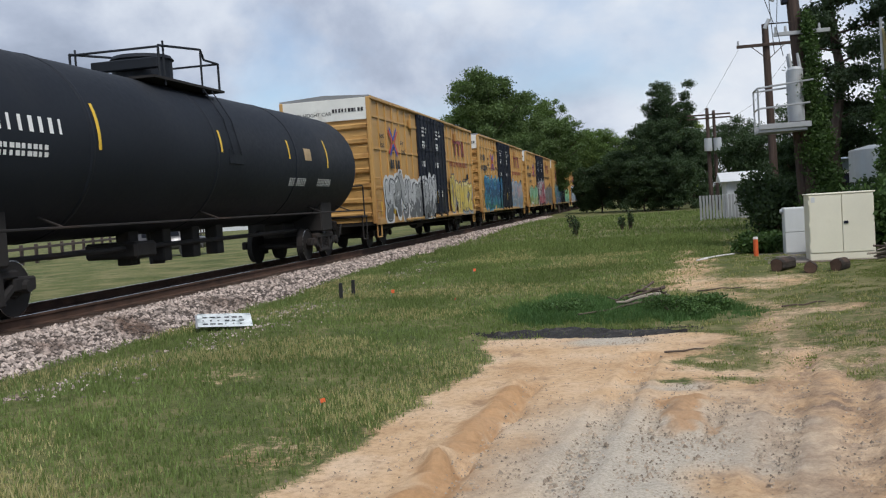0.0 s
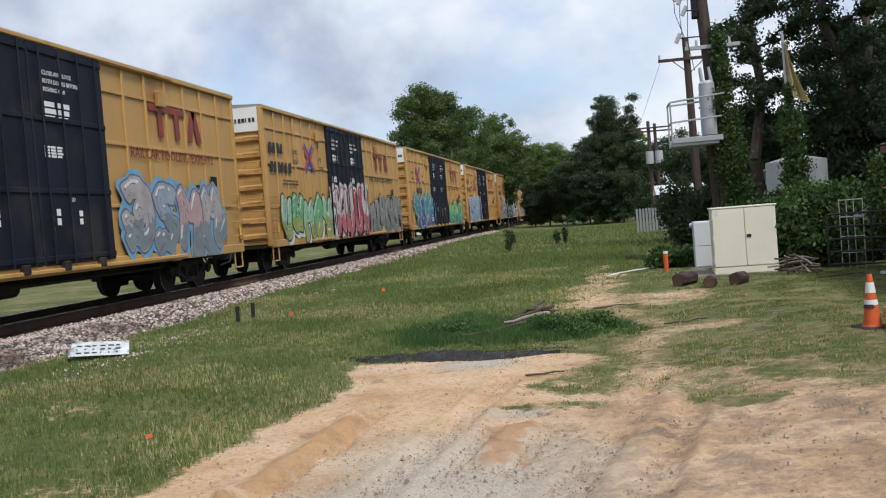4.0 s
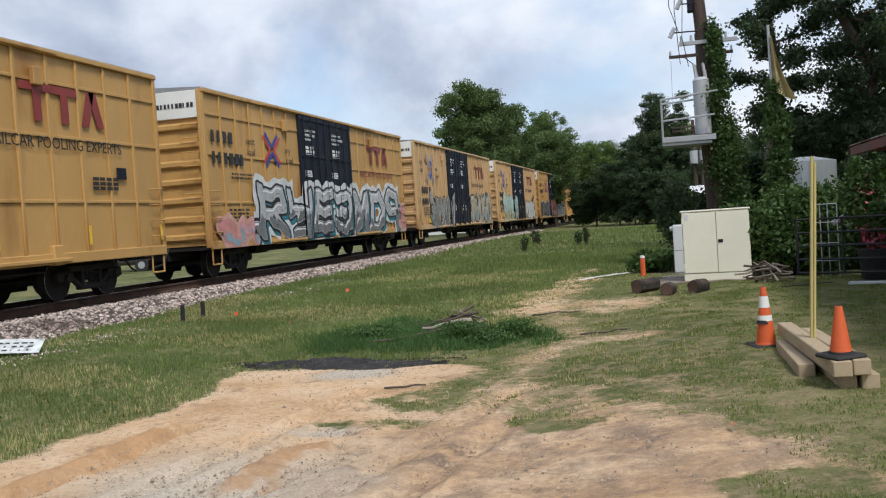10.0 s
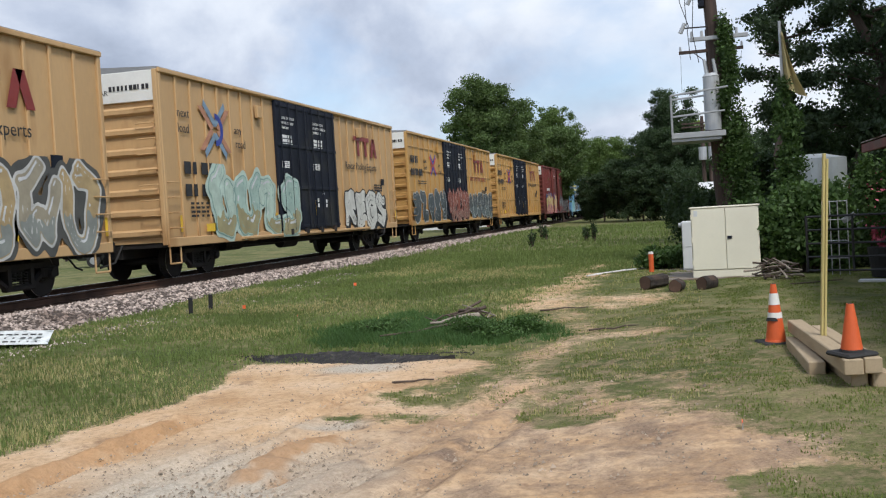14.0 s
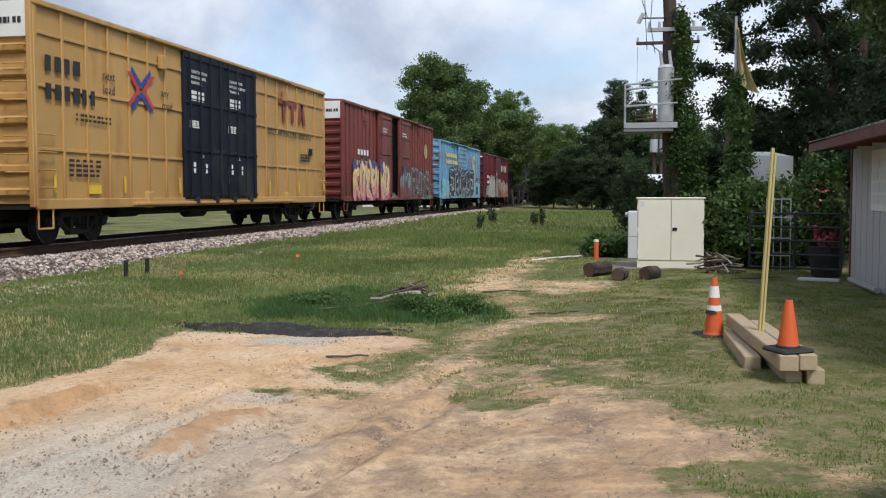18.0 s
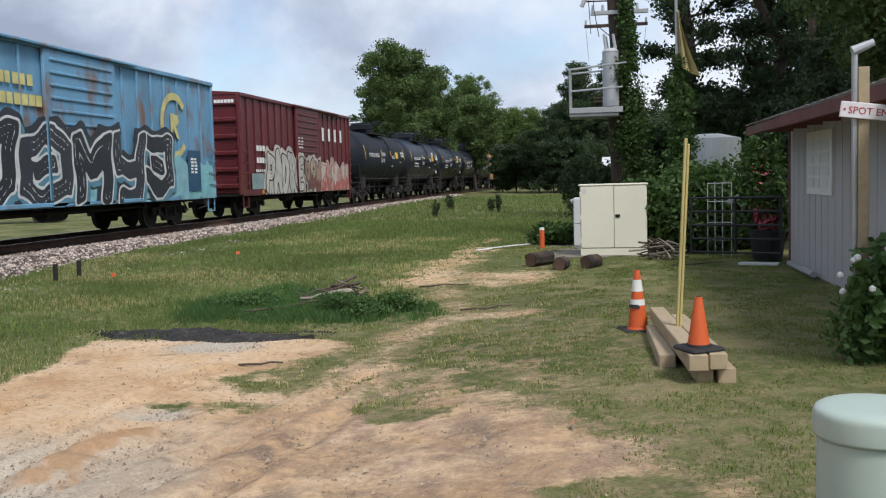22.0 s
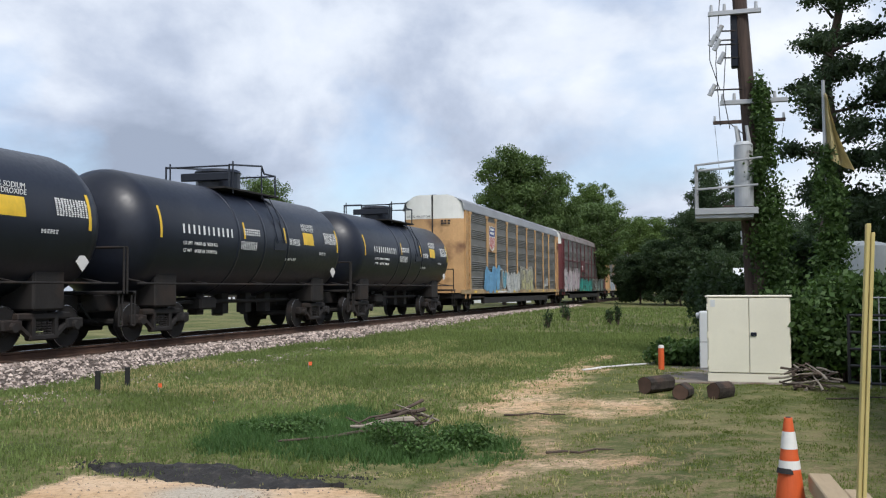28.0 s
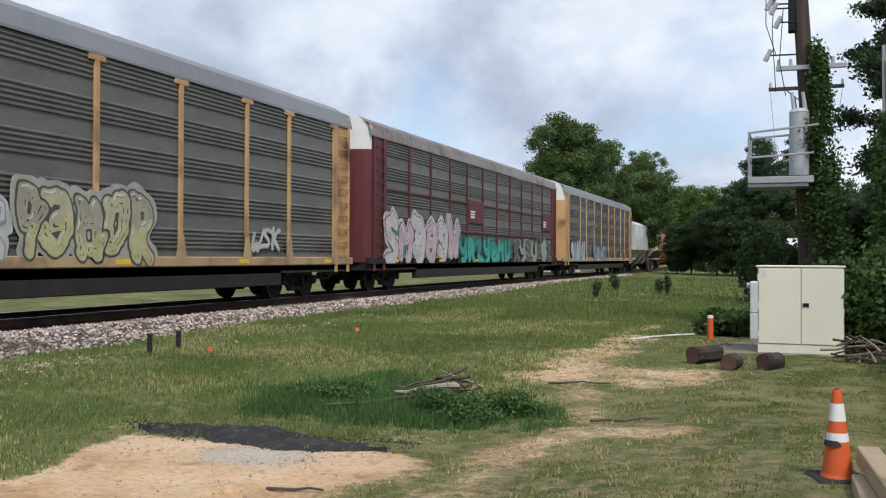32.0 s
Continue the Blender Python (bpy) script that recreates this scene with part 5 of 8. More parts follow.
def oxide_boxcar(u):
    L, H = 18.0, 5.05
    ribs = [0.5 + 0.62 * i for i in range(8)] + [12.2 + 0.62 * i for i in range(9)]
    c = boxcar_shell("boxcar", "oxide red boxcar with sliding doors open a gap and bright graffiti", u, L, H, M["oxide"], ribs, [], 9, 0.8, 1.58, 0.1, True, "plain")
    W = 1.58
    # no hole in the wall: a black sheet paints the dark interior
    part("doorway", bx(W - 0.069, W - 0.064, 7.7, 9.4, 0.95, H - 0.12), M["void"], c, "black sheet standing for the unlit opening between the doors")
    for a, b, s in ((5.35, 7.8, 1), (9.3, 11.8, 2)):
        d = part("sliding_door", bx(W - 0.03, W + 0.06, a, b, 0.95, H - 0.08, 0.02), M["oxide"], c)
        for q in (0.05, 0.28, 0.52, 0.76, 0.95):
            part("door_rail", bx(W + 0.055, W + 0.10, a + 0.05, b - 0.05, 0.95 + (H - 1.05) * q - 0.04, 0.95 + (H - 1.05) * q + 0.04, 0.01), M["oxide"], d)
        for y in (a + 0.06, b - 0.14):
            part("door_stile", bx(W + 0.055, W + 0.10, y, y + 0.08, 0.97, H - 0.1, 0.01), M["oxide"], d)
        part("lock_rod", rod(bmesh.new(), (W + 0.12, a + 0.35, 1.0), (W + 0.12, a + 0.35, H - 0.12), 0.02, 0.02, 6), M["oxide"], d)
        for i, t in enumerate(("CLOSE THIS DOOR", "BEFORE CLOSING", "MAIN DOOR") if s == 1 else ("CLOSE AND LOCK", "BOTH DOORS BEFORE", "MOVING CAR")):
            lettering(d, t, 0.10, M["text"], W + 0.063, a + 0.75, 4.2 - 0.13 * i)
    part("door_track", bx(1.5, 1.7, 4.6, 14.0, H - 0.09, H - 0.01, 0.015), M["oxide"], c)
    part("door_track", bx(1.5, 1.7, 5.0, 14.5, 0.82, 0.92, 0.015), M["oxide"], c)
    x = PROUD
    bars(c, M["text"], x, 2.1, 2.85, 1.9, 0.34, 1, 4, 0.35, SIDE, 5)
    bars(c, paint((0.5, 0.4, 0.2)), x, 1.9, 2.35, 2.0, 0.34, 1, 6, 0.3, SIDE, 6)
    bars(c, M["text"], x, 2.0, 1.85, 1.0, 0.26, 2, 5, 0.3, SIDE, 7)
    part("round_emblem", prism([(16.0 + 0.42 * math.cos(i * 0.314), 3.55 + 0.42 * math.sin(i * 0.314)) for i in range(20)], Matrix.Translation((x, 0, 0)) @ SIDE, 0.004), paint((0.45, 0.34, 0.16)), c)
    od, og = (5.35, 11.8, 1.690), (7.82, 9.28)
    graffiti(c, 1.6, 6.7, 1.1, 2.45, 4, [(0.02, 0.11, 0.34), (0.03, 0.16, 0.42)], (0.02, 0.09, 0.30), 31, (0.02, 0.10, 0.30), None, None, None, 0.24, door=od, gap=og, norm=1)
    graffiti(c, 1.2, 6.9, 0.84, 2.35, 6, [(0.70, 0.60, 0.22), (0.72, 0.62, 0.30)], (0.42, 0.05, 0.14), 32, None, (0.55, 0.16, 0.26), (0.66, 0.36, 0.28), (0.78, 0.74, 0.5), 0.17, x=1.612, door=(5.35, 11.8, 1.712), gap=og, wild=0.5, norm=1)
    graffiti(c, 12.3, 17.0, 0.86, 2.35, 4, [(0.07, 0.025, 0.03), (0.09, 0.03, 0.03)], (0.52, 0.50, 0.48), 33, (0.05, 0.10, 0.13), None, None, None, 0.17, wild=0.25, door=None, line=0.04, norm=5)
    graffiti(c, 9.3, 11.7, 0.95, 2.3, 3, [(0.26, 0.30, 0.32), (0.10, 0.15, 0.19)], (0.06, 0.05, 0.05), 34, (0.10, 0.04, 0.05), None, (0.24, 0.05, 0.05), white_spray, 0.17, door=od, gap=og, wild=0.3, norm=1)
    graffiti(c, 6.6, 17.4, 0.80, 1.0, 12, [(0.12, 0.22, 0.26), (0.30, 0.26, 0.10)], (0.04, 0.06, 0.08), 35, (0.10, 0.17, 0.20), None, None, None, 0.3, door=None, line=0.03)
    for y in (3.0, 14.0):
        part("lift_bracket", bx(x - 0.02, x + 0.10, y, y + 0.28, H - 0.7, H - 0.42, 0.02), M["oxide"], c)


def blue_boxcar(u):
    L, H = 15.5, 4.52
    ribs = [0.85 * (i + 1) for i in range(6)] + [9.6 + 0.82 * i for i in range(7)]
    c = boxcar_shell("boxcar", "faded blue boxcar with a louvred door and large letter graffiti", u, L, H, M["blue"], ribs, [], 8, 0.8, 1.58, 0.12, False, "plain")
    W = 1.58
    d = part("louvred_door", bx(W - 0.04, W + 0.05, 5.9, 9.1, 0.95, H - 0.1, 0.02), M["blue"], c)
    for i in range(11):
        part("louvre", bx(W + 0.045, W + 0.085, 6.1, 8.9, 1.25 + i * 0.29, 1.33 + i * 0.29, 0.02), M["blue"], d)
    part("door_track", bx(1.5, 1.7, 3.4, 10.2, H - 0.08, H - 0.01, 0.015), M["blue"], c)
    part("door_track", bx(1.5, 1.7, 3.4, 10.2, 0.82, 0.92, 0.015), M["blue"], c)
    x = PROUD
    yel = paint((0.62, 0.55, 0.22))
    bars(c, yel, x, 1.9, 3.52, 3.7, 0.34, 1, 14, 0.3, SIDE, 3)
    bars(c, yel, x, 1.9, 3.08, 4.0, 0.34, 1, 15, 0.3, SIDE, 4)
    for r0, r1 in ((0.92, 0.72),):
        bm = bmesh.new()
        n = 28
        a = [[bm.verts.new((x + 0.004, 12.6 + r * math.cos(0.7 + 4.9 * i / n), 3.0 + r * 1.05 * math.sin(0.7 + 4.9 * i / n))) for i in range(n + 1)] for r in (r0, r1)]
        for i in range(n):
            bm.faces.new((a[0][i], a[0][i + 1], a[1][i + 1], a[1][i]))
        part("round_emblem", bm, yel, c, "worn yellow ring emblem")
    part("emblem_stem", bx(x, x + 0.005, 12.35, 12.5, 2.62, 3.35), yel, c)
    part("emblem_bow", prism([(p - 0.6, q) for p, q in ((13.1, 3.35), (13.45, 3.3), (13.5, 3.1), (13.3, 2.98), (13.5, 2.62), (13.35, 2.62), (13.1, 2.95))][::-1], Matrix.Translation((x, 0, 0)) @ SIDE, 0.004), yel, c)
    be = (0.08, 15.4)
    bd_ = (5.9, 9.1, 1.672)
    graffiti(c, 0.4, 15.1, 0.80, 1.9, 9, [(0.22, 0.50, 0.54), (0.26, 0.48, 0.56)], (0.24, 0.48, 0.54), 42, (0.24, 0.50, 0.55), None, None, None, 0.3, door=bd_, label="turquoise sprayed cloud along the sill", ends=be)
    graffiti(c, 2.9, 12.4, 0.82, 2.70, 5, [(0.022, 0.025, 0.032), (0.035, 0.04, 0.05)], (0.62, 0.63, 0.62), 41, (0.03, 0.035, 0.045), (0.10, 0.24, 0.32), None, None, 0.16, x=1.607, door=(5.9, 9.1, 1.694), wild=0.12, line=0.06, norm=5, ends=be)
    part("data_panel", bx(x + 0.045, x + 0.055, 13.3, 14.2, 1.05, 2.3), paint((0.02, 0.08, 0.16)), c)
    bars(c, M["text"], x + 0.056, 13.5, 1.6, 0.5, 0.5, 5, 2, 0.4, SIDE, 8)
    bars(c, M["text"], x, 1.1, 1.2, 1.2, 0.3, 1, 4, 0.3, SIDE, 9)
    for y in (1.6, 5.0, 10.6, 14.6):
        part("reflector", bx(x + 0.021, x + 0.026, y, y + 0.5, 0.86, 1.0), paint((0.62, 0.22, 0.03)), c)
    bars(c, M["text"], -0.9, -0.035, H - 0.35, 1.2, 0.16, 1, 5, 0.3, FRONT, 4)


def maroon_boxcar(u):
    L, H = 14.7, 4.42
    ribs = [0.75 * (i + 1) for i in range(7)] + [9.5 + 0.75 * i for i in range(7)]
    c = boxcar_shell("boxcar", "maroon boxcar with a louvred door, white letters and graffiti", u, L, H, M["maroon"], ribs, [], 6, 0.8, 1.58, 0.14, False, "plain")
    W = 1.58
    d = part("louvred_door", bx(W - 0.04, W + 0.05, 6.0, 9.2, 0.95, H - 0.1, 0.02), M["maroon"], c)
    for i in range(12):
        part("louvre", bx(W + 0.045, W + 0.085, 6.3, 8.95, 1.2 + i * 0.255, 1.27 + i * 0.255, 0.02), M["maroon"], d)
    part("door_track", bx(1.5, 1.7, 5.7, 12.4, H - 0.09, H - 0.01, 0.015), M["maroon"], c)
    x = PROUD
    for i in range(4):
        y = 9.85 + i * 0.98
        part("company_mark", bx(x, x + 0.004, y, y + 0.32, 3.08, 3.66), M["text"], c)
    bars(c, M["text"], x, 1.5, 2.42, 0.95, 0.30, 1, 3, 0.35, SIDE, 3)
    bars(c, M["text"], x, 1.5, 1.98, 1.1, 0.30, 1, 4, 0.35, SIDE, 4)
    bars(c, M["text"], x, 1.4, 1.5, 1.0, 0.3, 2, 5, 0.4, SIDE, 5)
    bars(c, M["text"], 0.65, -0.035, H - 0.35, 0.75, 0.16, 1, 6, 0.3, FRONT, 4)
    md = (6.0, 9.2, 1.672)
    graffiti(c, 2.4, 6.7, 0.74, 2.45, "padre", [(0.56, 0.53, 0.48), (0.52, 0.50, 0.46)], (0.025, 0.018, 0.018), 51, (0.54, 0.50, 0.44), None, None, None, 0.19, door=md, wild=0.12, line=0.06)
    graffiti(c, 6.8, 9.1, 0.80, 2.20, 3, [(0.36, 0.22, 0.16), (0.44, 0.34, 0.26)], (0.03, 0.02, 0.02), 52, (0.50, 0.46, 0.40), None, (0.20, 0.06, 0.05), None, 0.18, door=md, wild=0.2, line=0.05, norm=5)
    graffiti(c, 9.3, 13.9, 0.76, 2.05, 5, [(0.54, 0.48, 0.42), (0.48, 0.30, 0.26)], (0.40, 0.06, 0.06), 53, (0.50, 0.45, 0.38), (0.42, 0.30, 0.22), (0.44, 0.12, 0.10), None, 0.18, door=md, wild=0.2, line=0.04, ends=(0.08, 14.62))
    part("sprayed_block", bx(1.582, 1.586, 0.9, 2.2, 1.03, 1.6), paint((0.24, 0.33, 0.33)), c)
    for y in (1.9, 6.9, 13.0):
        part("reflector", bx(x + 0.021, x + 0.026, y, y + 0.5, 0.86, 1.0), paint((0.62, 0.30, 0.03)), c)
    bars(c, M["text"], W + 0.051, 6.25, 2.65, 0.7, 0.5, 4, 2, 0.5, SIDE, 7)


def tank_car(u, L, R, ZC, material, label, seed, kind):
    c = thing("tank_car", label, "tank car", group="freight train")
    bm = bmesh.new()
    n = 40
    dome = 0.95
    prof = [(dome * (1 - math.cos(math.pi / 2 * i / 8)), R * math.sin(math.pi / 2 * i / 8)) for i in range(9)]
    rings = []
    for y, r in prof + [(L - a, b) for a, b in prof[::-1]]:
        rings.append([bm.verts.new((max(r, 0.01) * math.cos(6.2832 * k / n), y, ZC + max(r, 0.01) * math.sin(6.2832 * k / n))) for k in range(n)])
    for a, b in zip(rings, rings[1:]):
        for k in range(n):
            bm.faces.new((a[k], b[k], b[(k + 1) % n], a[(k + 1) % n]))
    bm.faces.new(rings[0][::-1])
    bm.faces.new(rings[-1])
    bmesh.ops.recalc_face_normals(bm, faces=bm.faces)
    part("tank", bm, material, c, "", None, True)
    for y in ((L * 0.5, L * 0.62, L * 0.38) if kind != "old" else (L * 0.5, L * 0.72, L * 0.28)):
        bm = bmesh.new()
        ra = [[bm.verts.new(((R + q) * math.cos(6.2832 * k / n), y + s, ZC + (R + q) * math.sin(6.2832 * k / n))) for k in range(n)] for s, q in ((-0.06, 0), (-0.05, 0.012), (0.05, 0.012), (0.06, 0))]
        for a, b in zip(ra, ra[1:]):
            for k in range(n):
                bm.faces.new((a[k], b[k], b[(k + 1) % n], a[(k + 1) % n]))
        part("weld_band", bm, material, c, "", None, True)
    T1, T2 = 2.6, L - 2.6
    if kind == "old":
        T1 = 3.7
    else:
        T1, T2 = 1.75, L - 1.75
    for y in (T1, T2):
        part("saddle", bx(-1.15, 1.15, y - 0.45, y + 0.45, 0.78, ZC - R * 0.62, 0.04), M["steel"], c)
    for a, b, s in ((-0.2, T1 + 1.3, -1), (T2 - 1.3, L + 0.2, 1)):
        part("stub_sill", bx(-0.3, 0.3, a, b, 0.68, 1.08, 0.03), M["steel"], c)
    for y, d in ((-0.2, -1), (L + 0.2, 1)):
        part("end_platform", bx(-1.45, 1.45, y - 0.22, y + 0.35, 1.08, 1.16, 0.02), M["steel"], c)
        coupler(c, y, d)
        part("end_railing", poly_rod([(-1.45, y, 1.1), (-1.45, y, 2.1), (1.45, y, 2.1), (1.45, y, 1.1)], 0.025, 6), M["steel"], c)
        part("brake_step", poly_rod([(1.40, y - 0.1, 1.1), (1.40, y - 0.1, 0.4), (1.40, y + 0.35, 0.4), (1.40, y + 0.35, 1.1)], 0.022, 6), M["steel"], c)
    part("side_railing", poly_rod([(1.5, 0.1, 1.32), (1.5, L - 0.1, 1.32)], 0.022, 6), M["steel"], c)
    for y in (T1 - 1.2, T1 + 1.3, L * 0.5, T2 - 1.3, T2 + 1.2):
        part("railing_post", poly_rod([(1.5, y, 1.32), (0.95, y, ZC - R * 0.72)], 0.02, 6), M["steel"], c)
    trucks(c, (T1, T2))
    top = ZC + R
    y0 = L * 0.5
    part("manway_housing", rod(bmesh.new(), (0, y0, top - 0.06), (0, y0, top + 0.48), 0.62, 0.62, 24), material, c, "", None, False)
    part("housing_lid", rod(bmesh.new(), (0, y0, top + 0.48), (0, y0, top + 0.56), 0.66, 0.60, 24), material, c)
    part("lid_bracket", bx(-0.75, 0.75, y0 - 0.75, y0 - 0.6, top + 0.2, top + 0.42, 0.02), material, c)
    for s in (-1, 1):
        part("walkway", bx(s * 0.75 - 0.28, s * 0.75 + 0.28, y0 - 1.4, y0 + 1.75, top - 0.10, top - 0.05), M["steel"], c)
    for s in (-0.98, 0.98):
        part("safety_railing", poly_rod([(s, y0 - 1.1, top - 0.1), (s, y0 - 1.1, top + 0.56), (s, y0 + 0.75, top + 0.74), (s, y0 + 0.9, top + 0.54), (s, y0 + 1.6, top + 0.54), (s, y0 + 1.6, top - 0.1)], 0.026, 6), material, c)
        for q in (-0.9, 0.75):
            part("railing_post", poly_rod([(s, y0 + q, top - 0.2), (s, y0 + q, top + 0.68)], 0.022, 6), material, c)
    for y in (y0 - 1.1, y0 + 1.6):
        part("safety_railing", poly_rod([(-0.98, y, top + 0.54), (0.98, y, top + 0.54)], 0.024, 6), material, c)
    for s in (0.2, -0.2):
        part("ladder_rail", poly_rod([(1.02, y0 + 0.9 + s, top - 0.12), (R * 0.87 + 0.05, y0 + 0.9 + s, ZC + R * 0.5), (R + 0.05, y0 + 0.9 + s, ZC)], 0.014, 6), material, c)
    part("reinforcing_plate", bx(R - 0.02, R + 0.01, y0 + 0.55, y0 + 1.25, ZC - 0.2, ZC + 0.12, 0.008), material, c)
    for y in (y0 - 1.9, y0 - 0.6, y0 + 0.7, y0 + 1.9):
        part("brake_hanger", bx(0.2, 0.5, y, y + 0.35, 0.52, ZC - R + 0.35, 0.02), M["steel"], c)
    part("centre_pipe", rod(bmesh.new(), (0.55, T1 + 1.0, 0.86), (0.55, T2 - 1.0, 0.86), 0.05, 0.05, 8), M["steel"], c)
    part("bottom_outlet", rod(bmesh.new(), (0, y0, 0.45), (0, y0, ZC - R + 0.1), 0.16, 0.2, 12), M["steel"], c)
    part("brake_rig", bx(-0.3, 0.8, y0 - 2.2, y0 - 1.4, 0.66, 0.98, 0.05), M["steel"], c)

    def curved(name, mtl, ya, yb, a0, a1, off=0.006):
        bm = bmesh.new()
        k = 6
        v = [[bm.verts.new(((R + off) * math.cos(a0 + (a1 - a0) * i / k), y, ZC + (R + off) * math.sin(a0 + (a1 - a0) * i / k))) for i in range(k + 1)] for y in (ya, yb)]
        for i in range(k):
            bm.faces.new((v[0][i], v[1][i], v[1][i + 1], v[0][i + 1]))
        part(name, bm, mtl, c)

    marks = (0.95, L * 0.40, L * 0.60, L - 1.05) if kind != "old" else (6.0, 10.6, 14.5, 17.4)
    for i, y in enumerate(marks):
        curved("yellow_mark", M["mark"], y, y + 0.09, 0.02 if i in (1, 2) else -0.08, 0.42 if i in (0, 3) else 0.32)

    def stencil(ya, w, a0, hgt, rows, cols, sd, mtl=M["text"]):
        rnd = random.Random(sd)
        for r in range(rows):
            bm = bmesh.new()
            ta = a0 - r * hgt * 1.45 / R
            cw = w / cols
            for q in range(cols):
                wd = cw * (rnd.uniform(0.26, 0.42) if hgt > 0.15 else rnd.uniform(0.45, 0.85))
                y = ya + q * cw
                v = [bm.verts.new(((R + 0.006) * math.cos(t), yy, ZC + (R + 0.006) * math.sin(t))) for t, yy in ((ta, y), (ta, y + wd), (ta + hgt / R, y + wd), (ta + hgt / R, y))]
                bm.faces.new(v)
            tagged(part("stencil_bar", bm, mtl, c), kind="stuff")

    stencil(*((1.9, 2.5, 0.02, 0.22, 1, 11, seed)) if kind != "old" else (2.3, 2.9, 0.04, 0.24, 1, 12, seed))
    stencil(*((4.9, 0.9, 0.18, 0.045, 3, 8, seed + 1)) if kind != "old" else (2.3, 2.4, -0.12, 0.075, 2, 18, seed + 1))
    if kind == "old":
        curved("placard", M["rackcream"], L * 0.748, L * 0.772, 0.02, 0.22)
        stencil(L * 0.70, 1.2, -0.30, 0.03, 5, 9, seed + 2)
        stencil(L * 0.80, 1.1, -0.30, 0.03, 5, 9, seed + 5)
    else:
        stencil(4.7, 0.9, -0.04, 0.022, 7, 9, seed + 2)
        stencil(7.5, 0.8, 0.10, 0.022, 6, 9, seed + 3)
        stencil(7.4, 0.7, -0.28, 0.02, 3, 7, seed + 13)
        curved("yellow_placard", M["mark"], L * 0.705, L * 0.765, 0.02, 0.27)
        stencil(L * 0.835, 0.95, 0.30, 0.028, 9, 11, seed + 4)
        stencil(L * 0.80, 0.5, -0.12, 0.02, 3, 6, seed + 14)
        if kind == "soda":
            lettering(c, "50% SODIUM", 0.15, M["text"], R * math.cos(0.36) + 0.012, L * 0.700, ZC + R * math.sin(0.385))
            lettering(c, "HYDROXIDE", 0.15, M["text"], R * math.cos(0.29) + 0.012, L * 0.700, ZC + R * math.sin(0.30))
            lettering(c, "LD LMT  198800 LB  90200 KG", 0.12, M["text"], R + 0.008, 1.9, ZC - 0.24)
            lettering(c, "LT WT    64200 LB  29100 KG", 0.12, M["text"], R + 0.008, 1.9, ZC - 0.42)
            part("hazard_diamond", prism([(L - 1.25, -0.75), (L - 1.05, -0.95), (L - 0.85, -0.75), (L - 1.05, -0.55)], Matrix.Translation((R * 0.9, 0, ZC)) @ SIDE, 0.01), M["paper"], c)
    TRAIN.append((c, u))
    return c


def rack_panel(hgt, w):
    """A sheet with five bands of horizontal ridges between flat bands."""
    bm = bmesh.new()
    prof = [(0.0, 0.0)]
    band = hgt / 5
    for k in range(5):
        z = k * band + 0.38 * band
        prof.append((0.0, z - 0.01))
        for r in range(5):
            a = z + r * band * 0.12
            prof += [(0.0, a), (0.034, a + 0.022), (0.034, a + 0.05), (0.0, a + 0.072)]
    prof.append((0.0, hgt))
    a = [bm.verts.new((x, 0, z)) for x, z in prof]
    b = [bm.verts.new((x, w, z)) for x, z in prof]
    for i in range(len(prof) - 1):
        bm.faces.new((a[i], b[i], b[i + 1], a[i + 1]))
    return bm


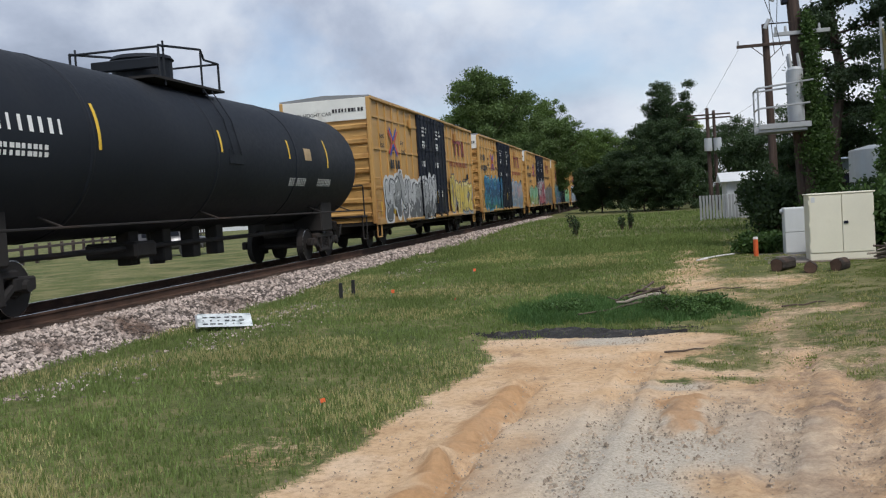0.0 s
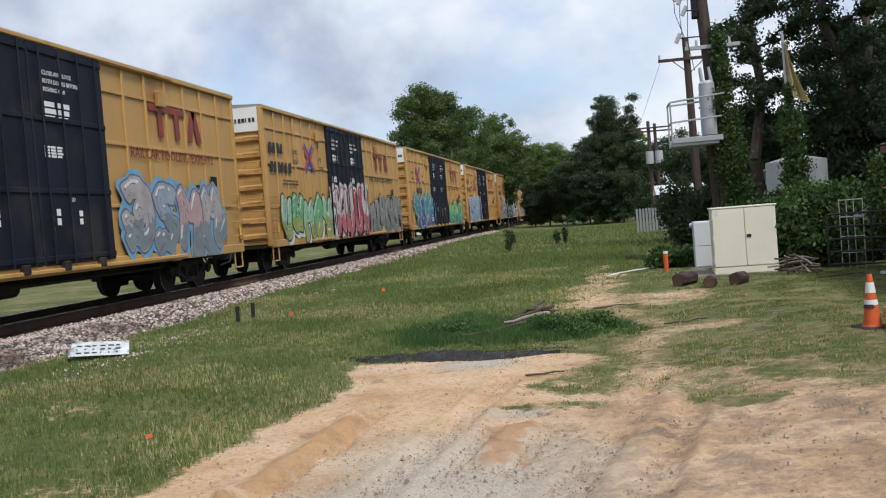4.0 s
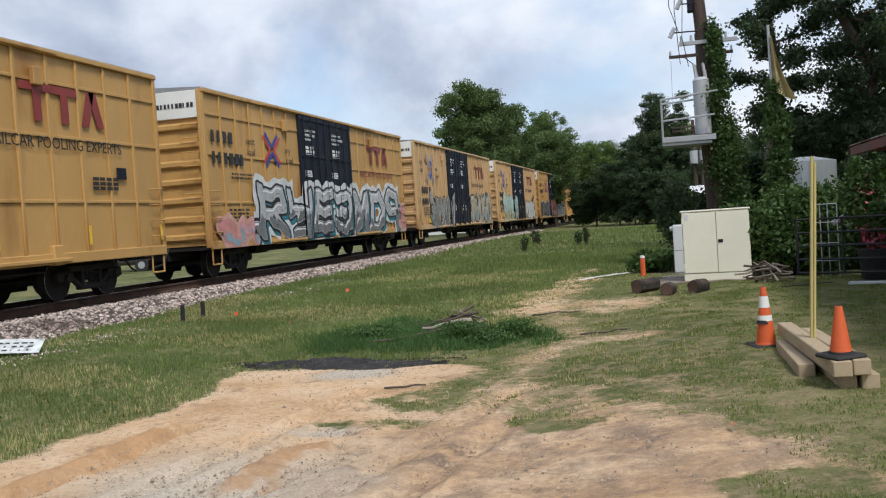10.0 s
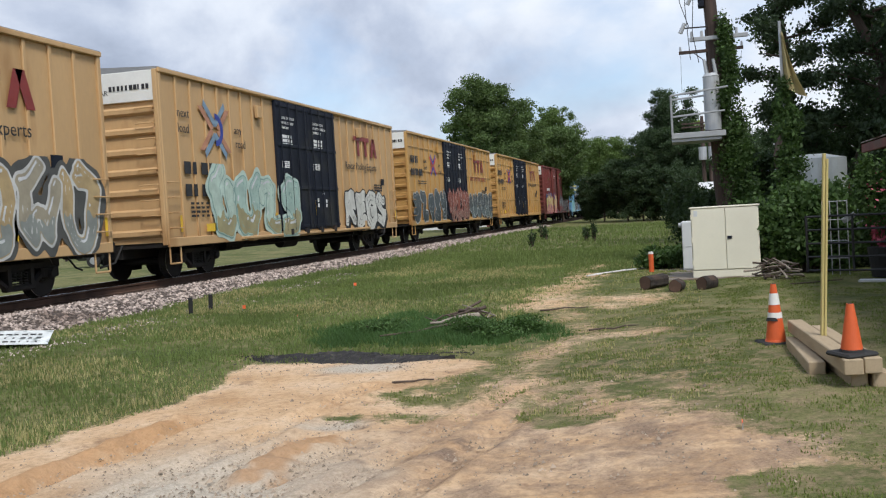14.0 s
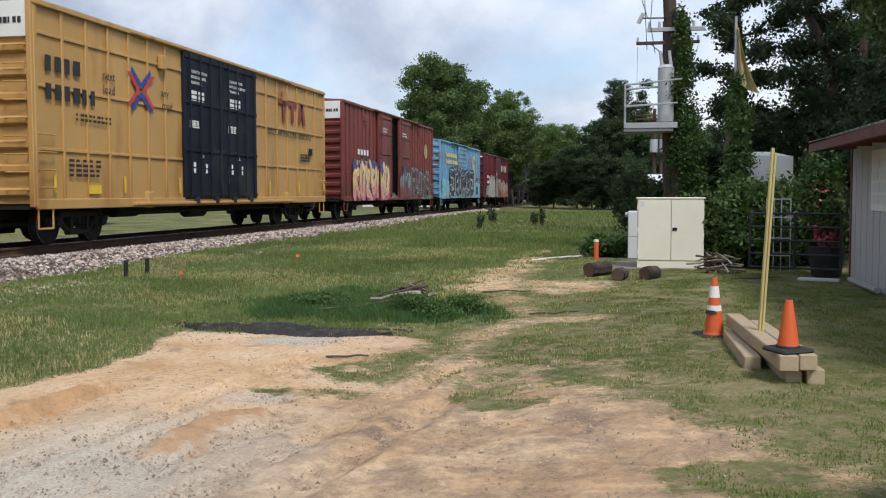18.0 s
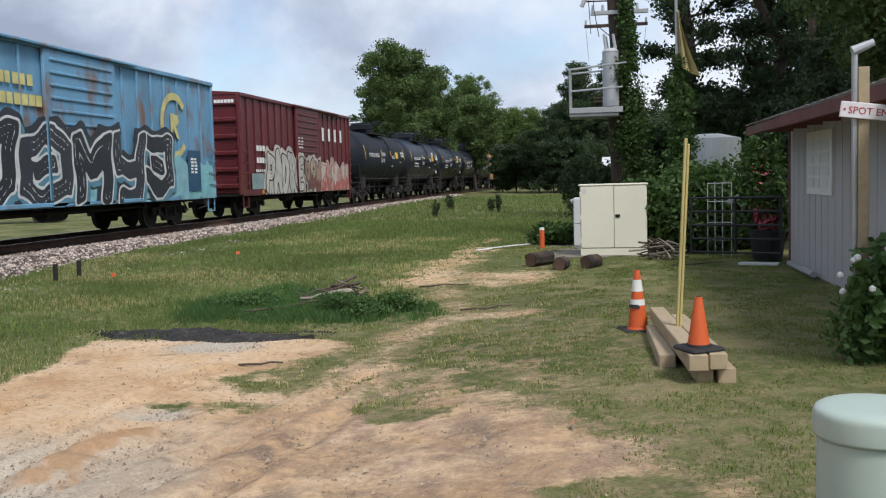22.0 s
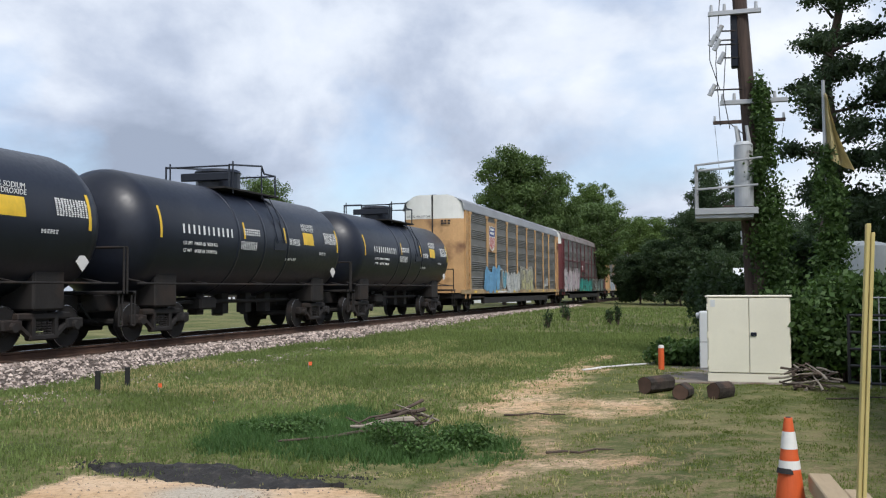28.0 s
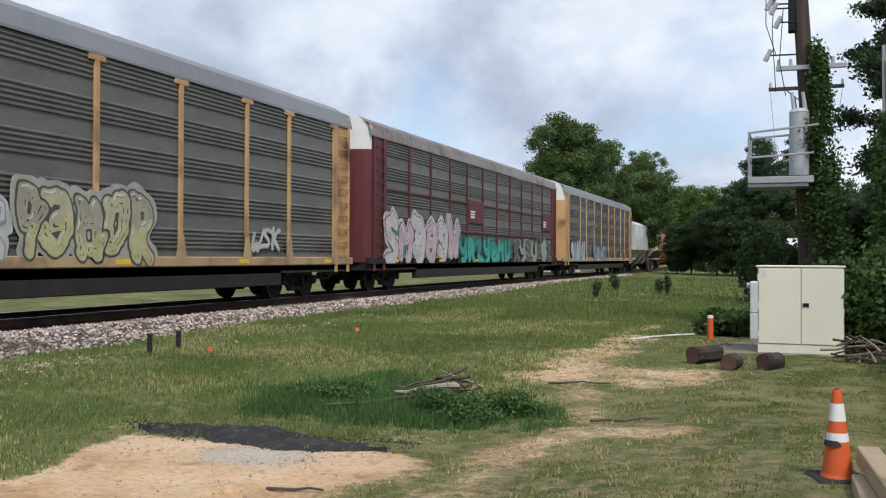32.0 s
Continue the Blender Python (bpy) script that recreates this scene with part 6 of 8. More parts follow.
def autorack(u, L, colour, label, seed):
    c = thing("autorack", label, "railcar", group="freight train")
    fr = M["rackyellow"] if colour == "yellow" else M["rackbrown"]
    W, z0, z1, H = 1.56, 1.0, 5.02, 5.80
    part("deck", bx(-1.5, 1.5, 0.2, L - 0.2, 0.72, 0.98), M["steel"], c)
    part("side_sill", bx(1.42, W + 0.02, 0.1, L - 0.1, 0.92, 1.14, 0.02), M["rackcream"] if colour == "yellow" else M["steel"], c)
    part("lower_sill", bx(1.30, W - 0.06, 4.3, L - 4.3, 0.40, 0.92, 0.02), M["steel"], c)
    part("lower_sill", bx(1.36, W - 0.06, 0.3, L - 0.3, 0.76, 0.92, 0.02), M["steel"], c)
    part("side_sill", bx(-W - 0.02, -1.42, 0.1, L - 0.1, 0.70, 1.02, 0.02), fr, c)
    # roof
    bm = bmesh.new()
    sec = [(-W, z1), (-W, z1 + 0.06), (-W + 0.10, z1 + 0.42), (-0.85, H - 0.06), (0, H), (0.85, H - 0.06), (W - 0.10, z1 + 0.42), (W, z1 + 0.06), (W, z1)]
    v = [[bm.verts.new((x, y, z)) for x, z in sec] for y in (0.15, L - 0.15)]
    for i in range(len(sec) - 1):
        bm.faces.new((v[0][i], v[0][i + 1], v[1][i + 1], v[1][i]))
    part("roof", bm, M["galvroof"] if colour == "yellow" else M["rustroof"], c, "ribbed metal roof")
    rib = shared(("roof_rib", "rack"), lambda: (lambda b: ([b.faces.new(q) for q in [[b.verts.new((x, y, z + 0.012)) for x, z, y in ((p[0], p[1], -0.02), (r[0], r[1], -0.02), (r[0], r[1], 0.02), (p[0], p[1], 0.02))] for p, r in zip(sec[1:], sec[2:-1])]], b)[1])(bmesh.new()), M["galvroof"])
    for i in range(60):
        part("roof_rib", rib, None, c, "", pose(0, 0.5 + i * (L - 1) / 59, 0))
    # side panels between posts
    e = 1.35
    if colour == "yellow":
        posts = [e, 4.75, 6.7, 9.4, 12.1, 14.9, 17.6, 20.3, 22.4, L - e]
    else:
        posts = [e + (L - 2 * e) * i / 11 for i in range(12)]
    for y, y2 in zip(posts, posts[1:]):
        w = round(y2 - y, 2)
        pm = shared(("side_panel", w), lambda: rack_panel(z1 - z0, w - 0.02), M["galv"])
        part("side_panel", pm, None, c, "", pose(W - 0.06, y + 0.01, z0))
        part("side_panel", pm, None, c, "", pose(-W + 0.06, y2 - 0.01, z0, 0, 0, 180))
    for i, y in enumerate(posts):
        k = 0.075 if colour == "yellow" else 0.05
        part("side_post", bx(W - 0.05, W + 0.012, y - k, y + k, 1.1, z1 - 0.02, 0.012), fr, c)
        if colour == "yellow":
            part("post_cap", bx(W - 0.05, W + 0.016, y - 0.24, y + 0.24, z1 - 0.13, z1 - 0.01, 0.012), fr, c)
            part("post_foot", prism([(y - 0.22, 1.02), (y + 0.22, 1.02), (y + 0.08, 1.62), (y - 0.08, 1.62)], Matrix.Translation((W + 0.012, 0, 0)) @ SIDE, 0.012), M["rackcream"], c)
    for z in ([2.2, 3.4] if colour == "brown" else []):
        part("side_rail", bx(W - 0.05, W + 0.01, e, L - e, z - 0.035, z + 0.035, 0.01), fr, c)
    # ends: two curved doors, white above
    for d in (0, 1):
        for s in (-1, 1):
            for za, zb, mt in ((0.98, 4.60, fr), (4.60, H - 0.03, M["white"])):
                bm = bmesh.new()
                k = 6
                cols = []
                for i in range(k + 1):
                    t = i / k
                    x = s * (0.02 + (W - 0.06) * t)
                    bow = 0.30 * (1 - (t * 0.95) ** 3)
                    y = 0.32 - bow if d == 0 else L - 0.32 + bow
                    hi = zb
                    if zb > 5:
                        hi = H - 0.03 - 0.62 * max(0.0, t - 0.5) ** 1.6 * 2.2
                    cols.append((bm.verts.new((x, y, za)), bm.verts.new((x, y, hi)), bm.verts.new((x, y + (0.05 if d == 0 else -0.05), za)), bm.verts.new((x, y + (0.05 if d == 0 else -0.05), hi))))
                for p, q in zip(cols, cols[1:]):
                    bm.faces.new((p[0], q[0], q[1], p[1]))
                    bm.faces.new((p[2], q[2], q[3], p[3]))
                    bm.faces.new((p[1], q[1], q[3], p[3]))
                bmesh.ops.recalc_face_normals(bm, faces=bm.faces)
                part("end_door", bm, mt, c, "white upper end" if mt is M["white"] else "")
        y = 0.0 if d == 0 else L - 0.05
        part("door_seam", bx(-0.035, 0.035, y, y + 0.05, 1.0, H - 0.05), M["rubber"], c)
        ya, yb = (0.3, e) if d == 0 else (L - e, L - 0.3)
        part("end_side_sheet", bx(W - 0.10, W - 0.04, ya, yb, 0.95, z1), fr, c)
        part("end_side_sheet", bx(-W + 0.04, -W + 0.10, ya, yb, 0.95, z1), fr, c)
        for yy in (ya + 0.1, yb - 0.16):
            part("side_post", bx(W - 0.05, W + 0.015, yy, yy + 0.13, 0.7, z1, 0.012), fr, c)
        ladder(c, fr, W + 0.05, ya + 0.28, yb - 0.22, 1.2, z1 - 0.3, 10)
    lettering(c, "EXCESS HEIGHT CAR", 0.13, M["black"], -1.3, -0.02, 4.68, FRONT)
    bars(c, M["black"], 0.45, -0.02, 4.32, 0.5, 0.24, 2, 3, 0.3, FRONT, 2)
    trucks(c, (2.6, L - 2.6))
    coupler(c, 0.1, -1)
    coupler(c, L - 0.1, 1)
    part("underframe", bx(-0.25, 0.25, 0.2, L - 0.2, 0.55, 0.75), M["steel"], c)
    x = W + 0.014
    if seed == 1:
        y = 5.72
        part("emblem_board", bx(W - 0.02, W + 0.012, y - 0.9, y + 0.9, 3.14, 4.72), fr, c)
        sh = [(-0.56, 1.30), (-0.28, 1.24), (0, 1.34), (0.28, 1.24), (0.56, 1.30), (0.64, 0.98), (0.60, 0.78), (0.60, 0.28), (0.40, 0.06), (0, -0.06), (-0.40, 0.06), (-0.60, 0.28), (-0.60, 0.78), (-0.64, 0.98)]
        part("shield_emblem", prism([(y + a, 3.24 + b) for a, b in sh][::-1], Matrix.Translation((x, 0, 0)) @ SIDE, 0.004), M["white"], c, "shield emblem in blue, white and red")
        part("shield_top", prism([(y + a * 0.95, 3.24 + b) for a, b in ((-0.56, 1.27), (-0.28, 1.21), (0, 1.31), (0.28, 1.21), (0.56, 1.27), (0.63, 0.98), (0.60, 0.74), (-0.60, 0.74), (-0.63, 0.98))][::-1], Matrix.Translation((x + 0.004, 0, 0)) @ SIDE, 0.003), paint((0.02, 0.05, 0.22)), c)
        for k, (w, z) in enumerate(((0.8, 1.06), (0.86, 0.86))):
            bars(c, M["text"], x + 0.0075, y - w / 2, 3.24 + z, w, 0.15, 1, 5 + 2 * k, 0.25, SIDE, 40 + k)
        for k in range(7):
            part("shield_stripe", bx(x + 0.004, x + 0.007, y - 0.545 + k * 0.165, y - 0.455 + k * 0.165, 3.24 + 0.22 - 0.06 * (3 - abs(k - 3)), 3.24 + 0.70), paint((0.45, 0.03, 0.04)), c)
        graffiti(c, 4.2, 7.4, 0.95, 2.15, 4, [(0.13, 0.32, 0.52), (0.16, 0.37, 0.57)], (0.10, 0.26, 0.44), 71, (0.15, 0.36, 0.56), None, None, None, 0.27, x=x, door=None, wild=0.3, ends=(0.3, 26), floor=0.94)
        graffiti(c, 7.3, 9.0, 1.0, 2.2, 2, [(0.16, 0.155, 0.14), (0.10, 0.30, 0.40)], (0.52, 0.53, 0.52), 70, None, None, None, None, 0.20, x=x, door=None, line=0.05, norm=2.0)
        graffiti(c, 9.2, 12.6, 0.98, 1.95, 4, [(0.56, 0.57, 0.56), (0.50, 0.50, 0.47)], (0.26, 0.28, 0.30), 72, (0.46, 0.46, 0.42), None, None, None, 0.2, x=x, door=None, line=0.04, norm=5, ends=(0.3, 26), floor=0.94)
        graffiti(c, 12.7, 16.6, 1.05, 2.5, 5, [(0.34, 0.32, 0.24), (0.42, 0.39, 0.25)], (0.085, 0.085, 0.075), 73, (0.36, 0.35, 0.30), None, (0.46, 0.43, 0.22), (0.55, 0.54, 0.48), 0.19, x=x, door=None, wild=0.3, line=0.045, ends=(0.3, 26), floor=0.94)
        graffiti(c, 20.5, 21.9, 1.25, 1.85, "1s3", [(0.50, 0.50, 0.48)], (0.50, 0.50, 0.48), 79, None, None, None, None, 0.10, x=x, door=None, line=0.02, ends=(0.3, 26), floor=0.94)
        bars(c, M["text"], x + 0.008, 6.9, 0.96, 2.2, 0.17, 1, 9, 0.4, SIDE, 12)
    elif seed == 2:
        graffiti(c, 1.2, 8.7, 0.86, 2.55, 6, [(0.56, 0.53, 0.53), (0.52, 0.42, 0.46)], (0.20, 0.10, 0.12), 74, (0.54, 0.50, 0.50), (0.05, 0.28, 0.22), None, None, 0.17, x=x, door=None, wild=0.2, line=0.04, norm=1, ends=(0.3, 26), floor=0.94)
        graffiti(c, 8.7, 16.3, 0.84, 2.05, 7, [(0.03, 0.28, 0.24), (0.04, 0.36, 0.30)], (0.01, 0.07, 0.06), 75, None, (0.02, 0.12, 0.10), (0.05, 0.40, 0.34), None, 0.19, x=x, door=None, ends=(0.3, 26), floor=0.94)
        graffiti(c, 16.9, 24.6, 0.84, 2.1, 7, [(0.08, 0.08, 0.07), (0.26, 0.34, 0.30)], (0.36, 0.33, 0.28), 76, None, None, None, None, 0.17, x=x, door=None, line=0.04, ends=(0.3, 26), floor=0.94)
        for y in (10.0, 22.6):
            part("emblem_board", bx(W - 0.02, W + 0.012, y, y + 2.0, 2.6, 3.55), fr, c)
            bars(c, M["text"], W + 0.013, y + 0.25, 2.8, 0.9, 0.35, 3, 1, 0.4, SIDE, 5)
    else:
        graffiti(c, 1.8, 6.0, 0.88, 2.2, 5, [(0.5, 0.5, 0.48), (0.26, 0.34, 0.42)], (0.2, 0.24, 0.32), 77, None, None, None, None, 0.18, x=x, door=None, ends=(0.3, 26), floor=0.94)
        graffiti(c, 9.0, 14.0, 0.88, 2.0, 5, [(0.17, 0.30, 0.43), (0.43, 0.34, 0.26)], (0.12, 0.16, 0.25), 78, None, None, None, None, 0.18, x=x, door=None, ends=(0.3, 26), floor=0.94)
    for i in range(6):
        y = 2.0 + i * (L - 4) / 5
        part("reflector", bx(W + 0.021, W + 0.026, y, y + 0.45, 0.98, 1.08), M["mark"], c)
    TRAIN.append((c, u))


def hopper(u, L, material, label):
    c = thing("hopper_car", label, "hopper car", group="freight train")
    bm = bmesh.new()
    sec = [(-1.55, 1.9), (-1.58, 3.0), (-1.5, 4.1), (-0.9, 4.45), (0.9, 4.45), (1.5, 4.1), (1.58, 3.0), (1.55, 1.9)]
    v = [[bm.verts.new((x, y, z)) for x, z in sec] for y in (0.8, L - 0.8)]
    for i in range(len(sec)):
        j = (i + 1) % len(sec)
        bm.faces.new((v[0][i], v[0][j], v[1][j], v[1][i]))
    bm.faces.new(v[0])
    bm.faces.new(v[1])
    bmesh.ops.recalc_face_normals(bm, faces=bm.faces)
    part("body", bm, material, c)
    for k in range(3):
        a = 2.9 + k * (L - 5.8) / 3
        b = a + (L - 5.8) / 3
        bm = bmesh.new()
        lo = [bm.verts.new(p) for p in ((-0.4, (a + b) / 2 - 0.5, 0.6), (0.4, (a + b) / 2 - 0.5, 0.6), (0.4, (a + b) / 2 + 0.5, 0.6), (-0.4, (a + b) / 2 + 0.5, 0.6))]
        hi = [bm.verts.new(p) for p in ((-1.5, a, 1.95), (1.5, a, 1.95), (1.5, b, 1.95), (-1.5, b, 1.95))]
        for i in range(4):
            bm.faces.new((lo[i], lo[(i + 1) % 4], hi[(i + 1) % 4], hi[i]))
        bm.faces.new(lo[::-1])
        part("discharge_bay", bm, material, c)
    part("underframe", bx(-0.3, 0.3, 0, L, 0.75, 1.15), M["steel"], c)
    for y in (0.0, L - 0.9):
        part("end_deck", bx(-1.5, 1.5, y, y + 0.9, 1.05, 1.15), material, c)
    part("roof_walk", bx(-0.4, 0.4, 1, L - 1, 4.48, 4.53), M["alum"], c)
    ladder(c, material, 1.55, 0.1, 0.5, 1.3, 4.0, 8)
    trucks(c, (1.9, L - 1.9))
    coupler(c, 0.0, -1)
    TRAIN.append((c, u))


build_train()


# ---- trees and plants ----
def leaves_mesh(name, clumps, count, size, material, seed, soft=0.07, fill=0.35):
    """Many small leaf faces scattered over the shells of ragged clumps; clumps are (centre, radii)."""
    rs = np.random.RandomState(seed)
    vol = np.array([c[1][0] * c[1][1] + c[1][0] * c[1][2] for c in clumps])
    pick = rs.choice(len(clumps), count, p=vol / vol.sum())
    cen = np.array([c[0] for c in clumps])[pick]
    rad = np.array([c[1] for c in clumps])[pick]
    d = rs.normal(size=(count, 3))
    d /= np.linalg.norm(d, axis=1)[:, None]
    r = 1 - fill * rs.rand(count) ** 1.5 + rs.normal(size=count) * soft
    p = cen + d * rad * r[:, None]
    a = rs.normal(size=(count, 3)) + d * 0.6
    a /= np.linalg.norm(a, axis=1)[:, None]
    t = np.cross(a, rs.normal(size=(count, 3)))
    t /= np.linalg.norm(t, axis=1)[:, None] + 1e-9
    b = np.cross(a, t)
    s = size * (0.6 + 0.8 * rs.rand(count))[:, None]
    q = np.stack([p - t * s, p - b * s * 0.55, p + t * s, p + b * s * 0.55], axis=1).reshape(-1, 3)
    me = bpy.data.meshes.new(name)
    me.vertices.add(count * 4)
    me.vertices.foreach_set("co", q.ravel())
    me.loops.add(count * 4)
    me.loops.foreach_set("vertex_index", np.arange(count * 4, dtype=np.int32))
    me.polygons.add(count)
    me.polygons.foreach_set("loop_start", np.arange(0, count * 4, 4, dtype=np.int32))
    me.update(calc_edges=True)
    me.materials.append(material)
    return me


def limb(bm, a, b, r0, r1, rnd, k=3):
    a, b = Vector(a), Vector(b)
    prev = a
    for i in range(1, k + 1):
        p = a.lerp(b, i / k)
        if i < k:
            p += Vector((rnd.uniform(-1, 1), rnd.uniform(-1, 1), rnd.uniform(-0.5, 0.5))) * (b - a).length * 0.05
        rod(bm, prev, p, r0 + (r1 - r0) * (i - 1) / k, r0 + (r1 - r0) * i / k, 7)
        prev = p


def broad_tree(x, y, h, w, material, seed, label, count=5000, size=0.22, low=0.25, category="tree"):
    rnd = random.Random(seed)
    z0 = height(x, y)
    tree = thing("tree", label, category, pose(x, y, z0), "trees")
    bm = bmesh.new()
    limb(bm, (0, 0, -0.2), (rnd.uniform(-0.3, 0.3), rnd.uniform(-0.3, 0.3), h * 0.75), 0.03 * h * 0.6, 0.05, rnd, 5)
    clumps = []
    n = 64
    lobes = [rnd.uniform(0.72, 1.12) for _ in range(5)]
    for i in range(n):
        t = (i + 0.5) / n
        zz = h * (low + (0.95 - low) * t)
        env = math.sin(math.pi * min(1.0, 0.18 + 0.82 * (1 - t) ** 0.75)) ** 0.6
        if low < 0.15:
            env = max(env, 0.95 * (1 - t))
        a = i * 2.4 + rnd.uniform(-0.5, 0.5)
        rr = w * env * rnd.uniform(0.35, 1.0) * lobes[int((a % 6.2832) / 6.2832 * 4.99)]
        c = (rr * math.cos(a), rr * math.sin(a), zz + rnd.uniform(-0.03, 0.03) * h)
        s = w * rnd.uniform(0.16, 0.30) * (0.6 + 0.4 * env)
        clumps.append((c, (s * rnd.uniform(0.9, 1.3), s * rnd.uniform(0.9, 1.3), s * rnd.uniform(0.55, 0.8))))
        if i % 2:
            limb(bm, (0, 0, zz * 0.7), c, 0.012 * h * 0.5, 0.02, rnd, 2)
    clumps.append(((0, 0, h * 0.94), (w * 0.22, w * 0.22, h * 0.05)))
    for i in range(9):
        t = (i + 0.5) / 9
        env = max(0.25, math.sin(math.pi * min(1.0, 0.18 + 0.82 * (1 - t) ** 0.75)) ** 0.6)
        a = i * 2.1
        clumps.append(((w * 0.22 * math.cos(a), w * 0.22 * math.sin(a), h * (low + (0.92 - low) * t)), (w * env * 0.55, w * env * 0.55, h * 0.085)))
    part("trunk", bm, M["bark"], tree)
    part("crown", leaves_mesh("crown", clumps, int(count * 5.2), size * 0.40, material, seed, 0.16, 0.75), None, tree)
    return tree


def pine_tree(x, y, h, w, seed, label, count=6000, start=0.3, trunk=0.22, size=0.16):
    rnd = random.Random(seed)
    z0 = height(x, y)
    tree = thing("pine_tree", label, "tree", pose(x, y, z0), "trees")
    bm = bmesh.new()
    limb(bm, (0, 0, -0.2), (rnd.uniform(-0.2, 0.2), 0, h), trunk, 0.05, rnd, 6)
    clumps = []
    n = 32
    for i in range(n):
        t = (i + rnd.random()) / n
        zz = h * (start + (1 - start) * t)
        ln = w * (1 - 0.72 * t) * rnd.uniform(0.5, 1.1)
        a = i * 2.4 + rnd.uniform(-0.5, 0.5)
        tip = Vector((ln * math.cos(a), ln * math.sin(a), zz + 0.12 * ln))
        limb(bm, (0, 0, zz - 0.2), tip, 0.05, 0.015, rnd, 2)
        for k in (0.4, 0.6, 0.8, 1.0):
            c = Vector((0, 0, zz - 0.1)).lerp(tip, k) + Vector((rnd.uniform(-.3, .3), rnd.uniform(-.3, .3), rnd.uniform(-.1, .3)))
            s = rnd.uniform(0.30, 0.62) * (0.6 + w * 0.16)
            clumps.append((tuple(c), (s, s * rnd.uniform(0.8, 1.3), s * rnd.uniform(0.45, 0.8))))
    clumps.append(((0, 0, h), (0.4, 0.4, 0.5)))
    part("trunk", bm, M["bark"], tree)
    part("crown", leaves_mesh("crown", clumps, int(count * 4.2), size * 0.42, M["pine"], seed, 0.26, 1.0), None, tree)
    return tree


def bush(name, x, y, w, d, h, material, seed, label, count=2500, size=0.09, group="bushes"):
    rnd = random.Random(seed)
    z0 = height(x, y)
    b = thing(name, label, "bush", pose(x, y, z0), group)
    bm = bmesh.new()
    clumps = []
    for i in range(11):
        c = (rnd.uniform(-0.6, 0.6) * w / 2, rnd.uniform(-0.6, 0.6) * d / 2, h * rnd.uniform(0.25, 0.78))
        s = rnd.uniform(0.22, 0.36)
        clumps.append((c, (w * s, d * s, h * rnd.uniform(0.2, 0.32))))
        limb(bm, (c[0] * 0.3, c[1] * 0.3, -0.05), c, 0.025, 0.01, rnd, 2)
    part("stem", bm, M["bark"], b)
    part("foliage", leaves_mesh("foliage", clumps, count, size, material, seed, 0.16, 0.5), None, b)
    return b


BROAD = "leafy broadleaf tree standing beyond the track"
for x, y, h, w, mt, sd, n in ((-12.3, 84, 12.9, 3.4, "leaf", 1, 11000), (-14.6, 88, 11.0, 3.0, "leaf", 2, 7000), (-10.8, 90, 10.6, 3.2, "leaf", 3, 7000), (-8.2, 100, 9.8, 3.4, "leaf", 4, 6000), (-10.2, 112, 13.2, 3.2, "leaflight", 5, 6000), (-13.5, 118, 11.5, 4.0, "leaf", 6, 5000),
                              (-6.2, 122, 10.2, 3.6, "leaflight", 7, 6000), (-3.0, 135, 9.6, 4.0, "leaf", 8, 5000), (-7.6, 140, 11.0, 4.0, "leaf", 9, 5000), (0.8, 150, 10.5, 4.5, "leafdark", 10, 4000), (4.0, 140, 9.0, 4.5, "leaf", 11, 4000)):
    broad_tree(x, y, h, w, M[mt], sd, BROAD, n, 0.24)
DARK = "dense dark green tree by the track"
for x, y, h, w, mt, sd, n in ((2.75, 90, 11.4, 2.5, "leafdark", 21, 10000), (1.2, 88, 8.0, 2.7, "leafdark", 22, 8000), (4.3, 87, 7.0, 2.2, "leafdark", 23, 6000), (-1.2, 90, 5.6, 2.2, "leafdark", 24, 6000), (-3.6, 93, 4.6, 2.0, "leafdark", 25, 5000), (0.4, 84, 4.6, 1.9, "leafdark", 26, 5000), (3.0, 83, 4.4, 1.9, "leafdark", 27, 5000), (-5.2, 97, 4.2, 1.5, "leafdark", 28, 4000), (6.6, 98, 7.5, 2.6, "leafdark", 29, 5000), (9.6, 100, 8.5, 3.0, "leafdark", 30, 5000)):
    broad_tree(x, y, h, w, M[mt], sd, DARK, n, 0.19, 0.08)
for x, y, h, w, sd in ((7.6, 70, 5.2, 2.2, 31), (10.0, 62, 6.5, 2.6, 32), (9.2, 48, 5.0, 2.2, 33), (12.0, 44, 8.5, 3.2, 34), (14.5, 40, 8.0, 3.2, 35), (6.4, 41, 3.2, 1.3, 36), (10.4, 36, 4.6, 2.2, 37), (16.5, 46, 11, 3.8, 38)):
    broad_tree(x, y, h, w, M["leafdark"], sd, "dark leafy tree in the wooded yard", 6000, 0.17, 0.1)
for x, y, h, w, sd, st, n in ((7.2, 37.2, 15.5, 1.9, 41, 0.24, 8000), (9.6, 36, 15.0, 2.3, 42, 0.12, 9000), (11.8, 32, 15.5, 3.0, 43, 0.10, 12000), (14.0, 29, 14.5, 3.2, 44, 0.08, 11000), (12.6, 42, 17.0, 2.8, 45, 0.2, 8000), (16.5, 33, 15.0, 3.4, 46, 0.05, 9000), (10.6, 27, 9.5, 2.2, 47, 0.15, 8000)):
    pine_tree(x, y, h, w, sd, "tall dark pine with ragged clumps of needles", n, st)
broad_tree(10.2, 24.5, 9.0, 2.8, M["leaf"], 48, "leafy tree hanging over the shed", 12000, 0.13, 0.35)
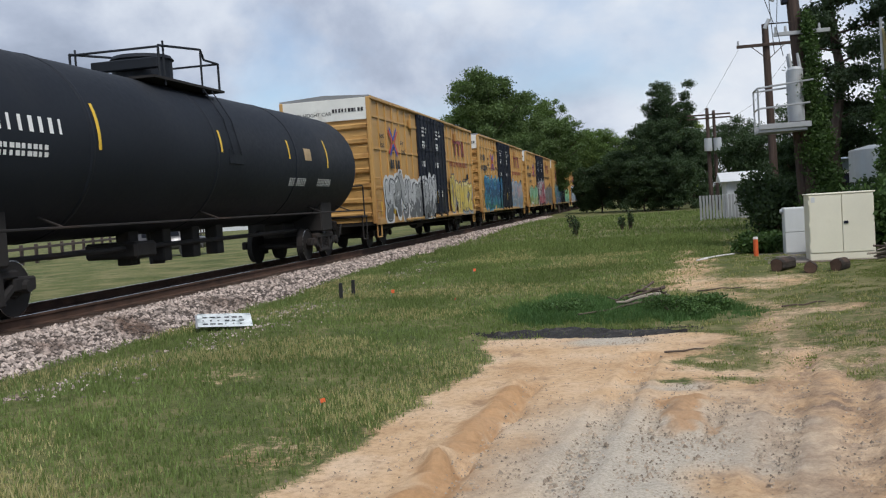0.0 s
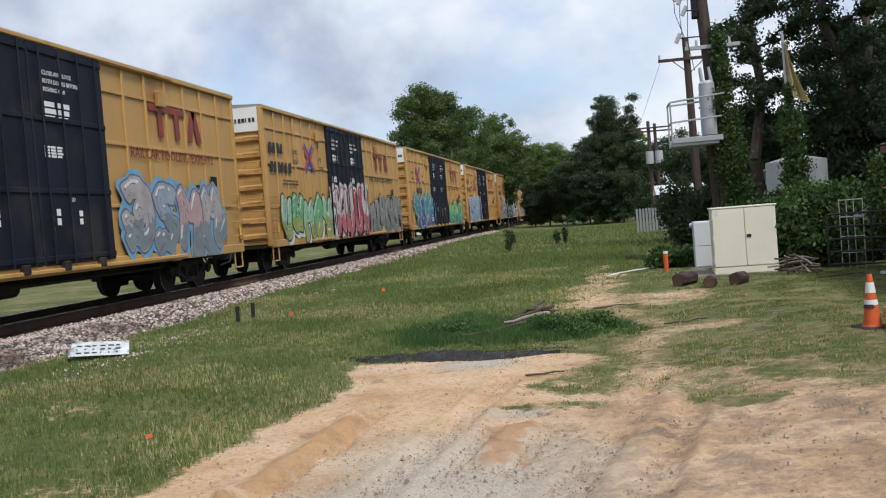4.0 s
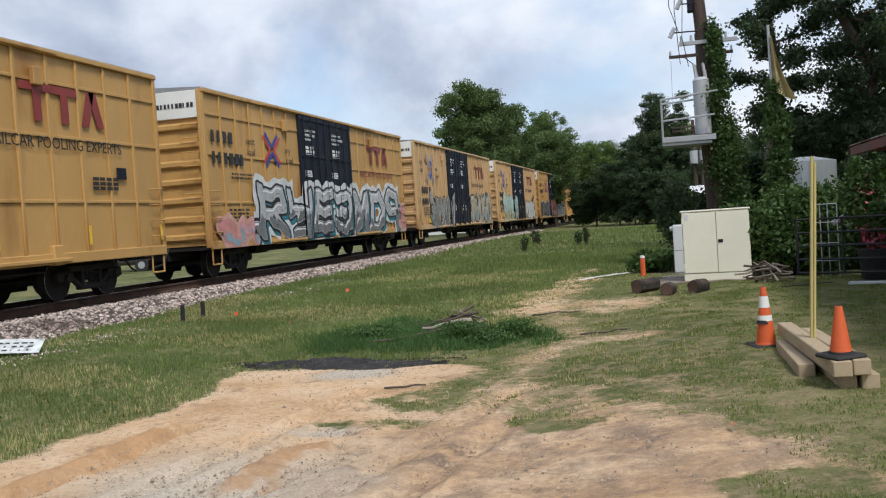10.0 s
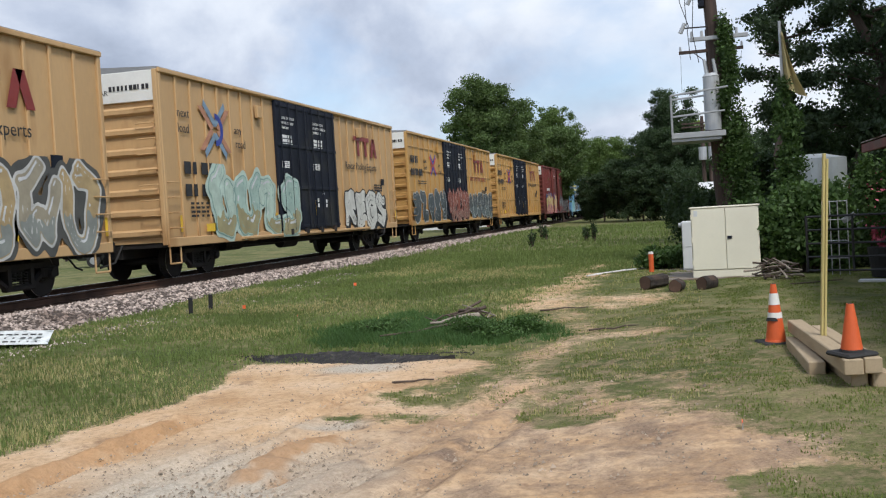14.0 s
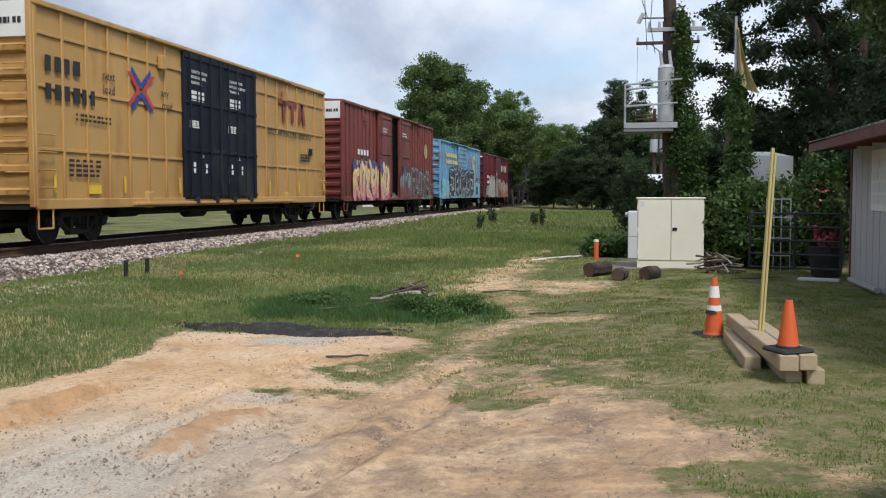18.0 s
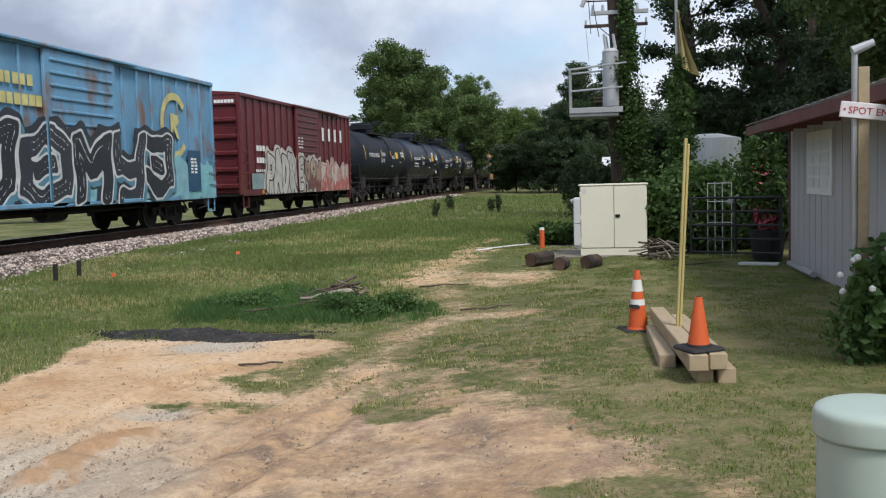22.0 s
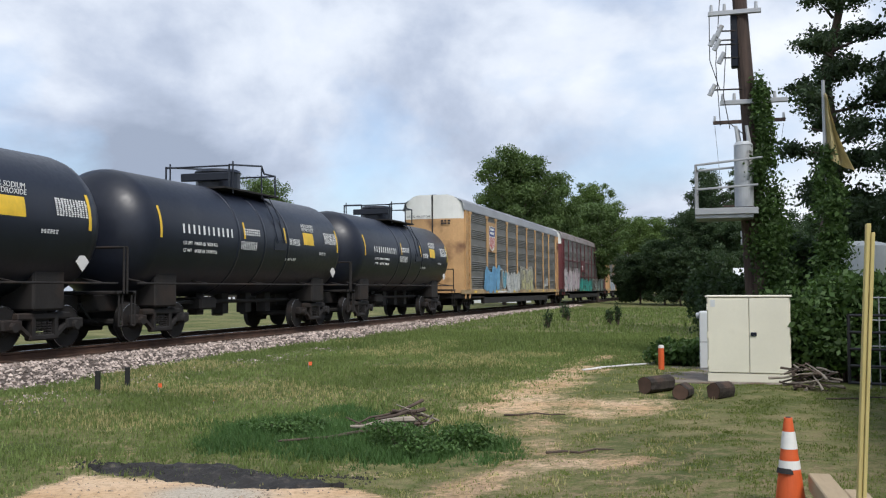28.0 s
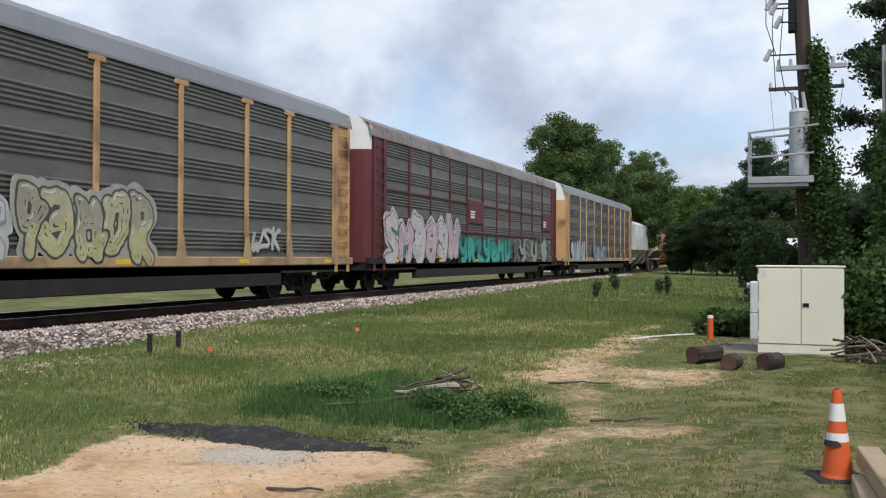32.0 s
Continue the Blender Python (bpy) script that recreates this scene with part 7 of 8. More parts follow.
for x, y, w, d, h, mt, sd, n in ((6.0, 24.0, 1.6, 1.5, 1.65, "ivy", 51, 11000), (6.3, 24.8, 1.6, 1.5, 1.9, "ivy", 52, 6000), (5.2, 25.2, 1.4, 1.2, 1.6, "ivy", 53, 4000), (5.3, 29.0, 1.8, 1.6, 1.7, "ivy", 54, 5000), (4.4, 30.5, 1.8, 1.4, 1.9, "leafdark", 55, 4000), (3.9, 31.5, 1.4, 1.4, 2.3, "leafdark", 56, 3500), (7.6, 24.8, 1.6, 1.4, 1.2, "leafdark", 57, 4000), (8.2, 27.5, 2.4, 2, 1.7, "leafdark", 58, 4000), (3.2, 27.0, 1.3, 0.9, 0.5, "ivy", 59, 2500), (6.9, 28.5, 2.2, 2, 1.6, "leafdark", 60, 4000)):
    bush("bush", x, y, w, d, h, M[mt], sd, "tangled green vines and shrubs behind the cabinet", int(n * 1.4), 0.058)
bush("flowering_bush", 6.62, 13.2, 0.95, 0.8, 1.12, M["leafweed"], 61, "leafy bush with pale flowers against the sign post", 4500, 0.045)
for i in range(9):
    a = i * 2.4
    part("flower", bmesh.ops.create_icosphere((_f := bmesh.new()), subdivisions=1, radius=0.03) and _f, M["signwhite"], bpy.data.objects["flowering_bush"], "", pose(-0.25 + 0.2 * math.cos(a), -0.25 + 0.15 * math.sin(a), 0.55 + 0.05 * i))
vine = bush("flowering_vine", 7.15, 22.95, 0.75, 0.6, 2.2, M["ivy"], 62, "tall tangled vine with pink flowers beside the gate", 5200, 0.045)
part("blossom", leaves_mesh("flowers", [((-0.05, -0.22, 1.2), (0.22, 0.1, 0.7))], 60, 0.035, M["flower"], 5), None, vine, "scattered pink flowers")
for x, y, w, h, sd in ((-2.4, 43, 0.34, 0.8, 71), (-3.3, 52, 0.5, 0.85, 72), (-0.6, 47, 0.36, 0.7, 73), (-0.2, 46.4, 0.3, 0.9, 78), (-2.9, 50.5, 0.3, 0.6, 79)):
    bush("weed_clump", x, y, w, w, h, M["leafdark"], sd, "clump of tall dark weeds in the grass", 220, 0.05, "weeds")
for x, y, h, w, sd in ((-64, 138, 19.0, 5.0, 81), (-78, 210, 9, 6, 82), (-110, 230, 8, 8, 83), (-150, 260, 8, 9, 84), (-36, 260, 8, 7, 85)):
    broad_tree(x, y, h, w, M["leaf"], sd, "far round-topped tree beyond the field", 3500, 0.35, 0.45)


# these crowns look sunlit through their leaf colour
for x, y, h, w, sd in ((-13.5, 168, 11.5, 4.2, 86), (-9.2, 172, 12.0, 4.4, 87), (4.6, 112, 10.5, 2.2, 88)):
    broad_tree(x, y, h, w, M["leafsun"], sd, "tree behind the darker ones with sunlight put into its yellow-green leaf colour", 5000, 0.26, 0.1)


# ---- cabinet and what lies round it ----
def white_cabinet():
    c = thing("utility_cabinet", "large cream-white steel utility cabinet with double doors", "cabinet", pose(3.855, 23.63, 0.22, 0, 0, -2))
    W, D, H = 1.28, 0.72, 1.38
    part("body", bx(0, W, 0.03, D, 0.0, H - 0.02, 0.012), M["cabinet"], c)
    part("plinth", bx(0.0, W, 0.0, 0.03, 0.0, 0.14, 0.006), M["cabinet"], c)
    part("roof_lip", bx(-0.025, W + 0.025, -0.02, D + 0.02, H - 0.02, H + 0.012, 0.008), M["cabinet"], c)
    for a, b in ((0.015, W * 0.505), (W * 0.512, W - 0.015)):
        part("door", bx(a, b, -0.012, 0.03, 0.15, H - 0.03, 0.008), M["cabinet"], c)
    part("door_latch", bx(W * 0.53, W * 0.53 + 0.09, -0.03, -0.01, 0.74, 0.80, 0.006), M["door"], c, "dark recessed latch")
    part("warning_label", bx(0.06, 0.13, -0.018, -0.012, H - 0.17, H - 0.06), M["cabgrey"], c)
    for z in (0.3, 0.75, 1.2):
        part("hinge", rod(bmesh.new(), (0.008, -0.012, z - 0.05), (0.008, -0.012, z + 0.05), 0.012, 0.012, 8), M["cabinet"], c)
    pad = tagged(part("concrete_pad", bx(-0.85, W + 0.1, -0.12, 2.9, -0.12, 0.0, 0.015), M["pad"], None, "", pose(3.855, 23.63, 0.22, 0, 0, -2)), "cracked concrete pad under the cabinets", "pad")
    s = thing("meter_cabinet", "small pale grey equipment cabinet behind the larger one", "cabinet", pose(3.66, 25.8, 0.24, 0, 0, -2))
    part("body", bx(0, 0.80, 0.02, 0.55, -0.03, 1.06, 0.012), M["cabgrey"], s)
    part("door", bx(0.01, 0.79, -0.005, 0.02, 0.50, 1.04, 0.006), M["cabgrey"], s)
    part("door", bx(0.01, 0.79, -0.005, 0.02, 0.02, 0.485, 0.006), M["cabgrey"], s)
    part("meter", rod(bmesh.new(), (-0.07, 0.25, 0.98), (0.0, 0.25, 0.98), 0.05, 0.06, 12), M["transformer"], s)


white_cabinet()


def log(x, y, rz, ln, r, seed):
    rnd = random.Random(seed)
    t = thing("log", "short cut log with dark bark lying on the ground", "log", pose(x, y, soil(x, y) + r * 0.92, 0, 0, rz), "cut logs")
    bm = bmesh.new()
    n, rings = 16, []
    rr = [r * rnd.uniform(0.9, 1.08) for _ in range(n)]
    for k in range(4):
        rings.append([bm.verts.new((rr[i] * rnd.uniform(0.96, 1.04) * math.cos(6.2832 * i / n), ln * k / 3, rr[i] * rnd.uniform(0.96, 1.04) * math.sin(6.2832 * i / n))) for i in range(n)])
    for a, b in zip(rings, rings[1:]):
        for i in range(n):
            bm.faces.new((a[i], b[i], b[(i + 1) % n], a[(i + 1) % n]))
    part("bark", bm, M["logbark"], t)
    for y0, s in ((-0.002, 1), (ln + 0.002, -1)):
        bm = bmesh.new()
        vs = [bm.verts.new((rr[i] * 0.95 * math.cos(6.2832 * i / n), y0, rr[i] * 0.95 * math.sin(6.2832 * i / n))) for i in range(n)]
        bm.faces.new(vs)
        part("cut_face", bm, M["cutwood"], t, "reddish sawn end")


log(2.98, 22.1, -35, 0.56, 0.135, 1)
log(3.52, 21.6, -12, 0.34, 0.115, 2)
log(3.98, 21.6, -40, 0.32, 0.125, 3)


def sticks(name, label, x, y, spread, n, ln, seed, r=0.018, rise=0.15, group=""):
    rnd = random.Random(seed)
    t = thing(name, label, "sticks", pose(x, y, soil(x, y)), group)
    for i in range(n):
        a = rnd.uniform(0, 6.28)
        l = ln * rnd.uniform(0.4, 1)
        c = Vector((rnd.uniform(-1, 1) * spread[0], rnd.uniform(-1, 1) * spread[1], rnd.uniform(0.02, rise)))
        d = Vector((math.cos(a) * l / 2, math.sin(a) * l / 2 * 0.6, rnd.uniform(-0.05, 0.12)))
        a0, b0 = c - d, c + d
        a0.z, b0.z = max(0.015, a0.z), max(0.015, b0.z)
        bm = bmesh.new()
        limb(bm, a0, b0, r * rnd.uniform(0.7, 1.4), r * 0.4, rnd, 3)
        part("stick", bm, M["stick"] if rnd.random() < 0.4 else M["bark"], t)


sticks("brush_pile", "heap of dry sticks and roots beside the cabinet", 5.35, 22.75, (0.32, 0.2), 34, 0.8, 4, 0.018, 0.34)
sticks("branch_heap", "dark twigs and broken branches lying among tall weeds", 0.45, 18.2, (0.32, 0.22), 14, 0.75, 5, 0.018, 0.32)
for x, y, z, rz, tilt, ln, r in ((0.05, 17.55, 0.10, 38, -3, 1.5, 0.026), (0.36, 17.95, 0.17, 24, -5, 0.75, 0.04), (0.30, 18.35, 0.24, 48, -14, 0.95, 0.022), (0.52, 18.1, 0.26, 30, -9, 0.6, 0.028)):
    bm = bmesh.new()
    limb(bm, (-ln / 2, 0, 0), (ln / 2, 0, 0), r * 0.45, r, random.Random(int(ln * 100)), 5)
    tagged(part("dead_branch", bm, M["stick"] if r > 0.03 else M["bark"], None, "", pose(x, y, soil(x, y) + z, 0, tilt, rz)), "pale dead branch resting on the weeds", "branch", "dead branches")
bush("weed_bush", 0.95, 17.15, 0.9, 0.6, 0.32, M["leafweed"], 74, "low leafy weeds beside the dead branches", 3600, 0.02, "weeds")
bush("weed_bush", 1.35, 17.6, 0.8, 0.6, 0.26, M["leafweed"], 75, "low leafy weeds beside the dead branches", 2800, 0.02, "weeds")
bush("weed_bush", -0.7, 17.9, 1.1, 0.7, 0.22, M["leafweed"], 76, "low leafy weeds beside the dead branches", 3000, 0.02, "weeds")
for i, (x, y, rz, ln) in enumerate(((2.05, 26.0, 58, 1.15), (2.6, 26.9, 52, 0.75), (1.75, 25.2, 60, 0.5))):
    tagged(part("lath", bx(-ln / 2, ln / 2, -0.03, 0.03, 0, 0.025, 0.004), M["paper"], None, "", pose(x, y, soil(x, y) + 0.01, 0, 0, rz)), "white painted lath lying in the grass", "stake", "laths")
for x, y, rz, ln in ((2.75, 17.3, 20, 0.7), (1.75, 19.9, 10, 0.8), (0.9, 13.8, 5, 0.45), (5.9, 21.7, 14, 0.9)):
    bm = bmesh.new()
    limb(bm, (-ln / 2, 0, 0), (ln / 2, 0, 0.02), 0.014, 0.008, random.Random(int(x * 100)), 4)
    tagged(part("twig", bm, M["bark"], None, "", pose(x, y, height(x, y) + 0.012, 0, 0, rz)), "thin dark twig on the ground", "twig", "twigs")

mk = thing("marker_post", "orange plastic utility marker post with a white cap", "marker", pose(2.98, 25.6, soil(2.98, 25.6)))
part("post", rod(bmesh.new(), (0, 0, -0.05), (0, 0, 0.40), 0.055, 0.055, 14), M["orange"], mk)
part("cap", rod(bmesh.new(), (0, 0, 0.40), (0, 0, 0.45), 0.057, 0.05, 14), M["paper"], mk, "white cap")

for x, y in ((-5.44, 20.5), (-5.42, 21.25)):
    tagged(part("stake", bx(-0.035, 0.035, -0.03, 0.03, -0.05, 0.34, 0.006), M["rubber"], None, "", pose(x, y, soil(x, y), 3, 2, 10)), "short black stake at the foot of the ballast", "stake", "stakes")
for i, (x, y) in enumerate(((-4.46, 20.7), (-3.4, 24.0), (-2.6, 11.2), (4.08, 10.9), (-3.0, 19.9))):
    fl = thing("marker_flag", "small orange survey flag on a wire", "flag", pose(x, y, height(x, y), 0, 0, 30 * i), "survey flags")
    part("wire", rod(bmesh.new(), (0, 0, -0.02), (0, 0, 0.16 if i < 2 else 0.05), 0.004, 0.004, 5), M["alum"], fl)
    part("flag", bx(0.0, 0.065, -0.003, 0.003, 0.10 if i < 2 else 0.02, 0.165 if i < 2 else 0.06), M["flagorange"], fl)
bd = thing("fallen_sign", "white sign board with worn black letters lying on the stones", "sign", pose(-6.05, 16.5, height(-6.05, 16.5) + 0.12, 14, 4, 28))
part("board", bx(-0.42, 0.42, -0.30, 0.30, 0, 0.012, 0.004), M["board"], bd)
bars(bd, M["black"], -0.34, -0.22, 0.0125, 0.68, 0.46, 3, 6, 0.75, Matrix.Identity(4), 4)
part("stiffener", bx(-0.45, -0.38, -0.28, 0.28, -0.03, 0.0, 0.005), M["alum"], bd)


# ---- asphalt crumbs ----
def tar_strip():
    rnd = random.Random(77)
    vs, fs, nx, ny = [], [], 70, 14
    for j in range(ny + 1):
        for i in range(nx + 1):
            u, v = i / nx, j / ny
            x = -1.75 + 2.75 * u
            mid = 15.45 - 0.05 * u + 0.12 * math.sin(u * 5)
            wd = 0.42 * (math.sin(math.pi * min(1, u * 1.05 + 0.0)) ** 0.7 + 0.02) * (1 + 0.45 * nz(x, 1 + (v > 0.5), 3.0, 2.0) + 0.4 * nz(x, 3 + (v > 0.5), 9.0, 2.0))
            y = mid + (v - 0.5) * 2 * wd
            edge = math.sin(math.pi * v)
            vs.append((x, y, height(x, y) - 0.012 + 0.075 * edge * (0.6 + 0.4 * math.sin(math.pi * u)) + edge * 0.035 * nz(x, y, 9.0, 1.0) + edge * 0.02 * nz(x, y, 23.0, 4.0)))
    for j in range(ny):
        for i in range(nx):
            a = j * (nx + 1) + i
            fs.append((a, a + 1, a + nx + 2, a + nx + 1))
    for _ in range(500):
        u = rnd.random()
        x, y = -1.9 + 3.1 * u, 15.5 + rnd.gauss(0, 0.2)
        s = rnd.uniform(0.006, 0.018)
        i = len(vs)
        z = height(x, y) + 0.05 * max(0, 1 - abs(y - 15.45) / 0.4)
        vs += [(x + s, y, z), (x - s * .6, y + s, z), (x - s * .5, y - s, z), (x, y, z + s * 1.3)]
        fs += [(i, i + 1, i + 3), (i + 1, i + 2, i + 3), (i + 2, i, i + 3)]
    me = bpy.data.meshes.new("asphalt_edge")
    me.from_pydata(vs, [], fs)
    me.materials.append(M["tar"])
    tagged(new("asphalt_edge", me), "low ridge of broken black asphalt at the end of the dirt drive", "asphalt", "", "stuff")


tar_strip()


def pebbles():
    rnd = random.Random(9)
    vs, fs = [], []
    for _ in range(42000):
        x, y = rnd.uniform(-2, 5), 6 + 10 * rnd.random() ** 1.3
        k = bare(x, y) * (0.16 + gravelly(x, y) + 1.4 * crumbs(x, y))
        if rnd.random() > k:
            continue
        s = rnd.uniform(0.004, 0.014) * (2.0 if rnd.random() < 0.04 else 1)
        z, i = height(x, y), len(vs)
        vs += [(x + s, y, z), (x - s * .6, y + s, z), (x - s * .5, y - s, z), (x, y, z + s)]
        fs += [(i, i + 1, i + 3), (i + 1, i + 2, i + 3), (i + 2, i, i + 3)]
    me = bpy.data.meshes.new("pebbles")
    me.from_pydata(vs, [], fs)
    me.materials.append(M["pebble"])
    tagged(new("pebbles", me), "loose grey pebbles on the sandy drive", "gravel", "", "stuff")


pebbles()


# ---- cones, lumber and post ----
def cone(x, y, z, h, base, collars, label, rz=0):
    c = thing("traffic_cone", label, "traffic cone", pose(x, y, z, 1.5, -1, rz), "traffic cones")
    part("base", bx(-base, base, -base, base, 0, 0.035, 0.015), M["rubber"], c, "black rubber base")
    r0, r1 = base * 0.60, 0.028
    part("cone", rod(bmesh.new(), (0, 0, 0.03), (0, 0, h), r0, r1, 28), M["orange"], c, "", None, False)
    part("foot_ring", rod(bmesh.new(), (0, 0, 0.028), (0, 0, 0.055), r0 * 1.12, r0 * 1.02, 28), M["orange"] if collars else M["rubber"], c)
    for a, b in collars:
        ra, rb = (r0 + (r1 - r0) * (q - 0.03) / (h - 0.03) + 0.003 for q in (a, b))
        part("collar", rod(bmesh.new(), (0, 0, a), (0, 0, b), ra, rb, 28, False), M["reflect"], c, "white reflective collar")
    if collars:
        q = collars[0][0] - 0.02
        rq = r0 + (r1 - r0) * (q - 0.03) / (h - 0.03)
        part("tape", rod(bmesh.new(), (-0.030, -0.018, q - 0.014), (-0.026, -0.014, q + 0.022), rq - 0.008, rq - 0.014, 20), M["rubber"], c, "torn black tape")
    part("tip", rod(bmesh.new(), (0, 0, h), (0, 0, h + 0.004), r1 * 0.7, r1 * 0.6, 16), M["rubber"], c)


cone(4.63, 14.72, 0.185, 0.635, 0.175, ((0.28, 0.34), (0.42, 0.54)), "tall orange traffic cone with two scuffed white collars", 15)
cone(5.0, 12.3, 0.437, 0.415, 0.145, (), "small plain orange traffic cone standing on the lumber", 30)


def beam(p, q, w, h, label):
    p, q = Vector(p), Vector(q)
    d = q - p
    m = Matrix.Translation(p) @ Matrix.Rotation(math.atan2(-d.x, d.y), 4, "Z") @ Matrix.Rotation(math.atan2(d.z, Vector((d.x, d.y)).length), 4, "X")
    tagged(part("timber", bx(-w / 2, w / 2, 0, d.length, 0, h, 0.008), M["lumber"], None, "", m), label, "lumber", "stacked timbers")


beam((4.80, 12.84, 0.185), (4.77, 14.45, 0.18), 0.14, 0.115, "treated timber lying on the grass")
beam((5.04, 12.25, 0.18), (4.94, 14.2, 0.17), 0.13, 0.125, "treated timber at the bottom of the stack")
beam((5.20, 12.22, 0.19), (5.11, 13.9, 0.18), 0.135, 0.125, "treated timber at the bottom of the stack")
beam((4.98, 12.1, 0.312), (4.82, 14.7, 0.315), 0.145, 0.125, "treated timber on top of the stack")
beam((5.13, 12.15, 0.315), (4.99, 14.2, 0.315), 0.135, 0.125, "treated timber on top of the stack")
pst = thing("wooden_post", "pale treated wooden post, two boards, leaning a little", "post", pose(4.93, 13.5, 0.15, 0, 3.0, 0))
part("board", bx(-0.024, 0.0, -0.04, 0.04, 0, 1.95, 0.003), M["post"], pst)
part("board", bx(0.001, 0.021, -0.05, 0.02, 0, 1.90, 0.003), M["post"], pst)

def lathe(profile, n=56):
    """A round body from pairs of radius and height."""
    bm = bmesh.new()
    rings = [[bm.verts.new((r * math.cos(6.2832 * k / n), r * math.sin(6.2832 * k / n), z)) for k in range(n)] for r, z in profile]
    for a, b in zip(rings, rings[1:]):
        for k in range(n):
            bm.faces.new((a[k], a[(k + 1) % n], b[(k + 1) % n], b[k]))
    bm.faces.new(rings[-1])
    return bm


ped = thing("cable_pedestal", "pale green round cable pedestal with a domed lid", "pedestal", pose(5.39, 8.95, height(5.39, 8.95)))
part("shell", lathe([(0.235, -0.05), (0.235, 0.2), (0.235, 0.47), (0.234, 0.49)]), M["pedestal"], ped, "", None, True)
part("lid", lathe([(0.236, 0.485), (0.249, 0.487), (0.25, 0.50), (0.25, 0.57), (0.248, 0.585), (0.240, 0.598), (0.222, 0.609), (0.18, 0.617), (0.10, 0.622), (0.02, 0.623)]), M["pedestal"], ped, "", None, True)


# ---- poles ----
def ivy_on(pole, p, q, r, count, seed, size=0.07):
    rnd = random.Random(seed)
    p, q = Vector(p), Vector(q)
    cl = []
    for i in range(16):
        t = (i + rnd.random()) / 16
        c = p.lerp(q, t) + Vector((rnd.uniform(-0.4, 0.7) * r, rnd.uniform(-0.5, 0.1) * r, 0))
        s = r * rnd.uniform(0.6, 1.15) * (0.8 + 0.35 * math.sin(3.1 * t) - 0.45 * t ** 3)
        cl.append((tuple(c), (s, s, (q - p).length / 16 * 1.3)))
    part("ivy", leaves_mesh("ivy", cl, count, size, M["ivy"], seed, 0.22, 0.7), None, pole, "green climbing ivy")


pole = thing("utility_pole", "dark leaning wooden utility pole with a transformer platform and ivy", "utility pole", pose(5.02, 29.4, 0.2), "utility poles")
TOP = Vector((-0.75, 0, 12.0))
part("shaft", rod(bmesh.new(), (0, 0, -0.3), TOP, 0.20, 0.13, 14), M["pole"], pole, "", None, False)
part("second_shaft", rod(bmesh.new(), (-0.28, 0.1, -0.3), (-0.42, 0.1, 3.3), 0.15, 0.14, 12), M["pole"], pole)


def on_pole(z):
    return TOP * (z / 12.0)


part("platform", bx(-1.50, -0.3, -0.75, 0.35, 3.02, 3.10, 0.01), M["alum"], pole, "grey metal platform")
for y in (-0.75, 0.35):
    part("platform_beam", bx(-1.5, -0.2, y - 0.05, y + 0.05, 3.10, 3.24, 0.01), M["alum"], pole)
for pts in ([(-1.48, -0.72, 3.1), (-1.48, -0.72, 4.18), (-0.1, -0.72, 4.30)], [(-1.48, 0.3, 3.1), (-1.48, 0.3, 4.18), (-1.48, -0.72, 4.18)], [(-1.48, -0.72, 3.65), (-0.2, -0.72, 3.72)], [(-1.48, 0.3, 4.18), (-0.3, 0.3, 4.25)], [(-1.48, 0.3, 3.65), (-1.48, -0.72, 3.65)]):
    part("platform_rail", poly_rod(pts, 0.025, 6), M["alum"], pole)
for x, y in ((-0.48, -0.30), (-0.44, 0.20)):
    tf = part("transformer", rod(bmesh.new(), (x, y, 3.28), (x, y, 4.62), 0.20, 0.20, 24), M["transformer"], pole, "grey pole transformer")
    part("lid", rod(bmesh.new(), (x, y, 4.62), (x, y, 4.70), 0.21, 0.15, 24), M["transformer"], tf)
    for k in (-0.1, 0.12):
        part("bushing", rod(bmesh.new(), (x + k, y - 0.05, 4.68), (x + k - 0.05, y - 0.05, 5.05), 0.045, 0.035, 10), M["transformer"], tf)
    part("mount", bx(x - 0.22, x + 0.22, y - 0.2, y + 0.2, 3.1, 3.28, 0.01), M["steel"], tf)
for z, w in ((5.6, 0.6), (7.6, 0.7), (9.4, 1.1)):
    c = on_pole(z)
    part("crossarm", bx(c.x - w, c.x + w * (1.35 if z < 6 else 0.6), -0.22, -0.13, z - 0.05, z + 0.05, 0.008), M["alum"], pole)
    for k in (-0.9, -0.5, 0.9 if z < 6 else 0.45):
        part("insulator", rod(bmesh.new(), (c.x + k * w, -0.17, z + 0.05), (c.x + k * w, -0.17, z + 0.2), 0.04, 0.03, 8), M["transformer"], pole)
for i, (dx, z) in enumerate(((-0.55, 6.6), (-0.62, 6.9), (-0.55, 7.2), (-0.75, 8.2), (-0.7, 7.0), (-0.8, 5.9))):
    c = on_pole(z)
    part("cutout", rod(bmesh.new(), (c.x + dx, -0.2, z - 0.12), (c.x + dx + 0.12, -0.2, z + 0.12), 0.055, 0.05, 8), M["transformer"], pole, "fuse cutout")
    part("bracket", poly_rod([(c.x, -0.1, z), (c.x + dx, -0.2, z)], 0.018, 6), M["steel"], pole)
for a, b in (((-0.9, -0.2, 8.2), (-0.95, -0.2, 5.1)), ((-0.8, -0.2, 6.9), (-0.75, -0.3, 5.0)), ((-1.15, -0.2, 7.6), (-0.95, -0.25, 5.9)), ((-0.6, -0.15, 9.4), (-1.1, -0.2, 8.2))):
    m_ = (Vector(a) + Vector(b)) / 2 + Vector((-0.1, 0, -0.2))
    part("jumper_wire", poly_rod([a, tuple(m_), b], 0.010, 5), M["rubber"], pole)
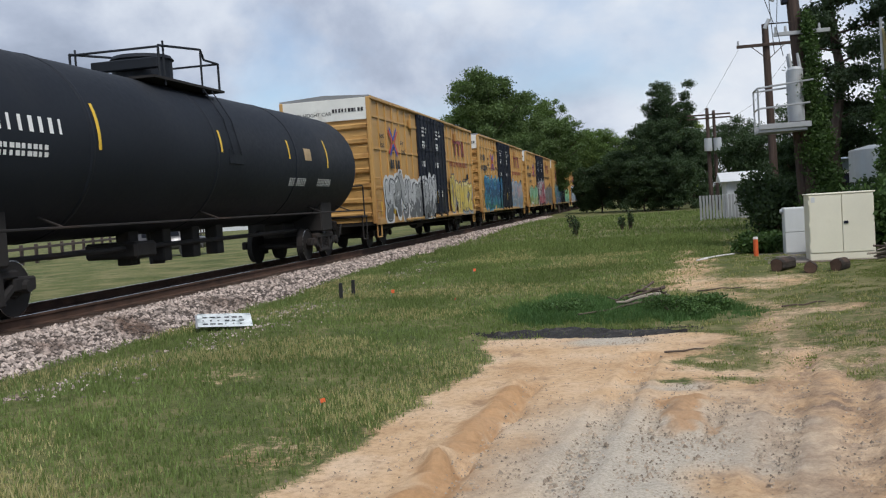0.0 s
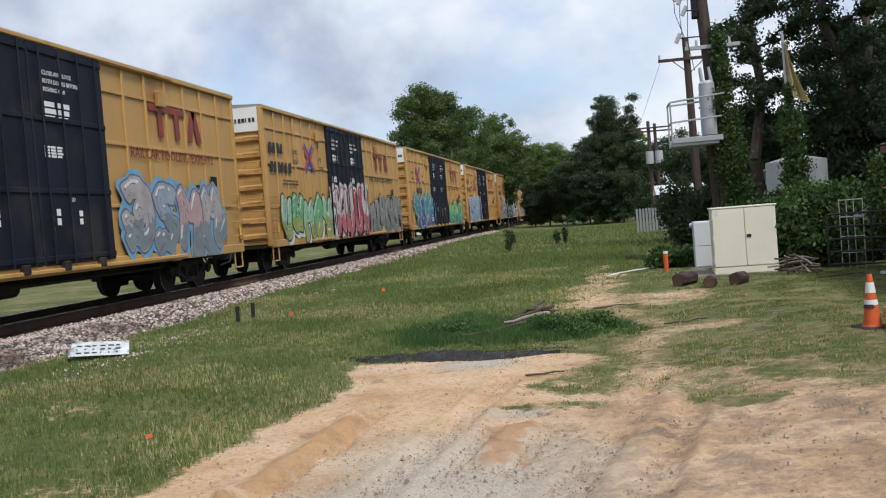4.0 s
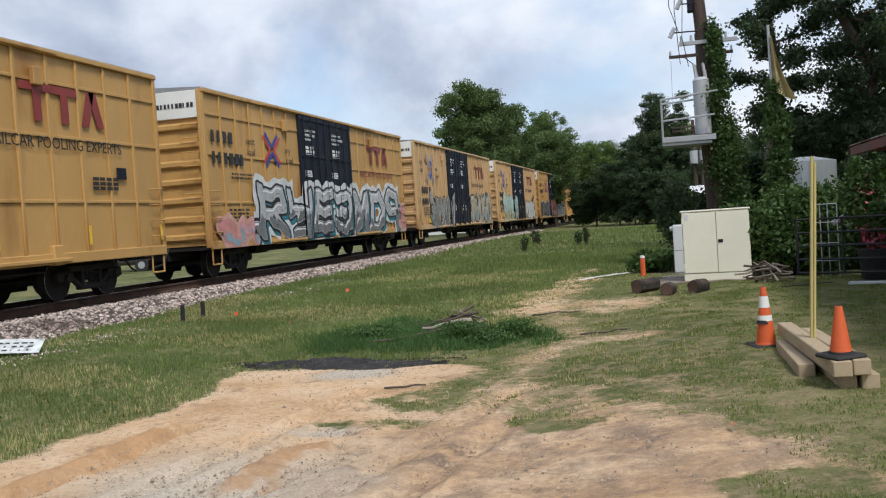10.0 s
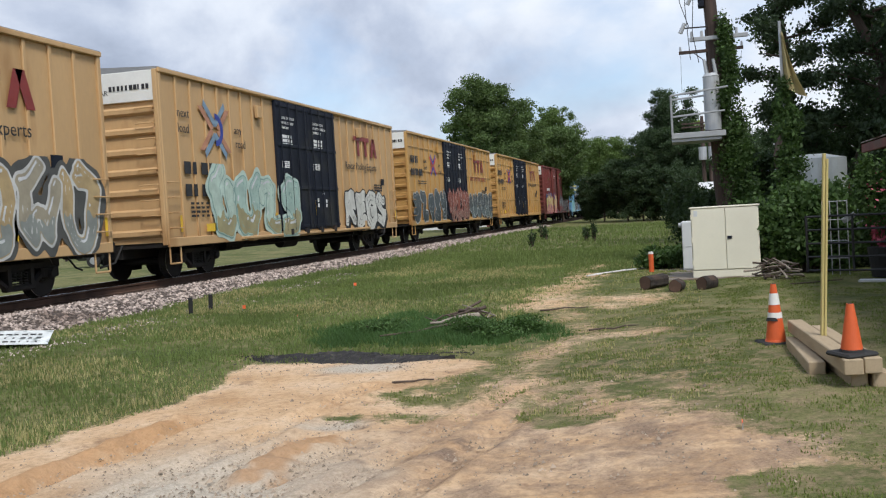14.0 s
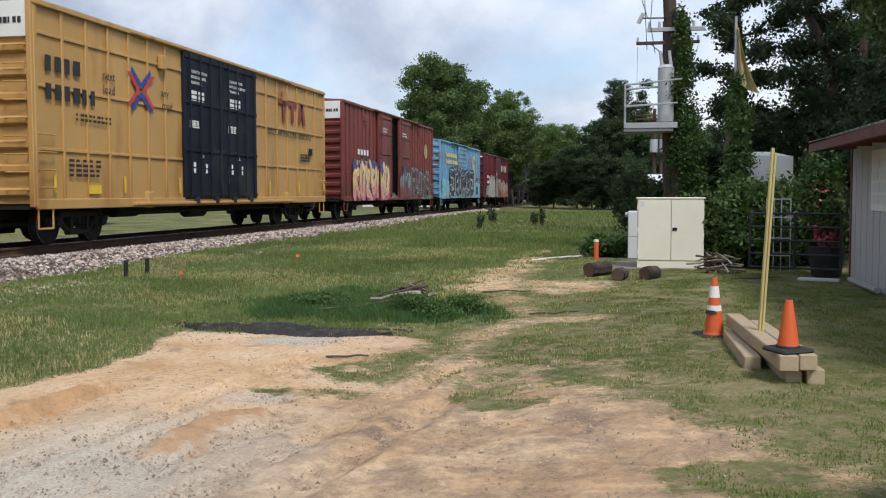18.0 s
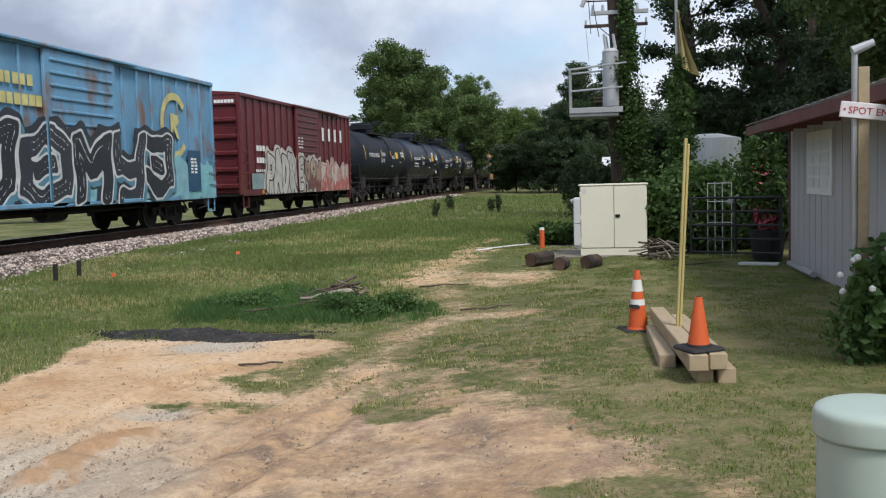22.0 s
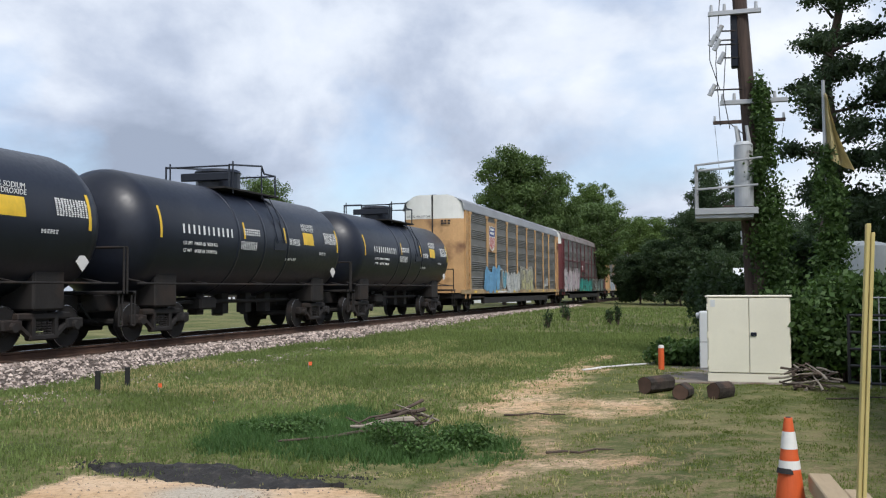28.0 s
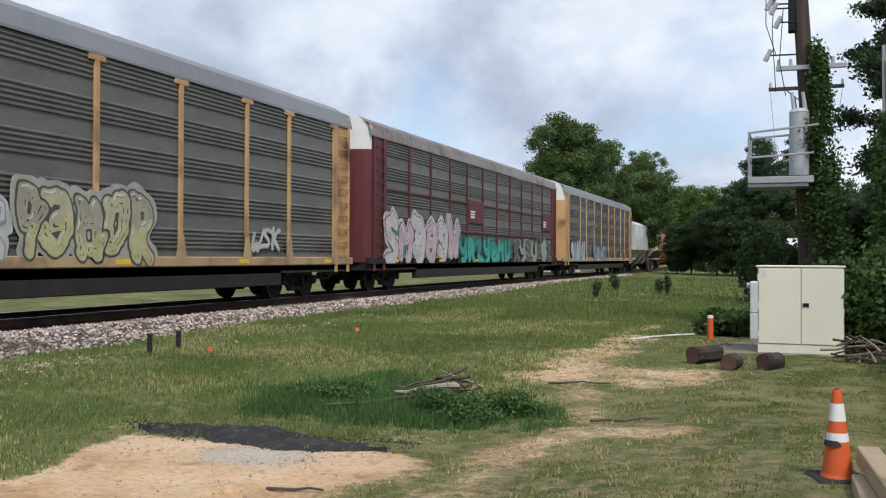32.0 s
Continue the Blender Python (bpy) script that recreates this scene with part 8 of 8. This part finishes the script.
part("box", bx(on_pole(6.9).x - 0.27, on_pole(6.9).x - 0.12, -0.14, 0.1, 6.4, 7.6, 0.02), M["door"], pole, "dark cable box")
ivy_on(pole, (0.12, -0.05, 0.6), on_pole(6.0) + Vector((0.12, -0.1, 0)), 0.34, 15000, 91, 0.045)

p2 = thing("utility_pole", "plain dark utility pole with one crossarm", "utility pole", pose(4.85, 36.4, 0.25), "utility poles")
part("shaft", rod(bmesh.new(), (0, 0, -0.3), (-0.1, 0, 7.0), 0.15, 0.11, 12), M["pole"], p2)
part("crossarm", bx(-1.05, 0.95, -0.18, -0.09, 6.25, 6.35, 0.008), M["pole"], p2)
for k in (-1.0, 0.9):
    part("insulator", rod(bmesh.new(), (k, -0.13, 6.35), (k, -0.13, 6.5), 0.04, 0.03, 8), M["transformer"], p2)
part("brace", poly_rod([(-0.6, -0.14, 6.28), (-0.05, -0.1, 5.8), (0.5, -0.14, 6.28)], 0.015, 5), M["pole"], p2)
p3 = thing("utility_pole", "far utility pole with two crossarms and a transformer", "utility pole", pose(5.15, 74, 0.3), "utility poles")
part("shaft", rod(bmesh.new(), (0, 0, -0.3), (0, 0, 7.4), 0.16, 0.12, 12), M["pole"], p3)
part("shaft", rod(bmesh.new(), (0.45, 0, -0.3), (0.45, 0, 7.2), 0.14, 0.11, 12), M["pole"], p3)
for z in (6.6, 6.85):
    part("crossarm", bx(-1.4, 1.6, -0.2, -0.1, z, z + 0.11, 0.01), M["pole"], p3)
part("transformer", rod(bmesh.new(), (-0.05, -0.35, 4.3), (-0.05, -0.35, 5.2), 0.28, 0.28, 14), M["transformer"], p3)
part("transformer", rod(bmesh.new(), (0.6, -0.35, 4.3), (0.6, -0.35, 5.2), 0.28, 0.28, 14), M["transformer"], p3)
for x0, z0, x1, z1 in ((-1.0, 6.45, -1.3, 6.75), (0.9, 6.45, 1.5, 6.75)):
    wire = tagged(part("overhead_wire", poly_rod([(4.85 + x0, 36.3, z0), ((9.9 + x0 + x1) / 2 + 0.05, 55, (z0 + z1) / 2 - 0.5), (5.15 + x1, 73.9, z1)], 0.006, 5), M["rubber"]), "thin black overhead wire between poles", "wire", "wires")

fp = thing("flag_pole", "ivy-covered post with a limp yellow banner", "flag pole", pose(5.92, 25.6, 0.22))
part("shaft", rod(bmesh.new(), (0, 0, -0.1), (-0.05, 0, 5.2), 0.05, 0.03, 10), M["alum"], fp)
bm = bmesh.new()
cols = 10
g = []
for i in range(cols + 1):
    t = i / cols
    g.append([bm.verts.new((-0.05 + (0.06 + 0.42 * s * (0.35 + 0.65 * s)) * t * (1 if q else 1), -0.05 + 0.09 * math.sin(t * 9 + s * 2), 4.95 - 1.15 * s - 0.25 * t * s)) for q, s in enumerate((0, 0.25, 0.5, 0.75, 1.0))])
for a, b in zip(g, g[1:]):
    for k in range(4):
        bm.faces.new((a[k], b[k], b[k + 1], a[k + 1]))
bmesh.ops.solidify(bm, geom=bm.faces[:], thickness=0.008)
part("banner", bm, M["cloth"], fp, "limp pale yellow banner", None, True)
ivy_on(fp, (0, 0, 0.8), (0.0, 0, 4.0), 0.24, 7000, 92, 0.045)


# ---- shed, gate and yard ----
def shed():
    s = thing("shed", "small grey sided shed with a rusty tin roof and red fascia", "shed", pose(7.40, 21.6, 0.22))
    L, D, H = 9.5, 3.4, 2.26
    part("wall_panel", bx(0.0, 0.10, -L, 0, -0.1, H, 0.005), M["siding"], s)
    part("wall_panel", bx(0.10, D, -0.10, 0, -0.1, H, 0.005), M["siding"], s)
    part("wall_panel", bx(D - 0.1, D, -L, -0.1, -0.1, H, 0.005), M["siding"], s)
    for i in range(22):
        part("siding_groove", bx(-0.006, 0.0, -0.35 - i * 0.4, -0.342 - i * 0.4, -0.05, H - 0.02), M["siding"], s)
    bm = bmesh.new()
    n = 60
    a, b = [], []
    for i in range(n + 1):
        y = 0.05 - (L + 0.6) * i / n
        dz = 0.018 if i % 2 else 0.0
        a.append(bm.verts.new((-0.72, y, H + 0.06 + dz)))
        b.append(bm.verts.new((D * 0.6, y, H + 0.78 + dz)))
    for i in range(n):
        bm.faces.new((a[i], b[i], b[i + 1], a[i + 1]))
    bmesh.ops.solidify(bm, geom=bm.faces[:], thickness=0.012)
    part("roof", bm, M["tin"], s, "corrugated tin roof")
    part("roof", bx(D * 0.6, D + 0.5, -L - 0.5, 0.05, H + 0.70, H + 0.78), M["tin"], s)
    part("fascia", bx(-0.70, -0.64, -L - 0.5, 0.02, H - 0.10, H + 0.04, 0.006), M["fascia"], s, "peeling dark red fascia board")
    bm = bmesh.new()
    v = [bm.verts.new(p) for p in ((-0.70, 0.03, H - 0.10), (-0.70, 0.03, H + 0.05), (D * 0.6, 0.03, H + 0.76), (D * 0.6, 0.03, H + 0.55))]
    bm.faces.new(v)
    bmesh.ops.solidify(bm, geom=bm.faces[:], thickness=0.04)
    part("barge_board", bm, M["fascia"], s, "peeling dark red board under the gable")
    for i in range(8):
        part("rafter_tail", bx(-0.64, 0.0, -0.3 - i * 1.05, -0.24 - i * 1.05, H - 0.06, H + 0.04), M["fascia"], s)
    part("corner_trim", bx(-0.02, 0.05, -0.06, 0.02, -0.05, H, 0.005), M["fascia"], s)
    part("poster", bx(-0.025, 0.0, -3.05, -1.45, 1.20, 2.12, 0.004), M["paper"], s, "pinned white poster with grey drawings")
    po = bars(s, M["cabgrey"], -0.028, -1.55, 1.30, 1.4, 0.72, 4, 3, 0.25, Matrix(((0, 0, -1, 0), (-1, 0, 0, 0), (0, 1, 0, 0), (0, 0, 0, 1))), 3, "poster_bar")
    part("skirting_pipe", rod(bmesh.new(), (-0.12, -0.6, 0.05), (-0.12, -2.4, 0.05), 0.05, 0.05, 8), M["alum"], s)


shed()
sg = thing("street_sign_post", "wooden post with a white sign board lettered in red", "sign", pose(6.46, 13.4, 0.2))
part("post", bx(-0.045, 0.045, -0.04, 0.04, -0.1, 2.44, 0.006), M["lumber"], sg)
part("conduit", rod(bmesh.new(), (-0.07, -0.02, 0.2), (-0.07, -0.02, 2.60), 0.022, 0.025, 10), M["alum"], sg)
part("service_head", rod(bmesh.new(), (-0.09, -0.02, 2.57), (0.08, -0.02, 2.64), 0.045, 0.03, 10), M["alum"], sg)
brd = part("sign_board", bx(-0.20, 0.72, -0.012, 0.012, -0.066, 0.066, 0.004), M["signwhite"], sg, "white board with red letters", pose(0, -0.06, 2.07, 0, 7, 6))
lettering(brd, "SPOT END \u2022 CAR", 0.085, M["signred"], -0.14, -0.0135, -0.03, FRONT)
part("sign_bolt", rod(bmesh.new(), (-0.17, -0.016, 0.0), (-0.17, -0.010, 0.0), 0.011, 0.011, 8), M["signred"], brd)

gt = thing("pipe_gate", "black tubular farm gate across the yard entrance", "gate", pose(5.85, 22.35, 0.25, 0, 0, -22))
for i in range(5):
    part("gate_bar", rod(bmesh.new(), (0, 0, 0.12 + i * 0.24), (1.55, 0, 0.12 + i * 0.24), 0.02, 0.02, 8), M["gate"], gt)
for x in (0, 0.78, 1.55):
    part("gate_stile", rod(bmesh.new(), (x, 0, 0.1), (x, 0, 1.1), 0.024, 0.024, 8), M["gate"], gt)
tr = thing("trellis", "thin grey metal garden trellis frame", "trellis", pose(6.18, 22.75, 0.25, 0, 0, -15))
for x in (0, 0.13, 0.26, 0.42):
    part("upright", rod(bmesh.new(), (x, 0, 0), (x, 0, 1.35), 0.009, 0.009, 8), M["alum"], tr)
for z in (0.3, 0.62, 1.0, 1.33):
    part("crosspiece", rod(bmesh.new(), (0, 0, z), (0.42, 0, z), 0.008, 0.008, 8), M["alum"], tr)
tb = thing("planter_tub", "black plastic tub with reddish flowers", "planter", pose(7.15, 22.3, 0.22))
part("tub", rod(bmesh.new(), (0, 0, 0), (0, 0, 0.52), 0.25, 0.32, 20), M["rubber"], tb)
part("blossom", leaves_mesh("flowers", [((0, 0, 0.75), (0.22, 0.22, 0.25))], 400, 0.05, M["flower"], 3), None, tb)
part("foliage", leaves_mesh("greens", [((0.05, 0, 0.95), (0.25, 0.25, 0.4))], 700, 0.05, M["ivy"], 4), None, tb)
for i, (a, b) in enumerate((((0, 0, 0.75), (0.95, 0, 1.25)), ((0.25, 0.05, 0.6), (0.95, 0.05, 0.85)))):
    tagged(part("weathered_board", bx(-0.04, 0.04, 0, (Vector(b) - Vector(a)).length, -0.05, 0.05, 0.006), M["alum"], None, "", Matrix.Translation((6.6, 23.3, 0.45 + i * 0.05)) @ Matrix.Translation(a) @ (Vector(b) - Vector(a)).to_track_quat("Y", "Z").to_matrix().to_4x4()), "grey weathered board propped in the yard", "board")
tagged(part("door_slab", bx(-0.33, 0.33, -0.10, 0.10, 0, 0.045, 0.006), M["cabgrey"], None, "", pose(6.9, 21.6, soil(6.9, 21.6) + 0.005, 0, 0, -20)), "pale board lying on the ground by the gate", "board")
wt = thing("storage_tank", "pale metal storage tank behind the yard", "tank", pose(7.25, 32.3, 0.25))
part("shell", rod(bmesh.new(), (0, 0, 1.35), (0, 0, 2.45), 0.85, 0.85, 28), M["tankwhite"], wt)
part("lid", rod(bmesh.new(), (0, 0, 2.45), (0, 0, 2.58), 0.85, 0.3, 28), M["tankwhite"], wt)
part("stand", bx(-0.6, 0.6, -0.6, 0.6, 0, 1.35, 0.02), M["steel"], wt)


def house(x, y, w, d, h, wall, roofm, label, rz=0, gable=0.8):
    b = thing("outbuilding", label, "building", pose(x, y, height(x, y), 0, 0, rz), "far buildings")
    part("wall", bx(0, w, 0, d, -0.2, h, 0.01), wall, b)
    bm = bmesh.new()
    a = [bm.verts.new(p) for p in ((-0.3, -0.3, h), (w + 0.3, -0.3, h), (w + 0.3, d + 0.3, h), (-0.3, d + 0.3, h), (-0.3, d / 2, h + gable), (w + 0.3, d / 2, h + gable))]
    for q in ((0, 1, 5, 4), (2, 3, 4, 5), (0, 4, 3), (1, 2, 5), (0, 3, 2, 1)):
        bm.faces.new([a[k] for k in q])
    part("roof", bm, roofm, b)
    for k in range(int(w / 1.6)):
        wd = part("window", bx(0.5 + k * 1.6, 1.2 + k * 1.6, -0.03, 0.0, h * 0.4, h * 0.78), M["door"], b)
        part("window_frame", bx(0.45 + k * 1.6, 1.25 + k * 1.6, -0.05, -0.031, h * 0.78, h * 0.83), M["paper"], wd)
    part("door", bx(w - 0.35, w - 0.05, -0.03, 0, 0, h * 0.8) if w < 3 else bx(w - 1.3, w - 0.5, -0.03, 0, 0, h * 0.8), M["fascia"], b)
    return b


house(4.6, 53.5, 2.4, 3, 1.9, M["housewhite"], M["hopper"], "white sheet metal outbuilding with a pale roof", 0, 0.5)
fe = thing("yard_fence", "grey picket fence before the outbuilding", "fence", pose(3.2, 53.0, height(3.2, 53)))
for i in range(16):
    part("picket", bx(i * 0.16, i * 0.16 + 0.11, 0, 0.02, 0, 1.25, 0.004), M["alum"], fe)
house(6.9, 40, 2.6, 3, 2.4, M["housegrey"], M["housegrey"], "flat blue-grey shed among the trees", 0, 0.1)
house(-24, 100, 9, 7, 4.6, M["housewhite"], paint((0.05, 0.10, 0.30)), "white building with a dark blue roof beyond the track", 12, 2.4)
house(-70, 130, 26, 8, 3.2, M["housewhite"], M["galvroof"], "long low white building across the field", 0, 0.6)
house(-120, 95, 30, 8, 3.2, M["housewhite"], M["galvroof"], "long low white building across the field", 0, 0.6)
tagged(part("gravel_lot", bx(-160, -34, 50, 75, 0.02, 0.20), M["concrete"]), "pale gravel lot across the field", "lot", "", "structure")
rf = thing("rail_fence", "long dark brown post and rail fence beyond the track", "fence", pose(-31.1, 47, 0.12, 0, 0, 18.6))
for i in range(44):
    y = -38 + i * 2.4
    part("fence_post", bx(-0.08, 0.08, y - 0.08, y + 0.08, -0.1, 1.15, 0.01), M["fence"], rf)
for z in (0.45, 0.95):
    part("fence_rail", bx(0.08, 0.14, -38, 66, z - 0.07, z + 0.07, 0.01), M["fence"], rf)


def parked_car(x, y, rz, body, label):
    c = thing("parked_car", label, "car", pose(x, y, height(x, y), 0, 0, rz), "parked cars")
    bm = bmesh.new()
    prof = [(-2.2, 0.35), (-2.25, 0.75), (-1.4, 0.92), (-0.8, 1.42), (0.8, 1.45), (1.5, 0.98), (2.2, 0.85), (2.25, 0.35)]
    v = [[bm.verts.new((px, s, pz)) for px, pz in prof] for s in (-0.85, 0.85)]
    for i in range(len(prof)):
        j = (i + 1) % len(prof)
        bm.faces.new((v[0][i], v[0][j], v[1][j], v[1][i]))
    bm.faces.new(v[0][::-1])
    bm.faces.new(v[1])
    bmesh.ops.bevel(bm, geom=bm.edges[:], offset=0.06, segments=2, affect="EDGES")
    part("body", bm, body, c, "", None, True)
    part("side_glass", bx(-0.75, 1.15, -0.86, 0.86, 0.98, 1.36, 0.05), M["door"], c)
    for wx in (-1.35, 1.4):
        for s in (-1, 1):
            w = part("wheel", rod(bmesh.new(), (wx, s * 0.70, 0.32), (wx, s * 0.90, 0.32), 0.33, 0.33, 18), M["rubber"], c)
            part("hub", rod(bmesh.new(), (wx, s * 0.90, 0.32), (wx, s * 0.915, 0.32), 0.18, 0.17, 12), M["alum"], w)


parked_car(-23.2, 46.0, 14, mat("car_grey", (0.10, 0.10, 0.105), 0.3, 0.3, 0.05, 2, 20, 0), "dark grey parked car on the grass beyond the track")


# ---- movement ----
def run(t):
    """How far the train has come at t seconds."""
    s = 11.03 * t + 0.21 * (smooth(0, 10, t) - smooth(10.5, 14, t))
    return s + 1.2 * (1 - smooth(2, 10.5, t)) + 0.95 * math.exp(-((t - 1.0) / 0.5) ** 2) + 0.25 * math.exp(-((t - 3.0) / 0.6) ** 2)


def motions():
    for car, u in TRAIN:
        walk(car, [(t, pose(TRACK_X, u - run(t), RAIL_Z)) for t in (0, 0.5, 1, 1.5, 2, 2.5, 3, 3.5, 4, 6, 8, 10, 12, 16, 22, 22.5, 23, 23.5, 24, 26, 29, 32)])


motions()
